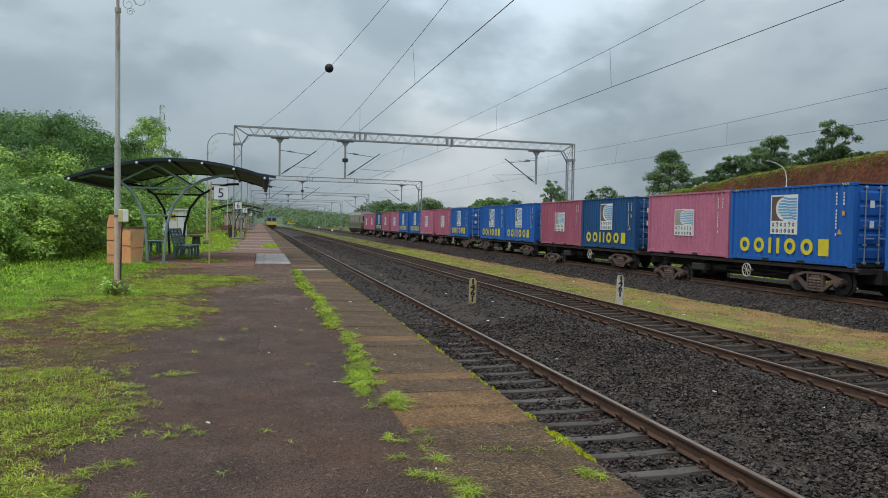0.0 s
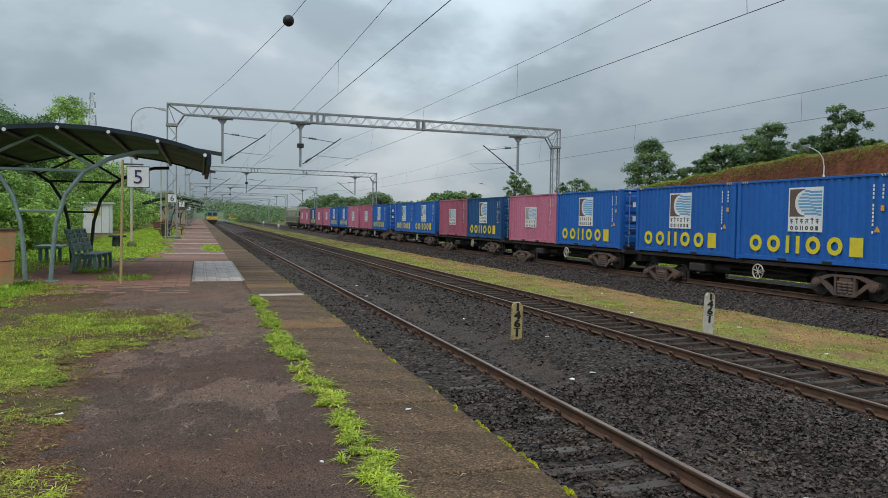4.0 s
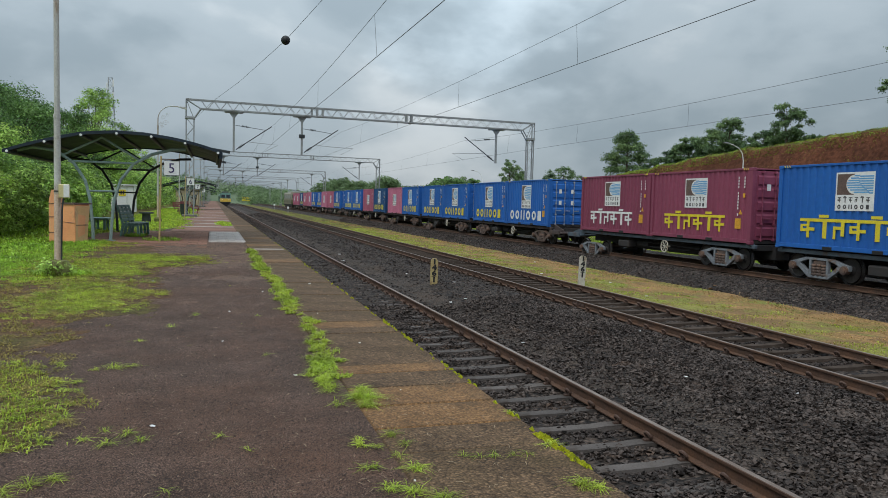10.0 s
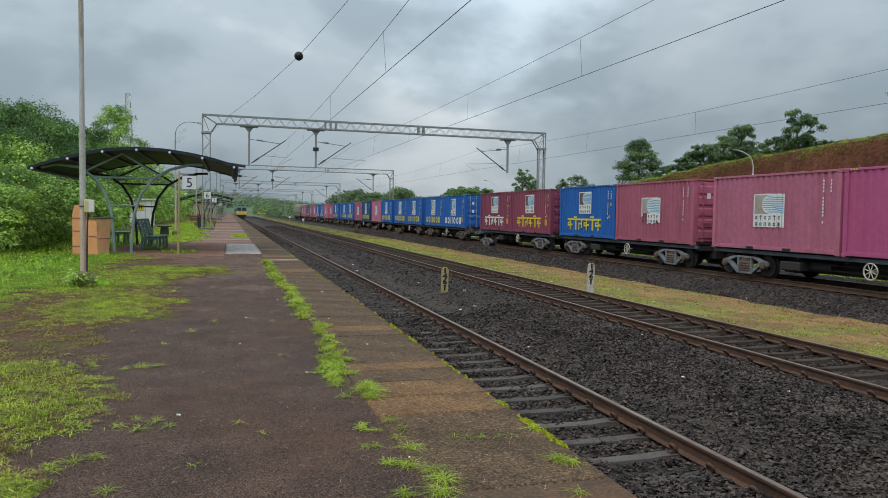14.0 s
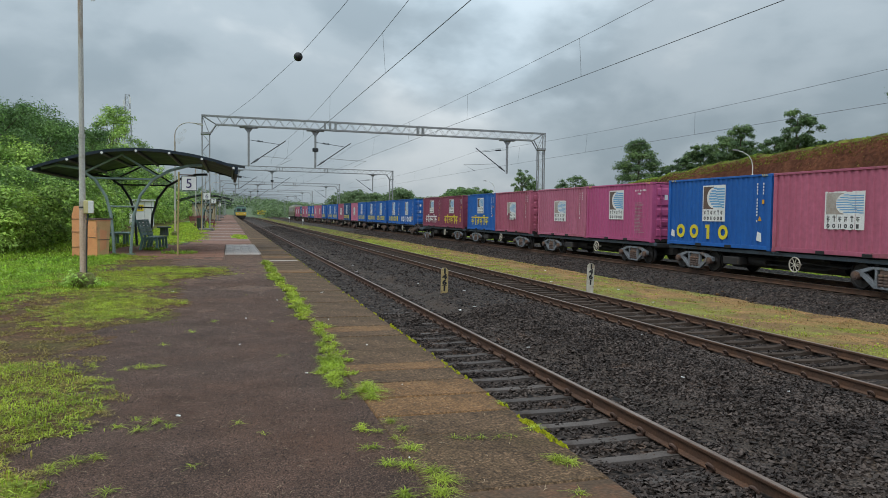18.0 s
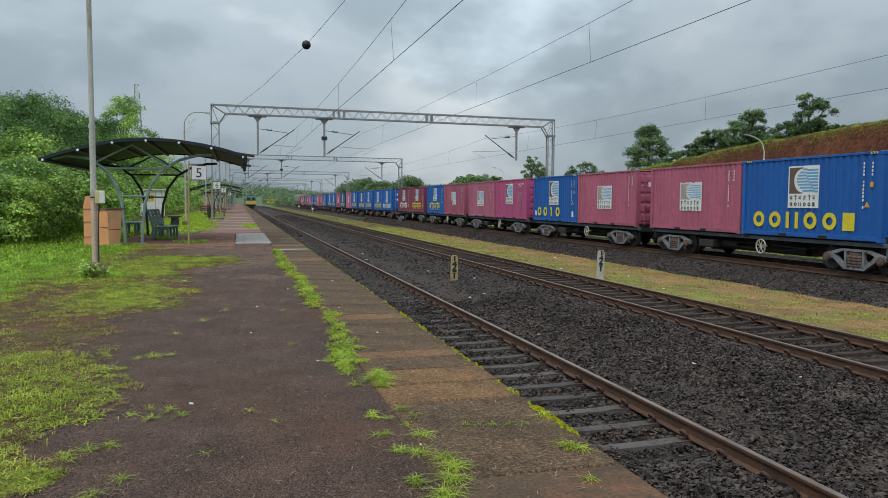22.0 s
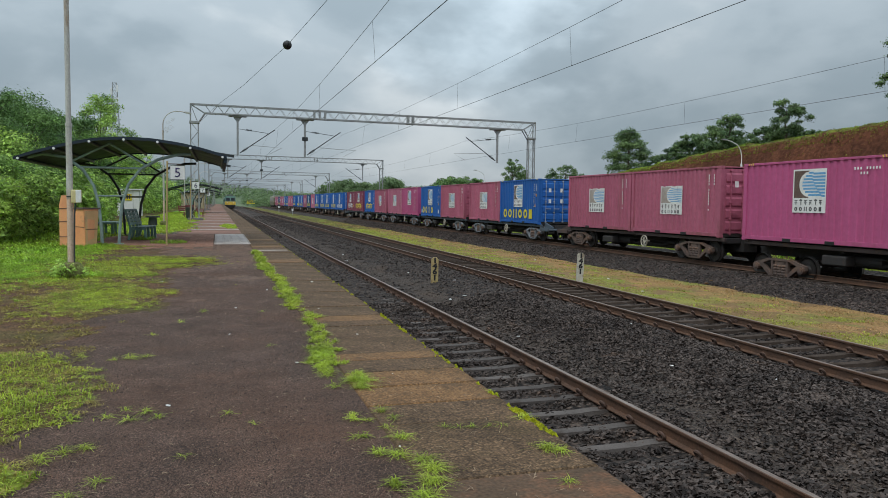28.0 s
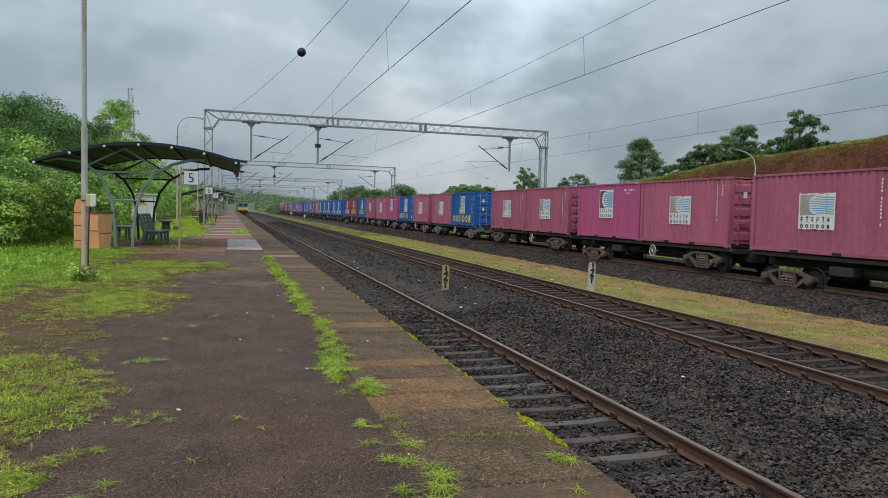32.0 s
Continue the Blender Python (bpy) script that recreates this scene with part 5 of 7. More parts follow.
    for w in words:
        s = Shape()
        if w in ("yellow", "white", "faded"):
            seq = {"yellow": ("ring", "ring", "bars", "ring", "ring", "block"), "white": ("ring", "ring", "bars", "ring", "ring", "block"), "faded": ("ring", "ring", "one", "ring")}[w]
            for i, k in enumerate(seq):
                a = CL - 0.65 - i * (0.80 if w != "faded" else 0.88)
                s = Shape()
                letter(s, k, a, a - 0.56, 0.31, 0.85, xs)
                part("lettering_bar", s, "wht_decal" if w == "white" else "yel_decal", c, "large block lettering bar")
        else:
            for i, k in enumerate(("glyph", "stem", "curl", "glyph", "stem", "glyph")):
                a = CL - 1.0 - i * 0.62
                s = Shape()
                letter(s, k, a, a - 0.62, 0.38, 1.00, xs, 0.2)
                part("lettering_bar", s, "yel_decal" if w == "script_yellow" else "wht_decal", c, "large script lettering bar")
    # numbers near the right-hand post
    s = Shape()
    rr = random.Random(hash_of(label) + 3)
    for col, n in ((0.66, 13), (0.36, 4)) if colour != "magenta" else ():
        for i in range(n):
            if n == 4 or i not in (4, 11):
                s.box(xs - 0.003, col, 2.25 - i * 0.106, xs, col + 0.052, 2.25 - i * 0.106 + 0.072)
    if s.v:
        part("number_bar", s, "wht_decal", c)["kind"] = "stuff"
    if colour == "maroon" or "white" in writing:
        part("handling_plate", Shape().box(xs - 0.003, 0.50, 0.52, xs, 0.80, 0.88), "ora_decal", c, "orange handling notice")
    if colour == "magenta":
        # reporting marks in two short rows
        s = Shape()
        for row, (z, marks) in enumerate(((2.24, 9), (2.10, 3))):
            for i in range(marks):
                if i != 3:
                    s.box(xs - 0.003, 1.35 - i * 0.105 - row * 0.22, z, xs, 1.40 - i * 0.105 - row * 0.22, z + 0.075)
        part("mark_bar", s, "wht_decal", c)["kind"] = "stuff"
    if "print" in writing:
        s = Shape()
        for i in range(22):
            w_ = rr.uniform(0.35, 0.85)
            s.box(xs - 0.003, 1.42 - w_, 0.42 + i * 0.062, xs, 1.42, 0.435 + i * 0.062)
        part("print_bar", s, "tan_decal", c, "faded block of small print")["kind"] = "stuff"
    if "faded" in writing:
        for y_, z_, h_ in ((CL - 0.52, 0.32, 0.32), (0.42, 0.30, 0.36)):
            part("paper_patch", Shape().prism([(y_, z_), (y_ + 0.26, z_ + 0.05), (y_ + 0.22, z_ + h_), (y_ + 0.03, z_ + h_ - 0.06)], "x", xs - 0.003, xs), "wht_decal", c, "torn white paper patch")
    if colour in ("blue", "navy", "maroon"):
        s = Shape()
        s.box(xs - 0.003, 0.34, 1.60, xs, 0.45, 1.75)
        part("warning_square", s, "ora_decal", c)
        part("warning_triangle", Shape().prism([(0.44, 1.02), (0.64, 1.02), (0.54, 1.19)], "x", xs - 0.003, xs), "ora_decal", c)
    if colour in ("blue", "maroon", "magenta"):
        stripe = STORE.setdefault("stripe", Shape().prism([(0, CH - 0.075), (0.035, CH - 0.075), (0.075, CH - 0.006), (0.04, CH - 0.006)], "x", x0 - 0.001, x0 + 0.02).mesh("hazard_stripe", "yel_decal"))
        for y in (0.2, CL - 0.5):
            for i in range(3):
                part("hazard_stripe", stripe, None, c, m=pose(0, y + 0.1 * i, 0))
    return c


def hash_of(text):
    return sum((i + 1) * ord(ch) for i, ch in enumerate(text))


STORE = {}


def wheelset_mesh():
    s = Shape()
    prof = [(0.0, 0.42), (0.095, 0.418), (0.10, 0.44), (0.127, 0.445), (0.13, 0.40), (0.125, 0.36), (0.085, 0.34), (0.075, 0.16), (0.14, 0.12), (0.14, 0.0), (-0.02, 0.0), (-0.02, 0.12), (0.045, 0.16), (0.035, 0.34), (0.0, 0.37)]
    n = 20
    for side in (-1, 1):
        vs, fs = [], []
        for i in range(n):
            a = 2 * math.pi * i / n
            vs += [(side * (0.93 - u), r * math.cos(a), r * math.sin(a)) for u, r in prof]
        k = len(prof)
        for i in range(n):
            j = (i + 1) % n
            fs += [(i * k + q, j * k + q, j * k + q + 1, i * k + q + 1) for q in range(k - 1)]
        s.add(vs, fs)
        for i in range(n):
            for q in (0,):
                s.mi[len(s.mi) - len(fs) + i * (k - 1) + q] = 1
        # dark spots and the plate's holes, so that the turning shows
        for h in range(5):
            a = 2 * math.pi * h / 5
            s.rod((side * 0.89, 0.25 * math.cos(a), 0.25 * math.sin(a)), (side * 0.90, 0.25 * math.cos(a), 0.25 * math.sin(a)), 0.03, n=6)
    s.rod((-1.05, 0, 0), (1.05, 0, 0), 0.075, n=10)
    return s.mesh("wheelset", "wheel", "tread", smooth=False)


WHEELS = {0: [], 1: []}


def bogie(parent, y, z, metal):
    """A two-axle cast bogie: open side frames, springs, axle boxes."""
    key = "bogie_" + metal
    if key not in STORE:
        for side in (-1, 1):
            s = Shape()
            x0, x1 = sorted((side * 1.00, side * 1.12))
            s.prism([(-0.62, 0.29), (-0.52, 0.38), (0.52, 0.38), (0.62, 0.29)], "x", x0, x1)
            for q in (-1, 1):
                s.prism([(q * 1.24, -0.02), (q * 1.24, 0.16), (q * 0.95, 0.25), (q * 0.56, 0.38), (q * 0.48, 0.29), (q * 0.84, 0.14), (q * 0.84, -0.02)], "x", x0, x1)
                s.prism([(q * 0.97, 0.06), (q * 0.84, 0.17), (q * 0.34, -0.28), (q * 0.40, -0.38)], "x", x0, x1)
                s.box(x0, q * 0.36 - 0.045, -0.30, x1, q * 0.36 + 0.045, 0.32, 0.01)
            s.box(x0, -0.42, -0.38, x1, 0.42, -0.29, 0.015)
            s.v = [(x, y * 0.92, z * (0.76 if z > 0 else 0.88)) for x, y, z in s.v]
            STORE[key, side] = s.mesh("side_frame", metal)
        STORE[key] = STORE["bolster"] = Shape().box(-1.10, -0.24, 0.06, 1.10, 0.24, 0.22, 0.03).mesh("bogie", "bogie_brown")
        s = Shape()
        zs = [-0.26 + 0.03 * i for i in range(13)]
        for i, z in enumerate(zs):
            s.v += [((0.098 if i % 3 else 0.078) * math.cos(k * 0.6283), (0.098 if i % 3 else 0.078) * math.sin(k * 0.6283), z) for k in range(10)]
        s.f = [(i * 10 + k, i * 10 + (k + 1) % 10, i * 10 + 10 + (k + 1) % 10, i * 10 + 10 + k) for i in range(12) for k in range(10)] + [tuple(range(9, -1, -1)), tuple(range(120, 130))]
        s.mi = [0] * len(s.f)
        STORE["spring"] = s.mesh("coil_spring", "bogie_brown")
        STORE["axle_box"] = Shape().rod((-0.09, 0, 0), (0.09, 0, 0), 0.13, n=10).rod((-0.11, 0, 0), (0.11, 0, 0), 0.09, n=6).mesh("axle_box", "bogie_brown")
        STORE.setdefault("wheelset", wheelset_mesh())
    b = part("bogie", STORE[key], None, parent, "cast two-axle bogie", m=pose(0, y, z))
    for side in (-1, 1):
        part("side_frame", STORE[key, side], None, b)
        for q in (-0.19, 0, 0.19):
            part("coil_spring", STORE["spring"], None, b, m=pose(side * 1.06, q, 0))
        for q in (-1, 1):
            part("axle_box", STORE["axle_box"], None, b, m=pose(side * 1.11, q, 0))
    for k, q in enumerate((-1, 1)):
        w = part("wheelset", STORE["wheelset"], None, b, m=pose(0, q, 0))
        WHEELS[k].append(w)


def wagon(metal, deck_mat, open_end, open_front=False):
    """A low flat container wagon, far deck end at y = 0, running back to y = -12.3."""
    w = thing("flat_wagon", "low skeletal container flat wagon with open bogies", "rail wagon", "wagons of the freight train")
    L = 12.35
    zt = 0.926
    s = Shape()
    for side in (-1, 1):
        s.box(*sorted((side * 0.98, side * 1.10))[:1], -L, zt - 0.13, max(side * 0.98, side * 1.10), 0, zt, 0.012)
    part("side_sill", s, deck_mat, w)
    part("centre_sill", Shape().prism([(0.1, zt - 0.06), (0.1, zt - 0.50), (-2.9, zt - 0.50), (-3.7, zt - 0.64), (-L + 3.7, zt - 0.64), (-L + 2.9, zt - 0.50), (-L - 0.1, zt - 0.50), (-L - 0.1, zt - 0.06)][::-1], "x", -0.28, 0.28), "under", w, "fish-bellied centre sill")
    for i in range(7):
        y = -0.15 - i * (L - 0.3) / 6
        part("cross_beam", Shape().box(-1.0, y - 0.07, zt - 0.2, 1.0, y + 0.07, zt - 0.01, 0.01), "under", w)
    for y in (-0.20, -6.0, -6.35, -L + 0.2):
        for side in (-1, 1):
            part("twist_lock", Shape().box(side * 1.06 - 0.09, y - 0.07, zt - 0.05, side * 1.06 + 0.09, y + 0.07, zt + 0.03, 0.01), deck_mat, w)
    for y in (-1.10 if open_front else -1.75, -L + (1.15 if open_end else 1.75)):
        bogie(w, y, 0.42, metal)
    s = Shape()
    s.box(-1.12, -4.4, zt - 0.58, -0.7, -3.5, zt - 0.28, 0.04)
    part("brake_reservoir", Shape().rod((-0.55, -5.3, 0.52), (-0.55, -4.2, 0.52), 0.17, n=12), "under", w)
    part("equipment_box", s, "under", w)
    for x in (-0.62, 0.62):
        part("truss_rod", Shape().tube([(x, -3.3, 0.62), (x, -4.6, 0.44), (x, -7.8, 0.44), (x, -9.1, 0.62)], 0.035, 5), "under", w)
    part("brake_cylinder", Shape().rod((-0.35, -8.6, 0.50), (-0.35, -7.9, 0.50), 0.19, n=12), "under", w)
    part("brake_rod", Shape().tube([(-0.75, -8.9, 0.55), (-0.75, -7.0, 0.62), (-0.6, -3.2, 0.6)], 0.025, 5), "under", w)
    # hand brake wheel on the near side
    s = Shape()
    pts = [(-1.17, -7.2 + 0.24 * math.cos(a), 0.57 + 0.24 * math.sin(a)) for a in [2 * math.pi * i / 16 for i in range(17)]]
    s.tube(pts, 0.022, 5)
    for i in range(4):
        a = math.pi * i / 4 + 0.3
        s.rod((-1.17, -7.2 - 0.23 * math.cos(a), 0.57 - 0.23 * math.sin(a)), (-1.17, -7.2 + 0.23 * math.cos(a), 0.57 + 0.23 * math.sin(a)), 0.014, n=5)
    s.rod((-1.17, -7.2, 0.57), (-0.9, -7.2, 0.57), 0.03, n=6)
    part("brake_wheel", s, "old_white", w, "pale four-spoked brake wheel")
    for end, y in ((1, 0.1), (-1, -L - 0.1)):
        if (open_end and end == -1) or (open_front and end == 1):
            e = end
            lo, hi = sorted((y - e * 0.02, y + e * 1.15))
            s = Shape()
            s.box(-1.2, lo, zt - 0.30, 1.2, hi, zt - 0.22, 0.01)
            for side in (-1, 1):
                s.prism([(y, zt - 0.22), (y, zt + 0.16), (y + e * 1.1, zt - 0.10), (y + e * 1.1, zt - 0.22)], "x", side * 0.9 - 0.025, side * 0.9 + 0.025)
                s.box(min(side * 1.16, side * 1.22), lo, zt - 0.34, max(side * 1.16, side * 1.22), hi, zt - 0.14, 0.01)
            part("end_platform", s, deck_mat, w)
            s = Shape().rod((0, y + e * 1.1, 0.66), (0, y + e * 1.5, 0.66), 0.10, n=8)
            lo, hi = sorted((y + e * 1.38, y + e * 1.62))
            s.box(-0.16, lo, 0.50, 0.16, hi, 0.82, 0.04)
            part("coupler", s, "under", w)
            part("brake_hose", Shape().tube([(-0.75, y + e * 1.12, 0.70), (-0.75, y + e * 1.28, 0.62), (-0.72, y + e * 1.36, 0.35), (-0.66, y + e * 1.44, 0.22), (-0.6, y + e * 1.58, 0.32)], 0.03, 6), "black", w)
        else:
            part("coupler", Shape().box(-0.1, min(y, y + end * 0.25), 0.66, 0.1, max(y, y + end * 0.25), 0.90, 0.03), "under", w)
    return w


# far-end places of the wagons at the start, with the pair of boxes that each carries
TRAIN = [
    (121.2, "red", "", "worn", "red", "", "worn"),
    (108.4, "navy", "yellow", "clean", "red", "", "worn"),
    (95.6, "pink", "", "worn", "blue", "yellow", "clean"),
    (82.8, "blue", "yellow", "clean", "pink", "", "worn"),
    (70.0, "red", "", "worn", "blue", "yellow doors", "clean"),
    (54.8, "blue", "yellow", "clean", "blue", "yellow", "clean"),
    (42.0, "red", "", "worn", "navy", "yellow", "clean"),
    (29.2, "pink", "", "worn", "blue", "yellow", "clean"),
    (16.4, "blue", "yellow", "clean", "blue", "yellow", "clean"),
    (3.6, "blue", "yellow", "clean", "blue", "white doors", "clean"),
    (-11.6, "maroon", "script", "clean", "maroon", "script_yellow", "clean"),
    (-24.4, "blue", "script_yellow", "clean", "red", "", "torn"),
    (-37.2, "pink", "", "worn", "magenta", "print", "clean"),
    (-50.0, "blue", "faded", "clean", "red", "", "worn"),
    (-62.8, "red", "", "worn", "blue", "yellow doors", "clean"),
    (-78.0, "red", "", "worn", "red", "", "worn"),
    (-90.8, "magenta", "", "clean", "red", "", "worn"),
    (-103.6, "red", "", "worn", "red", "", "worn")]
NAMES = {"red": "faded crimson", "pink": "faded pink", "blue": "bright blue", "navy": "dark blue", "magenta": "magenta", "maroon": "dark maroon"}
MADE = {}
for n, (y, c1, w1, l1, c2, w2, l2) in enumerate(TRAIN):
    y *= 1.0486
    last = n in (4, 9, 14)
    style = ("bogie_grey", "deck_blue") if 10 <= n <= 14 else ("bogie_brown", "deck_brown")
    front = n in (5, 10, 15)
    key = (style, last, front)
    m = pose(TRACKS[2], y + 0.02, FREIGHT_Z)
    if key in MADE:
        src = MADE[key]
        w = copy_thing(src, m)
        for a, b in zip(src.children_recursive, w.children_recursive):
            if b.name.startswith("wheelset"):
                WHEELS[0 if b.location.y < 0 else 1].append(b)
    else:
        w = MADE[key] = wagon(*style, last, front)
        w.matrix_basis = m
    FREIGHT.append((w, y + 0.02))
    for k, (c, wr, lo) in enumerate(((c1, w1, l1), (c2, w2 + ("" if "doors" in w2 else " doors"), l2))):
        key = (c, wr, lo)
        m = pose(TRACKS[2], y - CL - k * (CL + 0.09), DECK_Z)
        if key in MADE:
            b = copy_thing(MADE[key], m)
        else:
            words = {"yellow": " with yellow block lettering", "white": " with white block lettering", "script": " with white script lettering", "script_yellow": " with yellow script lettering", "faded": " with broken yellow lettering"}
            lab = NAMES[c] + " corrugated steel container" + next((v for q, v in words.items() if q in wr.split()), {"worn": " with peeling white emblem", "torn": " with torn white emblem", "clean": " with white emblem panel"}[lo])
            b = MADE[key] = container(c, wr, lo, lab)
            b.matrix_basis = m
        FREIGHT.append((b, y - CL - k * (CL + 0.09)))


# ---- writing ----
def text_mesh(body, size, material, depth=0.004, bold=0.0):
    cu = bpy.data.curves.new("writing", "FONT")
    cu.body, cu.size, cu.extrude, cu.align_x, cu.align_y = body, size, depth, "CENTER", "CENTER"
    cu.resolution_u, cu.offset = 3, bold
    ob = new("writing_source", cu)
    me = bpy.data.meshes.new_from_object(ob.evaluated_get(bpy.context.evaluated_depsgraph_get()))
    bpy.data.objects.remove(ob)
    if bold:
        for v in me.vertices:
            v.co.x *= 1.25
    me.materials.clear()
    me.materials.append(M[material])
    return me


# ---- overhead line ----
GANTRY_Y = [54, 110, 166, 222, 278, 334]
ML, MR = -1.54, 23.55
WIRE_X = (3.45, 8.75, 18.1)


def lattice_mast(height, w=0.50):
    s = Shape()
    for a in (-1, 1):
        for b in (-1, 1):
            s.box(a * w / 2 - 0.035, b * 0.16 - 0.035, 0, a * w / 2 + 0.035, b * 0.16 + 0.035, height)
    n = int(height / 0.62)
    for i in range(n):
        z0_, z1_ = i * height / n, (i + 1) * height / n
        for b in (-1, 1):
            s.rod((-w / 2 * (1 if i % 2 else -1), b * 0.16, z0_), (w / 2 * (1 if i % 2 else -1), b * 0.16, z1_), 0.017, n=4)
        for a in (-1, 1):
            s.rod((a * w / 2, -0.16 * (1 if i % 2 else -1), z0_), (a * w / 2, 0.16 * (1 if i % 2 else -1), z1_), 0.013, n=4)
    return s.mesh("mast", "galv")


def truss(length, zt, zb):
    """A portal beam; its bottom chord stops short of the masts, where knees come up."""
    s = Shape()
    k0 = 0.98
    for b in (-0.22, 0.22):
        s.box(0, b - 0.045, zt - 0.045, length, b + 0.045, zt + 0.045)
        s.box(k0 - 0.05, b - 0.045, zb - 0.045, length - k0 + 0.05, b + 0.045, zb + 0.045)
        for e, sg in ((0, 1), (length, -1)):
            s.rod((e + sg * 0.03, b, zt), (e + sg * 0.03, b, -1.0), 0.045, n=6)
            s.rod((e + sg * 0.53, b, -0.98), (e + sg * k0, b, zb), 0.045, n=6)
            s.rod((e + sg * 0.03, b, zt), (e + sg * 0.53, b, -0.98), 0.022, n=5)
            s.rod((e + sg * 0.03, b, zt), (e + sg * k0, b, zb), 0.028, n=5)
    n = int((length - 2 * k0) / 0.42)
    for i in range(n):
        x0_, x1_ = k0 + i * (length - 2 * k0) / n, k0 + (i + 1) * (length - 2 * k0) / n
        for b in (-0.22, 0.22):
            s.rod((x0_, b, zb if i % 2 else zt), (x1_, b, zt if i % 2 else zb), 0.016, n=4)
        if i % 2:
            s.rod((x0_, -0.22, zt), (x0_, 0.22, zt), 0.014, n=4)
    for k in (0.33, 0.345, 0.36, 0.60, 0.615):
        s.box(length * k - 0.05, -0.26, zb - 0.05, length * k + 0.05, 0.26, zt + 0.05)
    return s.mesh("truss_beam", "galv")


mast_l, beam_me = lattice_mast(6.87), truss(MR - ML + 0.56, 0.29, -0.29)


def gantry():
    g = thing("overhead_gantry", "grey lattice steel portal carrying the overhead wires", "gantry", "gantries along the line")
    part("mast", mast_l, None, g, m=pose(ML, 0, -0.15))
    part("mast", mast_l, None, g, m=pose(MR, 0, -0.35))
    part("mast_footing", Shape().box(ML - 0.5, -0.4, -0.25, ML + 0.5, 0.4, 0.16, 0.03), "concrete", g)
    part("mast_footing", Shape().box(MR - 0.5, -0.4, -1.3, MR + 0.5, 0.4, -0.3, 0.03), "concrete", g)
    part("truss_beam", beam_me, None, g, m=pose(ML - 0.28, 0, 7.66, 0, 0.45, 0))
    for x, top in ((ML, 6.72), (MR, 6.52)):
        part("mast_collar", Shape().box(x - 0.33, -0.26, top - 0.08, x + 0.33, 0.26, top + 0.08, 0.01), "galv", g)
    for (x, sgn), xw in zip(((1.32, 1), (5.97, 1), (20.72, -1)), WIRE_X):
        zb = 7.33 - (x - ML) * 0.0078
        s = Shape()
        s.box(x - 0.07, -0.07, 4.55, x + 0.07, 0.07, zb, 0.01)
        s.box(x - 0.62, -0.2, zb - 0.10, x + 0.62, 0.2, zb + 0.02, 0.02)
        s.prism([(x - 0.3, zb - 0.1), (x + 0.3, zb - 0.1), (x + 0.07, zb - 0.42), (x - 0.07, zb - 0.42)], "y", -0.06, 0.06)
        d = part("drop_post", s, "galv", g)
        if x > 4 and sgn > 0:
            part("post_clamp", Shape().box(x - 0.2, -0.14, 5.72, x + 0.2, 0.14, 5.98, 0.02), "dark_steel", d)
        tip = (x + sgn * 2.55, 0, 6.42)
        foot = (x + sgn * 0.15, 0, 4.72)
        part("cantilever_tube", Shape().rod(foot, tip, 0.035, n=6), "dark_steel", d)
        for a, e in ((foot, tip),):
            v0, v1 = Vector(a), Vector(e)
            s = Shape()
            for q in range(5):
                c0 = v0.lerp(v1, 0.08 + 0.03 * q)
                s.rod(c0, v0.lerp(v1, 0.095 + 0.03 * q), 0.095, 0.06, n=8)
            part("insulator", s, "dark_steel", d)
        part("stay_rod", Shape().tube([(x, 0, 6.40), (x + sgn * 1.2, 0, 6.26), (x + sgn * 2.1, 0, 6.15)], 0.018, 5), "dark_steel", d)
        s = Shape()
        for q in range(5):
            s.rod((x + sgn * (0.55 + 0.09 * q), 0, 6.345 - 0.008 * q), (x + sgn * (0.60 + 0.09 * q), 0, 6.34 - 0.008 * q), 0.075, 0.05, n=8)
        part("insulator", s, "dark_steel", d)
        part("steady_arm", Shape().tube([(x + sgn * 0.95, 0, 5.28), (x + sgn * 2.2, 0, 5.20), (xw + sgn * 0.9, 0, 5.16), (xw, 0, 4.68)] if abs(xw - x) > 1 else [(x, 0, 5.2), (xw, 0, 4.68)], 0.018, 5), "galv", d)
    return g


g0 = gantry()
g0.matrix_basis = pose(0, GANTRY_Y[0], 0)
for y in GANTRY_Y[1:]:
    copy_thing(g0, pose(0, y, 0))

for k, (xw, zc, zm_mid, zm_top, d0) in enumerate(((WIRE_X[0], 4.63, 5.50, 6.15, 17.2), (WIRE_X[1], 4.97, 5.92, 6.3, 17.7), (WIRE_X[2], 4.69, 5.58, 6.15, 26.1))):
    line = thing("overhead_line", "thin sagging overhead contact wire with droppers", "overhead wire", "overhead lines above the tracks")
    mess = lambda y: zm_mid + (zm_top - zm_mid) * (((y + 2) % 56 - 28) / 28) ** 2
    ys = list(np.arange(-58, 334.1, 4))
    part("contact_wire", Shape().tube([(xw + 0.15 * math.cos((y + 2) / 56 * math.pi), y, zc) for y in ys], 0.0075 if k < 2 else 0.0065, 5), "wire", line)
    part("messenger_wire", Shape().tube([(xw, y, mess(y)) for y in ys], 0.006, 5), "wire", line)
    y = d0 - 9.4 * 3
    while y < 120:
        if abs((y + 2) % 56 - 28) < 26:
            part("dropper", Shape().rod((xw + 0.15 * math.cos((y + 2) / 56 * math.pi), y, zc), (xw, y, mess(y)), 0.004, n=4), "wire", line)
        y += 9.4
cable = thing("feeder_cable", "dark overhead cable with a black marker ball", "cable")
part("cable_run", Shape().tube([(-1.4, 66, 8.0), (-0.05, 54, 7.95), (1.4, 44.5, 7.98), (2.98, 34, 8.31), (3.9, 27.6, 8.78), (5.3, 18, 9.7), (6.6, 8, 10.8), (7.5, 0, 11.8)], 0.0095, 5), "wire", cable)
s = Shape()
bm = bmesh.new()
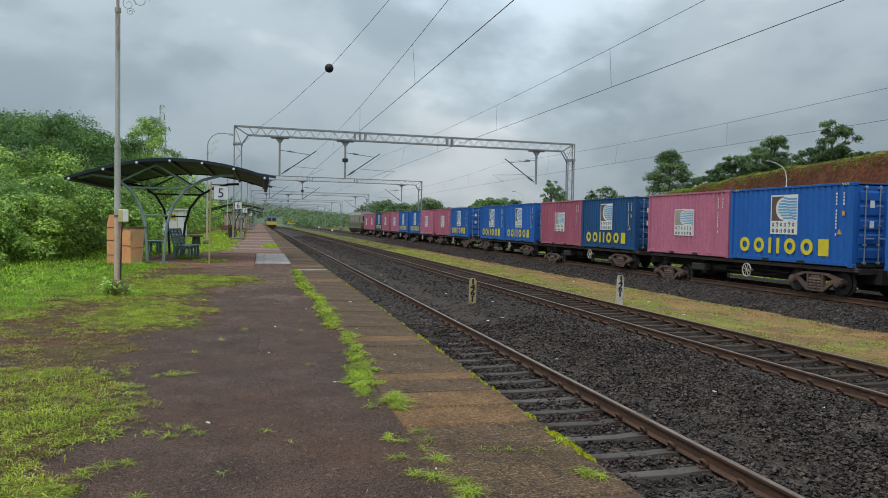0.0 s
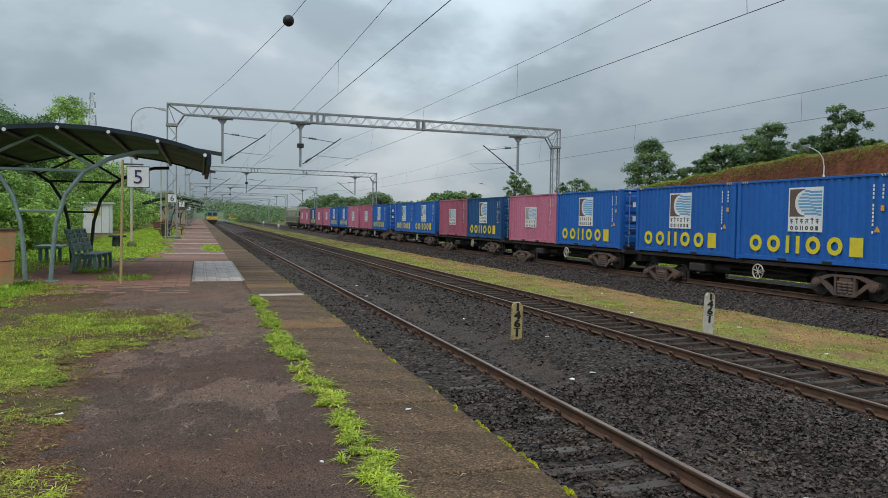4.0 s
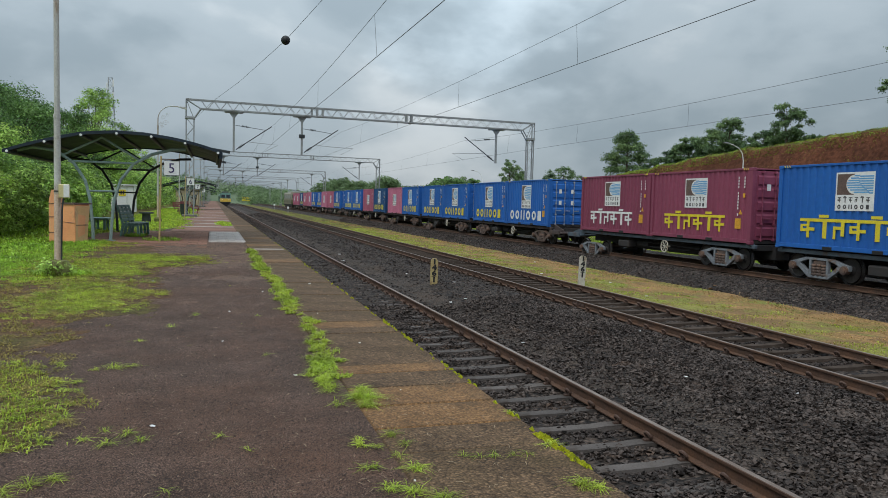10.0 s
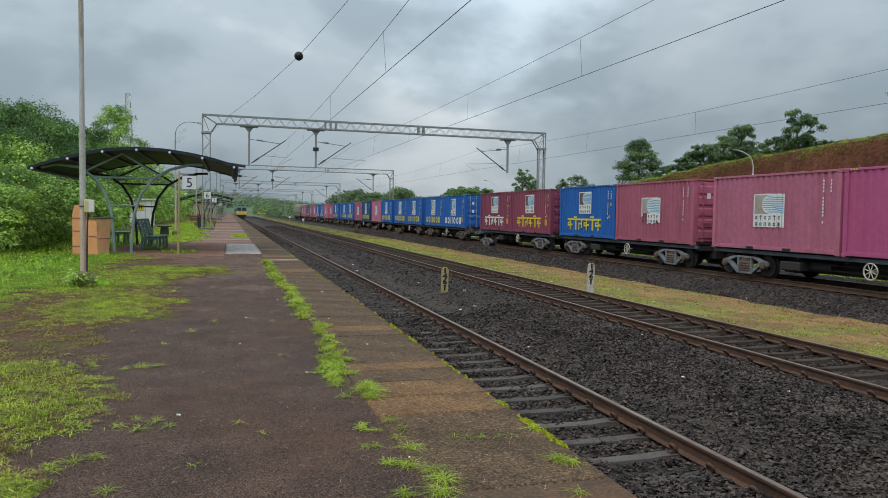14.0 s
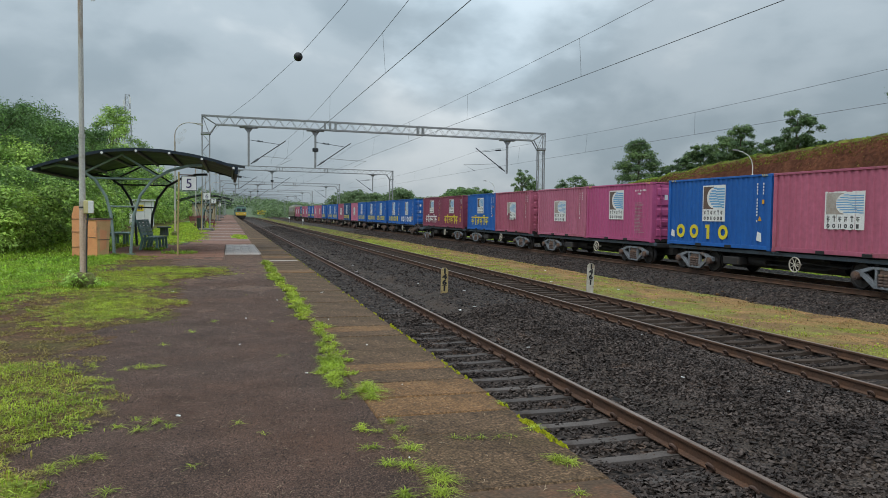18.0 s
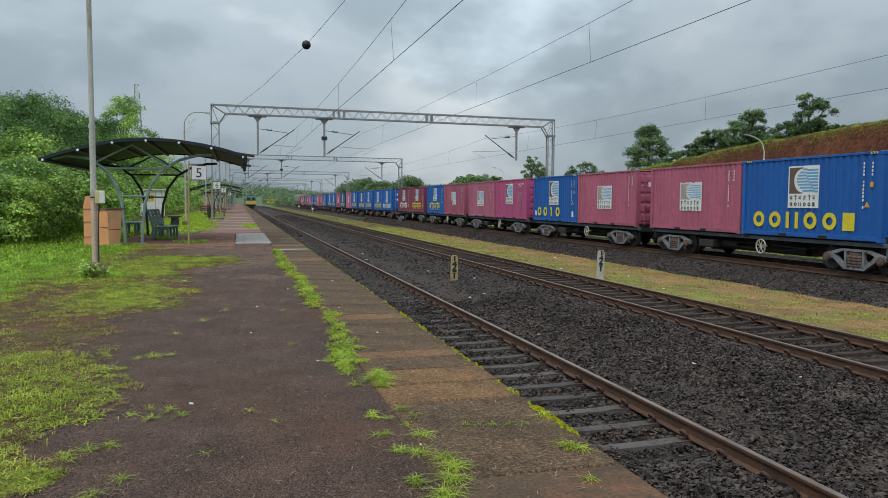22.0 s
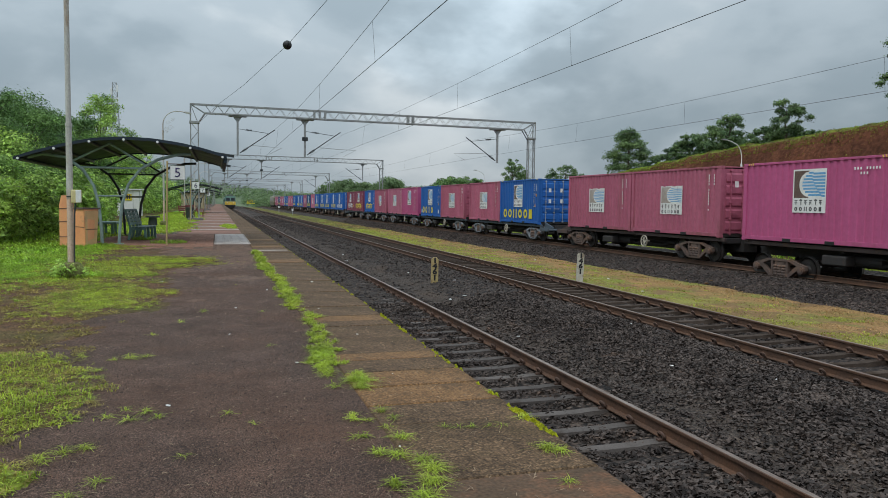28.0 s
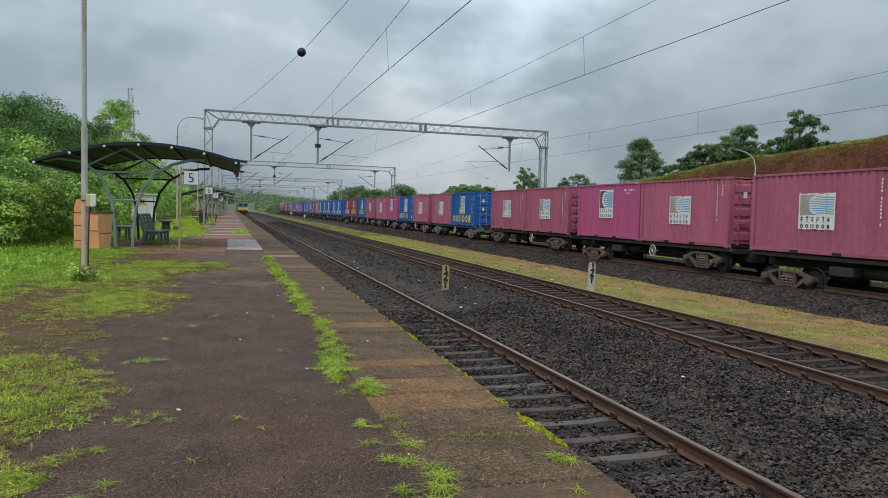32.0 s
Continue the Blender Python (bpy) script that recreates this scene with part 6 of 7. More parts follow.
bmesh.ops.create_uvsphere(bm, u_segments=16, v_segments=10, radius=0.20)
s.add([(v.co.x + 2.98, v.co.y * 1.15 + 34, v.co.z + 8.31) for v in bm.verts], [[v.index for v in f.verts] for f in bm.faces])
bm.free()
part("marker_ball", s, "black", cable, "matt black marker ball", smooth=True)


# ---- platform shelter ----
def roof_z(x):
    """Arched roof line."""
    return float(np.interp(x, (-5.55, -5.0, -4.3, -3.5, -2.7, -1.9, -1.1, -0.4, 0.22), (2.52, 2.72, 2.93, 3.12, 3.19, 3.17, 3.07, 2.92, 2.73)))


def shelter(roof, frame_mat, label, deep=True):
    sh = thing("platform_shelter", label, "shelter", "shelters on the platforms")
    xs = [-5.55 + 5.77 * i / 24 for i in range(25)]
    out = [(x, roof_z(x)) for x in xs] + [(x, roof_z(x) - 0.035) for x in xs[::-1]]
    part("roof_sheet", Shape().prism(out, "y", -0.55, 6.45), roof, sh)
    for y in (-0.56, 6.40):
        part("roof_edge", Shape().prism([(x, roof_z(x) + 0.012) for x in xs] + [(x, roof_z(x) - (0.075 if deep else 0.06)) for x in xs[::-1]], "y", y, y + 0.05), roof, sh)
    for i in range(7):
        x = -5.42 + i * 0.925
        z = roof_z(x) - 0.10
        pu = part("purlin", Shape().rod((x, -0.60, z), (x, 6.5, z), 0.045, n=8), frame_mat if roof != "roof_black" else "dark_steel", sh)
        part("end_cap", Shape().rod((x, -0.625, z + 0.02), (x, -0.60, z + 0.02), 0.036, n=10), "white", pu, "round white end cap")
    if deep:
        part("edge_beam", Shape().box(-0.75, -0.5, 2.52, 0.12, -0.44, 2.60, 0.004, m=pose(0, 0, 0.20, 0, 8, 0)), "dark_steel", sh)
        part("edge_beam", Shape().box(-0.75, 6.3, 2.52, 0.12, 6.36, 2.60, 0.004, m=pose(0, 0, 0.20, 0, 8, 0)), "dark_steel", sh)
        part("gutter", Shape().box(0.16, -0.55, 2.50, 0.26, 6.45, 2.72, 0.01), roof, sh)
    for y, fm in ((0.0, frame_mat), (5.75, "dark_steel")):
        fr = part("frame_leg", Shape().tube([(-3.34, y, 0), (-3.37, y, 0.6), (-3.42, y, 1.2), (-3.55, y, 1.75), (-3.85, y, 2.25), (-4.3, y, 2.58), (-4.9, y, 2.66), (-5.3, y, 2.55)], 0.045, 8), fm, sh, "pale green curved steel leg" if fm != "dark_steel" else "")
        part("foot_plate", Shape().box(-3.47, y - 0.13, -0.01, -3.21, y + 0.13, 0.03, 0.006), fm, fr)
        fr = part("frame_leg", Shape().tube([(-2.88, y, 0), (-2.84, y, 0.6), (-2.78, y, 1.2), (-2.60, y, 1.8), (-2.25, y, 2.28), (-1.75, y, 2.58), (-1.2, y, 2.74), (-0.8, y, 2.76)], 0.045, 8), fm, sh)
        part("foot_plate", Shape().box(-3.01, y - 0.13, -0.01, -2.75, y + 0.13, 0.03, 0.006), fm, fr)
        part("tie_bar", Shape().rod((-4.0, y, 2.30), (-2.25, y, 2.30), 0.032, n=6), fm, sh)
        part("tie_bar", Shape().rod((-3.45, y, 1.46), (-2.74, y, 1.46), 0.028, n=6), fm, sh)
        part("strut", Shape().rod((-3.1, y, 3.02), (-4.15, y, 2.46), 0.032, n=6), fm, sh)
        part("strut", Shape().rod((-3.1, y, 3.02), (-2.1, y, 2.40), 0.032, n=6), fm, sh)
    return sh


s1 = shelter("roof_black", "pale_green", "arched black-roofed shelter on pale green steel legs")
s1.matrix_basis = pose(0, 24.2, 0)
for y in (86, 124, 165):
    copy_thing(s1, pose(0, y, 0))
s2 = shelter("white", "dark_steel", "white-roofed shelter on dark curved legs across the line", False)
s2.matrix_basis = pose(25.75, 28.4, -0.72, 0, 0, 180)


# ---- benches and boxes ----
def slat_bench(L=1.7):
    b = thing("bench", "faded green slatted bench with weeds at its feet", "bench")
    for i in range(4):
        part("seat_slat", Shape().box(-L / 2, -0.42 + i * 0.115, 0.42, L / 2, -0.33 + i * 0.115, 0.455, 0.008), "bench_green", b)
    for i in range(5):
        z = 0.50 + i * 0.11
        for x0_, x1_ in ((-L / 2, -0.03), (0.03, L / 2)):
            part("back_slat", Shape().box(x0_, 0.06 + 0.04 * i, z, x1_, 0.10 + 0.04 * i, z + 0.095, 0.008), "bench_green", b)
    for x in (-L / 2 + 0.1, -0.28, 0.28, L / 2 - 0.1):
        s = Shape().prism([(-0.45, 0), (-0.38, 0), (-0.36, 0.34), (0.02, 0.34), (0.10, 0), (0.17, 0), (0.10, 0.40), (0.26, 1.0), (0.20, 1.0), (0.03, 0.418), (-0.43, 0.418)], "x", x - 0.035, x + 0.035)
        part("leg_frame", s, "bench_green", b)
    return b


b1 = slat_bench()
b1.matrix_basis = pose(-2.66, 27.5, 0, 0, 0, 83)
tagged(copy_thing(b1, pose(-3.3, 90, 0, 0, 0, 90)), "dark green slatted bench further down the platform")
st = thing("stone_seat", "low dark concrete seat on two blocks under the shelter", "bench")
part("seat_top", Shape().box(-4.30, 30.0, 0.44, -3.66, 31.2, 0.51, 0.012), "bench_green", st)
for y in (30.1, 31.0):
    for x in (-4.2, -3.85):
        part("seat_leg", Shape().box(x, y, 0, x + 0.09, y + 0.1, 0.44, 0.01), "bench_green", st)
st = thing("round_table", "small dark concrete pedestal table on the lawn", "table")
part("table_top", Shape().rod((-3.30, 41.6, 0.44), (-3.30, 41.6, 0.52), 0.36, n=18), "dark_steel", st)
part("pedestal", Shape().rod((-3.30, 41.6, 0), (-3.30, 41.6, 0.44), 0.24, 0.20, n=12), "dark_steel", st)
cab = thing("toilet_cabin", "white portable toilet cabin with a small yellow notice", "cabin")
part("cabin_body", Shape().box(-7.95, 66.0, 0.0, -6.18, 67.8, 2.14, 0.02), "white", cab)
part("cabin_roof", Shape().prism([(-8.07, 2.13), (-6.0, 2.18), (-6.0, 2.26), (-8.07, 2.24)], "y", 65.85, 67.95), "white", cab)
sg = part("notice", Shape().box(-7.35, 65.97, 1.30, -6.83, 65.998, 1.82), "yel_decal", cab, "yellow notice with two dark bars")
for x in (-7.22, -7.05):
    part("notice_bar", Shape().box(x, 65.96, 1.42, x + 0.10, 65.969, 1.74), "letter_dark", sg)
for x in (-6.75, -6.24):
    part("panel_seam", Shape().box(x, 65.985, 0.05, x + 0.03, 65.999, 2.08), "galv", cab)

ob = thing("orange_cabinet", "faded orange steel cabinet with a taller column behind", "cabinet")
s = Shape()
s.add([(-3.98, 22.75, 0), (-3.50, 22.25, 0), (-3.36, 23.25, 0), (-3.86, 23.45, 0), (-4.02, 22.75, 1.07), (-3.53, 22.22, 1.07), (-3.31, 23.32, 1.07), (-3.86, 23.5, 1.07)],
      [(3, 2, 1, 0), (4, 5, 6, 7), (0, 1, 5, 4), (1, 2, 6, 5), (2, 3, 7, 6), (3, 0, 4, 7)])
part("cabinet_body", s, "orange", ob)
s = Shape()
s.add([(-3.50, 22.28, 0.06), (-3.365, 23.2, 0.06), (-3.335, 23.27, 1.03), (-3.515, 22.29, 1.03), (-3.488, 22.28, 0.06), (-3.353, 23.2, 0.06), (-3.300, 23.27, 1.03), (-3.503, 22.29, 1.03)],
      [(0, 1, 2, 3), (7, 6, 5, 4), (0, 4, 5, 1), (1, 5, 6, 2), (2, 6, 7, 3), (3, 7, 4, 0)])
side_door = part("side_door", s, "peach", ob, "faded peach side door")
part("door_seam", Shape().rod((-3.497, 22.3, 0.52), (-3.322, 23.24, 0.50), 0.010, n=5), "bogie_brown", side_door)
part("cabinet_lid", Shape().prism([(-4.05, 22.74), (-3.53, 22.18), (-3.26, 23.34), (-3.86, 23.54)], "z", 1.07, 1.11), "bogie_brown", ob, "rusty lid")
s = Shape()
s.prism([(-4.20, 0), (-3.93, 0), (-3.93, 1.42), (-4.02, 1.45), (-4.14, 1.45), (-4.20, 1.18)], "y", 22.6, 23.2)
part("cabinet_column", s, "orange", ob)
for z in (0.30, 0.72, 1.08):
    part("seam_band", Shape().box(-4.205, 22.59, z, -3.925, 22.598, z + 0.015), "bogie_brown", ob)
part("seam_band", Shape().rod((-3.985, 22.745, 0.60), (-3.525, 22.225, 0.58), 0.008, n=5), "bogie_brown", ob)


# ---- lamp posts ----
def lamp_post(label):
    p = thing("platform_lamp", label, "lamp post", "lamp posts along the platform")
    r = random.Random(6)
    s = Shape()
    rings = [(0.0, 0.19), (0.10, 0.20), (0.20, 0.19), (0.27, 0.15), (0.30, 0.05)]
    for z, q in rings:
        s.v += [(q * r.uniform(0.88, 1.1) * math.cos(k * 0.4488), q * r.uniform(0.88, 1.1) * math.sin(k * 0.4488), z - 0.02 + r.uniform(-0.01, 0.01)) for k in range(14)]
    s.f = [(i * 14 + k, i * 14 + (k + 1) % 14, (i + 1) * 14 + (k + 1) % 14, (i + 1) * 14 + k) for i in range(4) for k in range(14)] + [tuple(range(13, -1, -1)), tuple(range(56, 70))]
    s.mi = [0] * len(s.f)
    part("base_mound", s, "moss_dark", p, "mossy concrete foot")
    part("lower_pole", Shape().rod((0, 0, 0), (0, 0, 1.35), 0.053, 0.051, n=12), "lamp_rust", p, "rust-streaked lower pole")
    part("lower_pole", Shape().rod((0, 0, 1.35), (0, 0, 2.6), 0.051, 0.048, n=12), "lamp_grey", p)
    part("middle_pole", Shape().rod((0, 0, 2.6), (0, 0, 4.95), 0.043, 0.040, n=12), "lamp_grey", p)
    part("pole_collar", Shape().rod((0, 0, 2.57), (0, 0, 2.63), 0.056, n=12), "lamp_grey", p)
    part("pole_collar", Shape().rod((0, 0, 4.9), (0, 0, 4.98), 0.052, n=12), "lamp_grey", p)
    pts = [(0, 0, 4.9), (0, 0, 5.3)] + [(0.70 - 0.70 * math.cos(a), 0, 5.32 + 0.69 * math.sin(a)) for a in [math.pi * i / 14 for i in range(0, 8)]] + [(0.95, 0, 6.0), (1.12, 0, 5.97)]
    part("upper_pole", Shape().tube(pts, 0.026, 8), "lamp_grey", p)
    s = Shape()
    for cx_, cz_, q in ((0.17, 5.06, 0.12), (0.37, 5.14, 0.14), (0.26, 5.40, 0.12), (0.48, 5.56, 0.11), (0.20, 4.93, 0.07)):
        s.tube([(cx_ + q * (1 - 0.045 * i) * math.cos(0.55 * i), 0, cz_ + q * (1 - 0.045 * i) * math.sin(0.55 * i)) for i in range(18)], 0.0065, 5)
    part("scroll", s, "lamp_grey", p)
    s = Shape()
    s.prism([(1.08, 5.94), (1.40, 5.88), (1.42, 5.92), (1.30, 6.00), (1.08, 6.01)], "y", -0.09, 0.09)
    part("lamp_head", s, "lamp_grey", p)
    return p


lp = lamp_post("tall galvanised platform lamp post with scroll bracket")
lp.matrix_basis = pose(-2.41, 13.88, 0)
for x, y in ((-2.74, 41.5), (-2.85, 69.3), (-2.85, 97), (-2.85, 125)):
    copy_thing(lp, pose(x, y, 0))
jb = thing("junction_box", "cream electrical box strapped to the lamp post", "electrical box")
part("box_body", Shape().box(-2.375, 13.76, 1.28, -2.225, 13.88, 1.505, 0.012), "cream", jb)
part("box_lid", Shape().box(-2.30, 13.745, 1.29, -2.215, 13.759, 1.50, 0.006), "white", jb, "grey-white side flap")
part("conduit", Shape().tube([(-2.31, 13.80, 1.28), (-2.33, 13.80, 1.1), (-2.345, 13.83, 0.6), (-2.35, 13.84, 0.2)], 0.014, 5), "dark_steel", jb)
part("strap", Shape().rod((-2.41, 13.88, 1.38), (-2.41, 13.88, 1.40), 0.056, n=12), "dark_steel", jb)


# ---- coach position boards ----
def board(digit, x, y, drop=0.0):
    b = thing("coach_board", "white coach position board numbered %s on a thin pole" % digit, "sign", "coach position boards")
    part("pole", Shape().tube([(-0.33, 0, 0), (-0.31, 0, 1.2), (-0.285, 0, 2.60)], 0.026, 7), "yellow_pole", b, "rusty faded yellow pole")
    part("arm", Shape().box(-0.30, -0.02, 2.50, 0.10, 0.02, 2.53, 0.004), "bogie_brown", b)
    part("panel", Shape().box(-0.215, -0.015, 2.05, 0.215, 0.015, 2.48, 0.005), "white", b)
    s = Shape()
    for q in ((-0.215, 2.05, 0.215, 2.062), (-0.215, 2.468, 0.215, 2.48), (-0.215, 2.05, -0.203, 2.48), (0.203, 2.05, 0.215, 2.48)):
        s.box(q[0], -0.019, q[1], q[2], -0.0155, q[3])
    part("panel_rim", s, "dark_steel", b)
    part("digit", text_mesh(digit, 0.40, "letter_dark"), None, b, "number %s" % digit, m=pose(0, -0.0195, 2.25, 90, 0, 0))
    b.matrix_basis = pose(x, y, drop)
    return b


board("5", -1.155, 23.45, -0.09)
for k, (d, y) in enumerate((("6", 47.2), ("7", 68.0), ("8", 88.0), ("9", 108.0))):
    board(d, -1.30, y)


# ---- kilometre stones ----
def km_stone(x, y, z, tone, tilt, label, tall=1.0):
    k = thing("kilometre_post", label, "marker post")
    part("post", Shape().prism([(-0.105, 0), (0.105, 0), (0.105, 0.70), (0.055, 0.76), (-0.055, 0.76), (-0.105, 0.70)], "y", -0.05, 0.05), tone, k)
    for i, d in enumerate("1461"):
        zz = 0.665 - i * 0.165 - (0.02 if i == 3 else 0)
        part("digit", text_mesh(d, 0.205, "black", bold=0.010), None, k, m=pose(0, -0.054, zz, 90, 0, 0))
    part("rule", Shape().box(-0.07, -0.054, 0.235, 0.07, -0.0505, 0.25), "black", k)
    part("stone_foot", Shape().box(-0.105, -0.05, -0.2, 0.105, 0.05, 0.001), tone, k)
    k.matrix_basis = pose(x, y, z + tall - 0.76, 0, tilt, -12)


km_stone(6.1, 20.9, -1.06, "yellow_pole", 1.0, "weathered yellowish kilometre post numbered 1461 in ballast", 0.82)
km_stone(11.12, 21.4, -1.13, "old_white", 2.0, "white kilometre post numbered 1461 on the verge", 0.95)


# ---- trees and bushes ----
def leaves(centres, radii, count, size, seed, up=0.35, flat=1.0, core=0.75, loose=0.38, dome=0.0):
    """Small pointed leaves scattered on and in round clumps; arrays of corners and faces."""
    r = np.random.RandomState(seed)
    c, q = np.asarray(centres, float), np.asarray(radii, float)
    pick = r.choice(len(c), count, p=q ** 2 / (q ** 2).sum())
    d = r.normal(size=(count, 3))
    d /= np.linalg.norm(d, axis=1)[:, None]
    d[:, 2] = np.where((d[:, 2] < 0) & (r.uniform(0, 1, count) < dome), -d[:, 2], d[:, 2])
    rad = q[pick] * np.abs(r.normal(core, loose, count))
    p = c[pick] + d * rad[:, None] * np.array([1, 1, flat])
    nrm = d + np.array([0, 0, up]) + 0.5 * r.normal(size=(count, 3))
    nrm /= np.linalg.norm(nrm, axis=1)[:, None]
    a = np.cross(nrm, r.normal(size=(count, 3)))
    a /= np.linalg.norm(a, axis=1)[:, None]
    b = np.cross(nrm, a)
    s = size * r.uniform(0.6, 1.4, (count, 1))
    v = np.stack([p - a * s, p + b * s * 0.95 + nrm * s * 0.15, p + a * s * r.uniform(0.5, 1, (count, 1))], 1)
    return v.reshape(-1, 3), (np.arange(3)[None] + 3 * np.arange(count)[:, None])


def tree(x, y, z, h, spread, seed, material="leaf_dark", count=3500, size=0.22, label="", trunk=0.3, tall=1.0, form="round"):
    """A tapered trunk, limbs, and a crown of small leaves in uneven clumps."""
    r = random.Random(seed)
    t = thing("tree", label or "broad green tree with an uneven leafy crown", "tree", m=pose(x, y, z))
    s = Shape()
    top = (r.uniform(-0.3, 0.3), r.uniform(-0.3, 0.3), h * 0.75)
    rb = 0.02 * h + 0.05
    s.rod((0, 0, -0.3), (top[0] * 0.4, top[1] * 0.4, h * 0.4), rb, rb * 0.7, n=7)
    s.rod((top[0] * 0.4, top[1] * 0.4, h * 0.4), top, rb * 0.7, rb * 0.25, n=6)
    cen, rad = [], []
    k = max(30, int(spread * 22))
    for i in range(k):
        u = (i + 0.5) / k
        a = i * 2.4 + r.uniform(-0.5, 0.5)
        w = spread * math.sin(math.pi * (0.12 + 0.82 * u) ** (0.8 + 0.3 * (seed % 3))) ** 0.75 * r.uniform(0.25, 1.0) ** 0.6
        if form == "cone":
            w = spread * (1.04 - u) ** 0.52 * r.uniform(0.3, 1.0) ** 0.5
        if form == "tiers":
            u = (math.floor(u * 7) + 0.5 + r.uniform(-0.62, 0.62)) / 7
        c = (w * math.cos(a) * (0.85 + 0.3 * ((seed * 7) % 5) / 5), w * math.sin(a), h * (trunk + (0.96 - trunk) * u) + r.uniform(-0.06, 0.06) * h)
        if i % 3 == 0:
            s.rod((top[0] * 0.3, top[1] * 0.3, max(h * 0.2, c[2] * 0.7)), c, rb * 0.24, rb * 0.06, n=5)
        cen.append(c)
        rad.append(spread * r.uniform(0.09, 0.24) * tall * (1.3 if form == "cone" else 1.0))
    part("trunk", s, "bark", t)
    v, f = leaves(cen, rad, count, size, seed, core=0.84, loose=0.34 if form == "tiers" else 0.24, dome=0.7, flat={"round": 0.85, "cone": 0.8, "tiers": 0.78}[form])
    part("crown", soup("crown", v, f, material), None, t)
    return t


def bush(x, y, z, w, d, h, seed, material, count, size, label):
    r = random.Random(seed)
    b = thing("bush", label, "bush", "bushes behind the platform", m=pose(x, y, z))
    cen, rad = [], []
    # mounds of leaves over an uneven dome, with dark creases between them
    k = int(8 + 1.7 * (w * d + (w + d) * h))
    for i in range(k):
        u = (i + 0.5) / k
        a = i * 2.39996 + r.uniform(-0.25, 0.25)
        q = math.sqrt(1 - (1 - u) ** 2.2)
        bulge = r.uniform(0.74, 1.06)
        cen.append((w / 2 * q * math.cos(a) * bulge, d / 2 * q * math.sin(a) * bulge, h * (1 - u) ** 0.75 * r.uniform(0.70, 1.02) + 0.1))
        rad.append((0.18 + 0.46 * r.random() ** 1.4) * (0.75 + 0.1 * h))
    s = Shape()
    for c in cen[::max(1, k // 8)]:
        s.rod((c[0] * 0.4, c[1] * 0.4, -0.1), c, 0.03, 0.01, n=5)
    part("stem", s, "bark", b)["kind"] = "stuff"
    v, f = leaves(cen, rad, int(count * 0.85), size, seed, up=0.75, flat=0.80, core=0.97, loose=0.12, dome=0.82)
    v2, f2 = leaves([(0.78 * c[0], 0.78 * c[1], 0.72 * c[2]) for c in cen], rad, int(count * 0.15), size * 1.2, seed + 1, core=0.9, loose=0.2)
    v = np.concatenate([v, v2])
    v = v[np.repeat(v.reshape(-1, 3, 3)[:, :, 2].mean(1) > 0.02, 3)]
    part("foliage", soup("foliage", v, np.arange(len(v)).reshape(-1, 3), material), None, b)
    v, f = leaves(cen[::2], [1.06 * q for q in rad[::2]], count // 14, size * 1.5, seed + 3, up=0.9, core=0.98, loose=0.10, dome=1.0)
    part("vine_leaves", soup("vine_leaves", v, f, "leaf" if material == "leaf_light" else "leaf_light"), None, b, "broad creeper leaves")
    return b


rb_ = random.Random(77)
# thicket behind the lawn, from the near left to the far platform
n = 0
for y, x, w, d, h in ((22.5, -8.2, 4.0, 4, 2.0), (25.5, -7.2, 3.0, 4, 2.3), (27, -9.8, 4, 4, 3.0), (29, -7.4, 3.2, 4, 2.6), (31, -10.5, 5, 5, 3.6), (33, -7.2, 3.4, 4, 2.6), (36, -9.5, 5, 5, 4.0), (38, -7.2, 3.4, 4, 2.8), (41, -6.9, 3.2, 5, 2.6), (43, -10, 5, 6, 4.2),
                     (47, -7.2, 3.6, 6, 3.0), (53, -8.6, 4, 7, 3.2), (60, -9.6, 4.2, 8, 3.4), (70, -10.4, 4.5, 9, 3.8), (80, -8.4, 5, 11, 3.6), (92, -8.6, 5, 14, 4.0), (110, -9, 6, 18, 4.4), (135, -9.5, 6, 24, 4.8), (165, -10, 7, 30, 5), (20.0, -10.5, 4, 4, 1.8), (24.0, -12.5, 5, 5, 2.6)):
    n += 1
    light = rb_.random() < 0.45
    bush(x, y, -0.05, w, d, h, 100 + n, "leaf_light" if light else "leaf", int(19000 if y < 45 else 8000), 0.030 + 0.00100 * y, "dense %s green creeper-covered bush behind the platform" % ("light" if light else "dark"))
for k, (x, y, h, sp, m_, c) in enumerate(((-10.4, 75, 10.8, 3.6, "leaf", 13000), (-10.4, 37.5, 5.9, 3.2, "leaf_dark", 20000), (-13.8, 43, 6.7, 3.8, "leaf_dark", 20000), (-9.8, 45, 6.5, 3.4, "leaf_dark", 18000), (-12.6, 52, 7.6, 4.0, "leaf_dark", 16000), (-9.0, 53, 6.6, 2.8, "leaf_dark", 14000), (-13.0, 58, 8.4, 4.0, "leaf_dark", 7000), (-15.5, 70, 9.0, 4.2, "leaf", 7000), (-11.5, 84, 8.5, 3.6, "leaf_light", 6000),
                                           (-17, 60, 8.6, 4.4, "leaf_dark", 7000), (-24.5, 60, 10.0, 5.5, "leaf_dark", 7000), (-13, 100, 9, 4, "leaf", 5000), (-18, 120, 10, 5, "leaf_dark", 5000), (-14, 145, 10, 5, "leaf", 5000), (-16, 175, 10, 6, "leaf_hazed", 5000), (-20, 210, 11, 7, "leaf_hazed", 5000))):
    tree(x, y, 0.0, h, sp, 300 + k, m_, int(c * 1.35), 0.030 + 0.00095 * y, "full green tree behind the station thicket", trunk=0.12, tall=1.1, form="tiers" if k % 4 == 1 else "round")
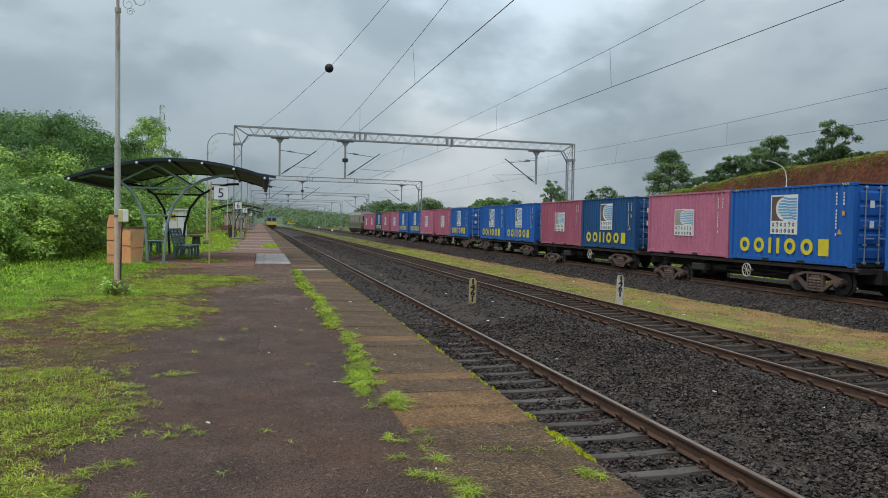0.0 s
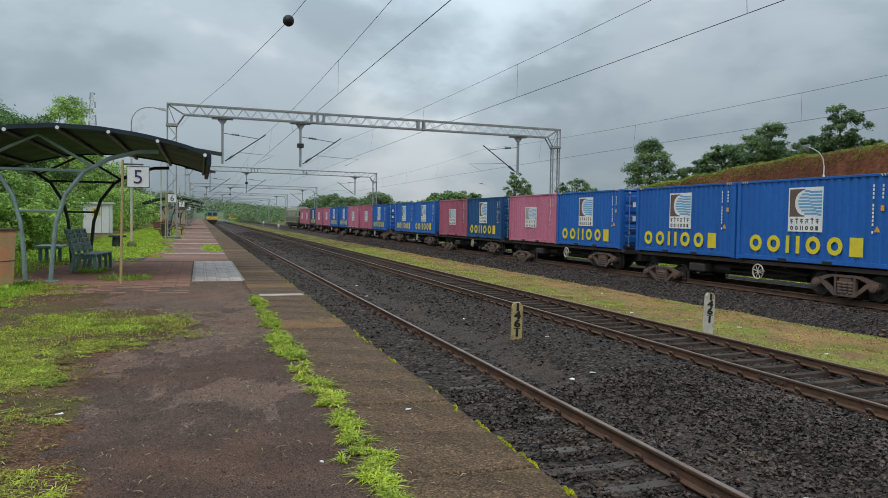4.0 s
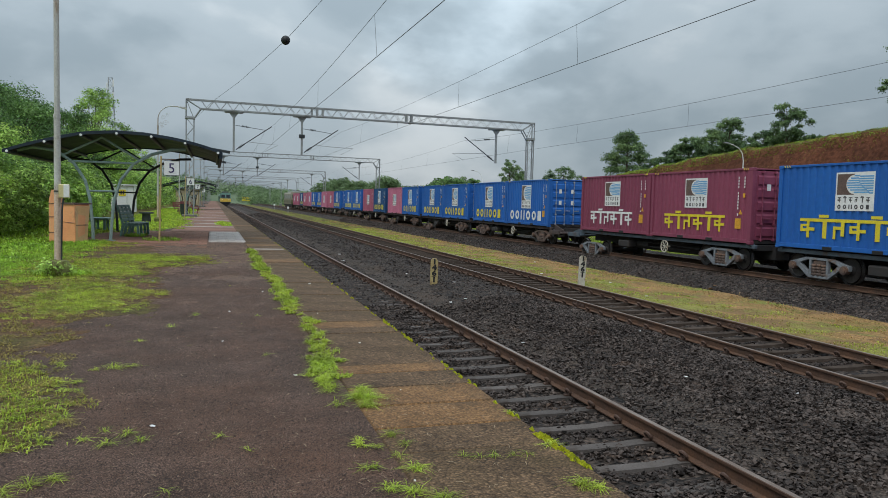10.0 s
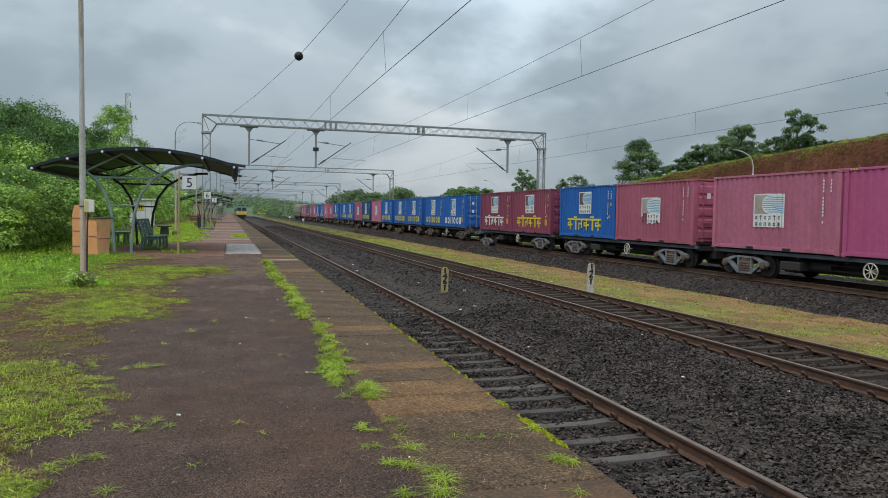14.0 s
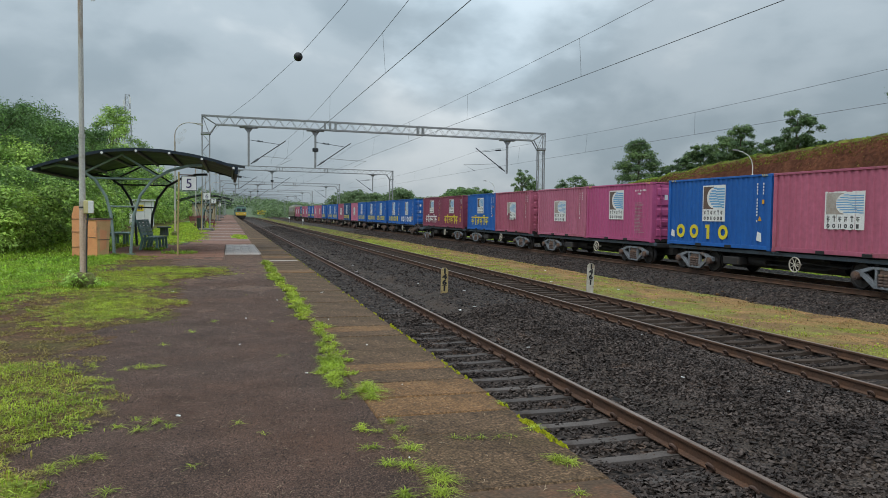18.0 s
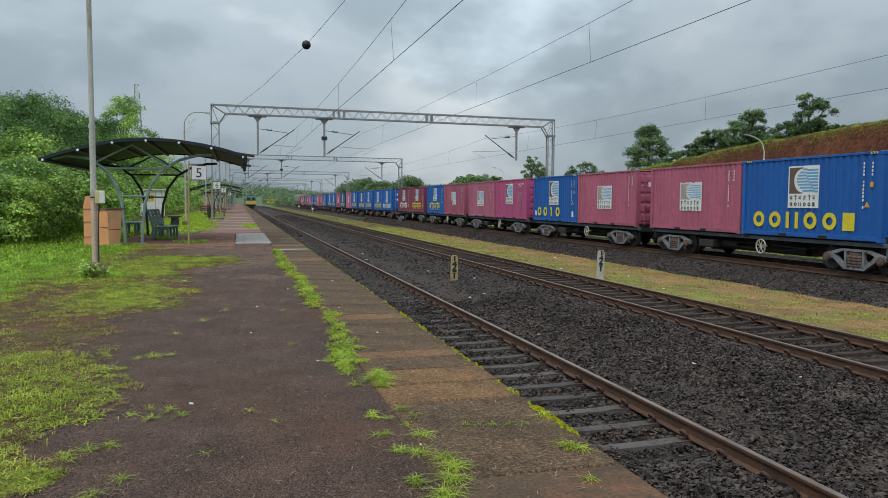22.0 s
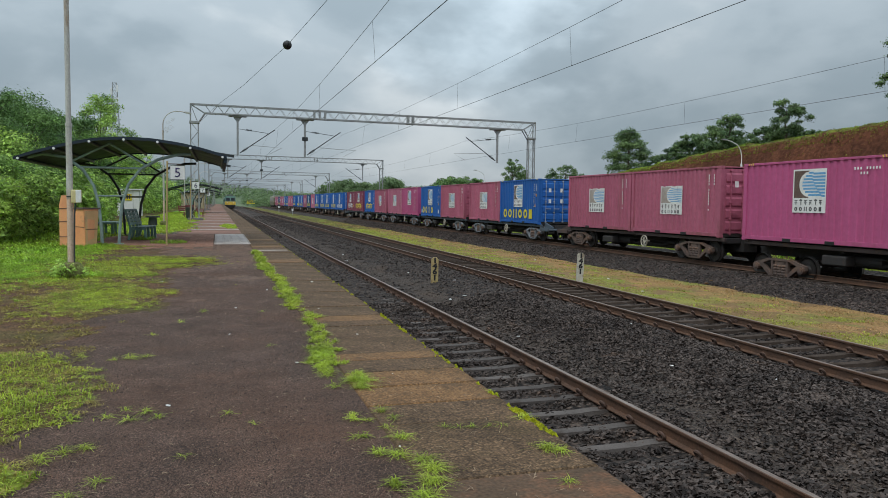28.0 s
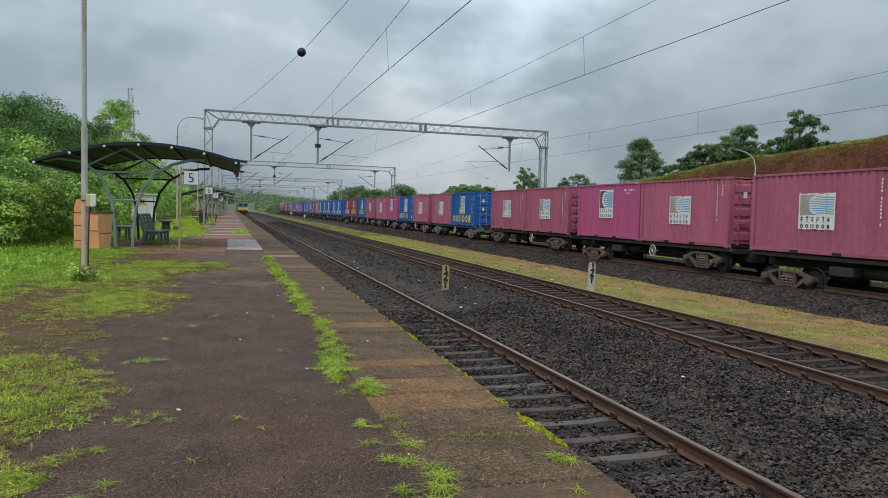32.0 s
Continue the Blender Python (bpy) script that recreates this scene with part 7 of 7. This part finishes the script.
# trees on top of the cutting and behind the freight line
for k, (x, y, h, sp, tr, fm) in enumerate(((40.5, 67.8, 4.8, 2.6, 0.04, "cone"), (42.0, 54.0, 3.7, 2.0, 0.15, "tiers"), (43.5, 57.0, 3.3, 2.2, 0.1, "tiers"), (42.0, 60.5, 2.3, 1.9, 0.02, "round"), (43.0, 51.0, 2.1, 1.6, 0.08, "tiers"), (42.0, 47.2, 3.4, 1.75, 0.20, "tiers"), (44.5, 50.0, 2.0, 1.5, 0.1, "tiers"),
                                           (41.5, 63.5, 1.5, 1.6, 0.02, "round"), (42.5, 57.2, 1.9, 1.5, 0.02, "round"), (42.4, 54.4, 1.8, 1.5, 0.02, "round"), (43.0, 49.6, 1.7, 1.4, 0.02, "round"), (42.8, 45.6, 1.0, 1.1, 0.02, "round"), (40.6, 35.8, 5.9, 1.6, 0.12, "tiers"), (42.4, 60.0, 3.0, 1.9, 0.05, "tiers"), (40, 81, 3.0, 2.2, 0.05, "round"), (41, 100, 6.6, 2.0, 0.3, "round"), (43, 103, 5.2, 2.4, 0.2, "round"), (40, 120, 5.6, 3.0, 0.2, "round"), (42, 140, 6.0, 3.4, 0.2, "round"))):
    zt = float(ground_z(x, y))
    tree(x, y, zt - 0.1, h, sp, 500 + k, "leaf_bank", (14000 if fm == "cone" else 9000) if y < 75 else 3500, 0.042 + 0.0009 * y, "dark leafy tree on the red cutting" if y < 75 else "green tree behind the freight line", trunk=tr, form=fm)
for k in range(46):
    u = k / 45
    y = 104 + 250 * u ** 1.15 + rb_.uniform(-5, 5)
    x = y * math.tan(radians(19.5 - 11.0 * u)) + rb_.uniform(-3, 3)
    h = min(11.5, (1.8 + 0.030 * y) * rb_.uniform(0.45, 1.12))
    tree(x, y, float(ground_z(x, y)) - 0.2, h, h * rb_.uniform(0.45, 0.68), 700 + k, "leaf_hazed" if y > 165 else "leaf_dark", 2800, 0.13 + 0.0012 * y, "green tree in the row beyond the freight line", trunk=0.05, tall=1.2)
# far woods on the hill
r = np.random.RandomState(31)
n = 2600
wx, wy = r.uniform(-330, 420, n), 330 + 700 * r.uniform(0, 1, n) ** 1.2
okw = ~((np.abs(wx - 8) < 22) & (wy < 520))
wx, wy = wx[okw], wy[okw]
wz = ground_z(wx, wy)
v, f = leaves(np.stack([wx, wy, wz + 1.2], -1), r.uniform(1.6, 3.6, len(wx)), 60000, 1.1, 9, up=0.8)
tagged(new("far_woods", soup("far_woods", v, f, "leaf_hazed")), "green woods on the distant hill, haze painted into their colour", "woods", kind="stuff")
# bushes on top of the red cutting, and its grass lip
n = 46000
gx_, gy_ = 36.55 + 1.9 * r.uniform(0, 1, n) ** 1.5, r.uniform(22, 105, n)
thin = fbm(gx_, gy_, 1.5, 3, 22) + 0.6 * fbm(gx_, gy_, 0.5, 2, 23) + 0.03 * np.clip(gy_ - 50, -18, 10)
for ok, words, kind, seed_ in ((thin > -0.25, "green grass overhanging the top of the red cutting", "grass_lush", 12), ((thin > -0.8) & (thin <= -0.25), "olive withered grass along the top of the cutting", "grass_dry", 62)):
    blades("bank_grass", words, gx_[ok], gy_[ok], ground_z(gx_[ok], gy_[ok]) - 0.05, 0.14, 0.026, kind, seed_)
n = 15000
gx_, gy_ = 36.8 - 2.6 * r.uniform(0, 1, n) ** 2.0, r.uniform(22, 105, n)
ok = fbm(gx_, gy_, 1.2, 3, 63) > 0.12
blades("bank_grass", "thin weeds hanging down the red cutting", gx_[ok], gy_[ok], ground_z(gx_[ok], gy_[ok]) - 0.04, 0.15, 0.026, "grass_dry", 64)
n = 14000
gx_, gy_ = r.uniform(24, 33.5, n), r.uniform(14, 100, n)
blades("bank_grass", "tall grass at the foot of the cutting", gx_, gy_, ground_z(gx_, gy_) - 0.03, 0.25, 0.06, "grass_lush", 13)
for k, (x, y, w, h) in enumerate(((29.0, 22.5, 3.0, 2.6), (29.5, 25.5, 3.2, 3.0), (29.2, 28.5, 3.0, 2.8), (29.8, 31.5, 3.4, 3.4), (29.4, 34.6, 3.0, 3.6), (29.8, 19.0, 3.2, 2.6), (29.0, 15.5, 3.0, 2.2))):
    tagged(bush(x, y, float(ground_z(x, y)) - 0.1, w, 3.4, h, 900 + k, "leaf_light", 7000, 0.055, "bright green bush at the foot of the red cutting"), group="bushes below the cutting")
# weeds round the lamp post and the cabinet
wx_, wy_ = [], []
for x, y, q, c in ((-2.41, 13.95, 0.42, 260), (-2.15, 14.0, 0.22, 200), (-3.5, 22.0, 0.35, 420), (-3.1, 22.3, 0.4, 300), (-3.9, 22.3, 0.5, 300), (-2.45, 26.7, 0.32, 420), (-2.4, 27.4, 0.3, 260), (-1.5, 24.6, 0.55, 420)):
    a, d = r.uniform(0, 6.283, c), q * np.sqrt(r.uniform(0.05, 1, c))
    wx_ += list(x + d * np.cos(a))
    wy_ += list(y + d * np.sin(a))
blades("weeds", "tall weeds round the post and cabinet feet", np.array(wx_), np.array(wy_), np.zeros(len(wx_)), 0.15, 0.014, "grass_lush", 15)
v, f = leaves([(-2.60, 13.72, 0.12), (-2.52, 13.66, 0.2), (-2.35, 13.66, 0.16), (-2.66, 13.85, 0.10), (-2.16, 13.8, 0.08)], [0.11, 0.11, 0.09, 0.12, 0.10], 380, 0.028, 41)
tagged(new("fern", soup("fern", v, f, "leaf")), "small green plants on the mossy post foot", "plant", kind="stuff")
n = 36000
gx_, gy_ = r.uniform(-11, -3.7, n), r.uniform(14, 40, n)
ok = fbm(gx_, gy_, 2.0, 2, 18) > -0.5
blades("tall_grass", "lush green grass in front of the thicket", gx_[ok], gy_[ok], np.maximum(ground_z(gx_[ok], gy_[ok]), -0.04), 0.20, 0.028, "grass_lush", 16)


# ---- locomotives ----
def electric_loco(name, label, lower, upper, band, roof):
    """A box-bodied electric locomotive, 19 m long, its cab end at y = 0."""
    l = thing(name, label, "locomotive")
    L, W = 19.0, 3.05
    side = [(-W / 2, 1.05), (W / 2, 1.05), (W / 2, 3.45), (W / 2 - 0.28, 3.82), (-W / 2 + 0.28, 3.82), (-W / 2, 3.45)]
    part("body", Shape().prism(side, "y", 0.35, L - 0.35), upper, l)
    for y, e in ((0.35, -1), (L - 0.35, 1)):
        s = Shape()
        o = [(y, 1.05), (y + e * 0.35, 1.05), (y + e * 0.42, 2.15), (y + e * 0.10, 3.50), (y, 3.75)]
        s.prism(o, "x", -W / 2 + 0.03, W / 2 - 0.03)
        nose = part("cab_nose", s, upper, l)
        part("front_band", Shape().box(-W / 2, min(y + e * 0.36, y + e * 0.45), 1.10, W / 2, max(y + e * 0.36, y + e * 0.45), 2.10, 0.02), band, nose, "bright band across the nose")
        for x in (-0.72, 0.72):
            part("windscreen", Shape().prism([(y + e * 0.41, 2.36), (y + e * 0.45, 2.36), (y + e * 0.22, 3.24), (y + e * 0.18, 3.24)], "x", x - 0.55, x + 0.55), "glass_dark", nose)
            part("headlight", Shape().rod((x * 1.3, y + e * 0.40, 1.72), (x * 1.3, y + e * 0.49, 1.72), 0.13, n=12), "white", nose)
        part("buffer_beam", Shape().box(-W / 2 + 0.1, min(y, y + e * 0.4), 0.72, W / 2 - 0.1, max(y, y + e * 0.4), 1.06, 0.03), "under", l)
        for x in (-0.98, 0.98):
            part("buffer", Shape().rod((x, y + e * 0.3, 0.95), (x, y + e * 0.85, 0.95), 0.14, n=10), "under", l)
        part("cow_guard", Shape().prism([(-W / 2 + 0.3, 0.72), (W / 2 - 0.3, 0.72), (W / 2 - 0.45, 0.22), (-W / 2 + 0.45, 0.22)], "y", min(y + e * 0.2, y + e * 0.3), max(y + e * 0.2, y + e * 0.3)), "under", l)
    for x in (-1, 1):
        part("side_band", Shape().box(min(x * W / 2, x * (W / 2 + 0.012)), 0.5, 1.35, max(x * W / 2, x * (W / 2 + 0.012)), L - 0.5, 2.05), band, l)
        for k in range(6):
            part("side_louvre", Shape().box(min(x * W / 2, x * (W / 2 + 0.02)), 3.4 + k * 2.1, 2.35, max(x * W / 2, x * (W / 2 + 0.02)), 4.7 + k * 2.1, 3.15, 0.004), roof, l)
        for y in (1.3, L - 2.1):
            part("cab_window", Shape().box(min(x * W / 2, x * (W / 2 + 0.015)), y, 2.4, max(x * W / 2, x * (W / 2 + 0.015)), y + 0.8, 3.1, 0.004), "glass_dark", l)
    part("roof_equipment", Shape().box(-1.0, 4.5, 3.80, 1.0, L - 4.5, 4.05, 0.05), roof, l)
    for y in (3.2, L - 3.2):
        s = Shape()
        for x in (-0.7, 0.7):
            s.rod((x, y - 1.0, 4.02), (x * 0.6, y + 0.7, 4.35), 0.03, n=5)
        s.box(-0.9, y - 0.1, 4.30, 0.9, y + 0.1, 4.36, 0.01)
        part("pantograph", s, "dark_steel", l)
    part("underframe", Shape().box(-1.3, 0.6, 0.55, 1.3, L - 0.6, 1.06, 0.04), "under", l)
    return l


fl = electric_loco("freight_locomotive", "cream and olive electric locomotive hauling the containers", "under", "loco_cream", "loco_olive", "galv")
fl.matrix_basis = pose(TRACKS[2], 121.2 * 1.0486 + 1.4, FREIGHT_Z)
for y in (3.6, 15.4):
    bogie(fl, y, 0.46, "bogie_brown")
FREIGHT.append((fl, 0))
pl = electric_loco("waiting_locomotive", "teal and yellow electric locomotive standing at the platform", "under", "loco_teal", "loco_yellow", "dark_steel")
pl.matrix_basis = pose(TRACKS[0], 238, RAIL_Z)
coach = thing("passenger_coach", "dark blue-green passenger coach behind the locomotive", "coach", "coaches of the waiting train")
part("body", Shape().prism([(-1.55, 0.95), (1.55, 0.95), (1.58, 2.2), (1.5, 3.3), (1.1, 3.75), (0.5, 3.95), (-0.5, 3.95), (-1.1, 3.75), (-1.5, 3.3), (-1.58, 2.2)], "y", 0, 21.6), "loco_teal", coach)
part("underframe", Shape().box(-1.3, 0.3, 0.30, 1.3, 21.3, 0.95, 0.05), "under", coach)
for k in range(9):
    part("window", Shape().box(-1.60, 1.6 + k * 2.1, 2.0, -1.575, 2.9 + k * 2.1, 2.85, 0.005), "glass_dark", coach)
coach.matrix_basis = pose(TRACKS[0], 258.4, RAIL_Z)
for k in range(1, 4):
    copy_thing(coach, pose(TRACKS[0], 258.4 + 22.4 * k, RAIL_Z))


# ---- far clutter ----
tower = thing("radio_tower", "grey lattice radio tower above the trees", "tower")
s = Shape()
H, w0, w1 = 38, 2.2, 0.6
for a in (-1, 1):
    for b in (-1, 1):
        s.rod((a * w0, b * w0, 0), (a * w1, b * w1, H), 0.10, n=4)
for i in range(16):
    z0_, z1_ = H * i / 16, H * (i + 1) / 16
    q0, q1 = w0 + (w1 - w0) * i / 16, w0 + (w1 - w0) * (i + 1) / 16
    for a, b in ((1, 0), (-1, 0), (0, 1), (0, -1)):
        p0 = (a * q0 + (b * q0), b * q0 + (a * q0), z0_)
        p1 = (a * q1 - (b * q1), b * q1 - (a * q1), z1_)
        s.rod(p0, p1, 0.06, n=4)
        s.rod((p1[0], p1[1], z1_), (a * q1 + b * q1, b * q1 + a * q1, z1_), 0.05, n=4)
part("lattice", s, "galv", tower)
for i, (dx, dz) in enumerate(((0.9, 35), (-0.9, 34), (0.9, 31), (-0.9, 29))):
    part("antenna_panel", Shape().box(dx - 0.25, -1.1, dz, dx + 0.25, -0.7, dz + 2.2, 0.05), "white", tower)
tower.matrix_basis = pose(-31.8, 262, 1.0)

hl = thing("street_lamp", "slim white street lamp with a curved arm", "street lamp")
part("pole", Shape().tube([(0, 0, 4.4), (0, 0, 5.15), (-0.08, 0, 5.5), (-0.3, 0, 5.78), (-0.7, 0, 5.96), (-1.05, 0, 6.03)], 0.024, 8), "white", hl)
part("lower_pole", Shape().rod((0, 0, 0), (0, 0, 4.75), 0.06, 0.05, n=8), "white", hl)
part("lamp_head", Shape().prism([(-1.0, 6.00), (-1.32, 6.03), (-1.34, 6.06), (-1.22, 6.09), (-1.0, 6.06)], "y", -0.08, 0.08), "galv", hl)
hl.matrix_basis = pose(28.0, 34.9, float(ground_z(28.0, 34.9)) - 0.02)
copy_thing(hl, pose(28.5, 78.0, float(ground_z(28.5, 78.0)) - 0.02))

nb = thing("station_board", "yellow station name board on two legs", "sign")
part("board_panel", Shape().box(-1.9, -0.05, 1.2, 1.9, 0.05, 2.9, 0.02), "yel_decal", nb)
s = Shape()
for k, (z, w) in enumerate(((2.45, 1.2), (2.0, 1.4), (1.55, 1.1))):
    s.box(-w, -0.062, z, w, -0.055, z + 0.2)
part("name_bar", s, "grey_decal", nb)["kind"] = "stuff"
for x in (-1.5, 1.5):
    part("leg", Shape().box(x - 0.08, -0.06, 0, x + 0.08, 0.06, 1.25, 0.01), "concrete", nb)
nb.matrix_basis = pose(13.6, 330, -0.9)
for k, (x, y, h) in enumerate(((13.4, 175, 1.4), (22.5, 190, 1.5), (13.2, 140, 1.2))):
    mk_ = thing("line_sign", "small white lineside board on a post", "sign", "lineside boards")
    part("post", Shape().rod((0, 0, 0), (0, 0, h), 0.05, n=6), "galv", mk_)
    part("panel", Shape().box(-0.17, -0.06, h - 0.4, 0.17, -0.055, h, 0.001), "white", mk_)
    mk_.matrix_basis = pose(x, y, -1.12)


def station_hut(x, y):
    h = thing("station_hut", "cream station hut under the far shelters", "hut")
    part("wall", Shape().box(-1.9, 0, 0, 1.9, 6, 2.7, 0.02), "hut_cream", h)
    part("roof", Shape().prism([(-2.2, 2.7), (2.2, 2.7), (2.2, 2.8), (0, 3.2), (-2.2, 2.8)], "y", -0.3, 6.3), "galv", h)
    part("door", Shape().box(-0.5, -0.03, 0, 0.4, 0.0, 2.0, 0.01), "bench_green", h)
    part("window", Shape().box(0.8, -0.03, 1.0, 1.5, 0.0, 1.8, 0.01), "glass_dark", h)
    h.matrix_basis = pose(x, y, 0)


station_hut(-4.3, 136)
# red platform benches beyond the boards
for k, (x, y) in enumerate(((-2.5, 62.0), (-1.6, 64.0), (-2.6, 76.0), (-1.8, 79.0))):
    b = thing("bench", "dull red slatted bench on the far platform", "bench", "red benches on the platform", m=pose(x, y, 0, 0, 0, 90 if k % 2 else 60))
    for i in range(3):
        part("seat_slat", Shape().box(-0.8, -0.4 + i * 0.14, 0.42, 0.8, -0.29 + i * 0.14, 0.46, 0.006), "red_bench", b)
        part("back_slat", Shape().box(-0.8, 0.06 + 0.03 * i, 0.52 + 0.15 * i, 0.8, 0.09 + 0.03 * i, 0.63 + 0.15 * i, 0.006), "red_bench", b)
    for xx in (-0.7, 0.7):
        part("leg_frame", Shape().tube([(xx, -0.4, 0), (xx, -0.36, 0.42), (xx, 0.04, 0.42), (xx, 0.16, 0.95)], 0.03, 6), "red_bench", b)
bn = thing("litter_bin", "dark round litter bin on the lawn", "bin", m=pose(-2.0, 57, 0))
part("drum", Shape().rod((0, 0, 0.1), (0, 0, 0.85), 0.26, 0.30, n=14), "dark_steel", bn)
part("stand", Shape().rod((0, 0, 0), (0, 0, 0.12), 0.2, n=10), "dark_steel", bn)

# ---- small litter ----
rl = random.Random(9)


def scrap(x, y, z, w, mat_, label, name="paper_scrap", cat="litter"):
    s = Shape()
    a = rl.uniform(0, 6.28)
    pts = [(w * rl.uniform(0.3, 1.0) * math.cos(k * 1.05), w * 0.42 * rl.uniform(0.4, 1.1) * math.sin(k * 1.05)) for k in range(6)]
    s.v = [(px, py, 0.004 + rl.uniform(0, w * 0.2)) for px, py in pts] + [(px, py, 0.0) for px, py in pts] + [(0, 0, w * 0.2)]
    s.f = [(k, (k + 1) % 6, 12) for k in range(6)] + [(k, 6 + k, 6 + (k + 1) % 6, (k + 1) % 6) for k in range(6)] + [tuple(range(11, 5, -1))]
    s.mi = [0] * len(s.f)
    thing(name, label, cat, "litter on the ground", m=pose(x, y, z, 0, 0, math.degrees(a)), data=s.mesh(name, mat_))


for x, y, w in ((-0.32, 5.08, 0.035), (0.62, 6.2, 0.02), (0.2, 9.6, 0.025), (1.35, 7.4, 0.02), (-0.9, 13.0, 0.04), (0.7, 11.5, 0.025), (1.3, 5.6, 0.018), (-1.4, 4.6, 0.03), (0.1, 7.7, 0.018), (1.5, 12.5, 0.03), (1.2, 9.3, 0.02), (0.95, 3.9, 0.012)):
    scrap(x, y, 0.003, w, "white", "small crumpled white paper scrap on the platform")
for x, y, w in ((5.3, 12.55, 0.06), (6.3, 9.2, 0.05), (5.5, 17.4, 0.10), (5.9, 17.5, 0.07), (6.6, 20.5, 0.08), (7.0, 7.9, 0.04), (7.9, 14.2, 0.05), (5.0, 30.0, 0.08), (3.2, 8.2, 0.05), (6.1, 24, 0.08), (7.2, 11.8, 0.04), (6.9, 6.2, 0.03), (5.5, 34, 0.10)):
    scrap(x, y, float(ballast_z(x, y)) + 0.02, w, "white", "pale scrap of litter on the ballast")
for x, y, w in ((10.75, 14.1, 0.16), (11.6, 18.5, 0.06), (12.5, 22, 0.10), (13.4, 30, 0.10), (11.4, 25, 0.09)):
    scrap(x, y, float(ground_z(x, y)) + 0.03, w, "white", "torn white plastic sheet on the verge")
for x, y, w in ((15.1, 20.3, 0.22), (15.5, 20.6, 0.13), (14.6, 15.2, 0.16), (13.9, 27.0, 0.14), (14.9, 33, 0.2)):
    scrap(x, y, float(ballast_z(x, y)) + 0.03, w, "slab_ochre", "pale brown rubble lump beside the ballast", "rubble", "rubble")

# ---- growth along the line far off ----
r = np.random.RandomState(77)
n = 420
tx_ = np.where(r.uniform(0, 1, n) < 0.35, r.uniform(-30, -4, n), r.uniform(12, 60, n))
ty2 = 300 + 150 * r.uniform(0, 1, n)
ty2 = np.where(tx_ < 0, ty2 - 60, ty2)
v, f = leaves(np.stack([tx_, ty2, ground_z(tx_, ty2) + r.uniform(0.3, 3.5, n)], -1), r.uniform(1.2, 2.8, n), 24000, 0.45, 19, up=0.7)
tagged(new("far_thicket", soup("far_thicket", v, f, "leaf_hazed")), "thicket where the line leaves the station, haze painted into its colour", "thicket", kind="stuff")

# fishplate joints where two rails meet
for x, y in ((TRACKS[1] + GAUGE, 12.9), (TRACKS[1] - GAUGE, 16.4), (TRACKS[0] + GAUGE, 22.3), (TRACKS[1] - GAUGE, 29.0)):
    fp = thing("rail_joint", "rusty bolted fishplate joining two rails", "rail joint", "rail joints", m=pose(x, y, RAIL_Z - 0.1))
    for side in (-1, 1):
        pl_ = part("fishplate", Shape().box(min(side * 0.012, side * 0.034), -0.30, -0.03, max(side * 0.012, side * 0.034), 0.30, 0.05, 0.006), "clip", fp)
        for k in range(4):
            yb = -0.22 + 0.147 * k
            part("bolt", Shape().rod((side * 0.03, yb, 0.01), (side * 0.062, yb, 0.01), 0.022, n=6), "clip", pl_)


# ---- what moves ----
def run_at(t):
    """Metres run at t, smooth through the rows."""
    ts, ds = [r[0] for r in RUN], [r[1] for r in RUN]
    i = max(0, min(len(ts) - 2, sum(q <= t for q in ts) - 1))
    slope = lambda k: (ds[min(k + 1, len(ts) - 1)] - ds[max(k - 1, 0)]) / (ts[min(k + 1, len(ts) - 1)] - ts[max(k - 1, 0)])
    h = ts[i + 1] - ts[i]
    u = (t - ts[i]) / h
    return ((1 + 2 * u) * (1 - u) ** 2 * ds[i] + u * (1 - u) ** 2 * h * slope(i) + u * u * (3 - 2 * u) * ds[i + 1] + u * u * (u - 1) * h * slope(i + 1))


def motions():
    times = [0, 0.5] + [r[0] for r in RUN[1:]]
    for ob, y in FREIGHT:
        m = ob.matrix_basis.copy()
        walk(ob, [(t, Matrix.Translation((0, run_at(t), 0)) @ m) for t in times])
    # wheels roll without slip; every wheelset in the same place on its bogie shares one course
    for k, sets in WHEELS.items():
        first = sets[0]
        at = first.matrix_basis.translation.copy()
        walk(first, [(i / 10, pose(*at, -math.degrees(run_at(i / 10) / 0.42), 0, 0)) for i in range(321)])
        for other in sets[1:]:
            ad = other.animation_data_create()
            ad.action, ad.action_slot = first.animation_data.action, first.animation_data.action_slot
            other.rotation_mode = "QUATERNION"


motions()
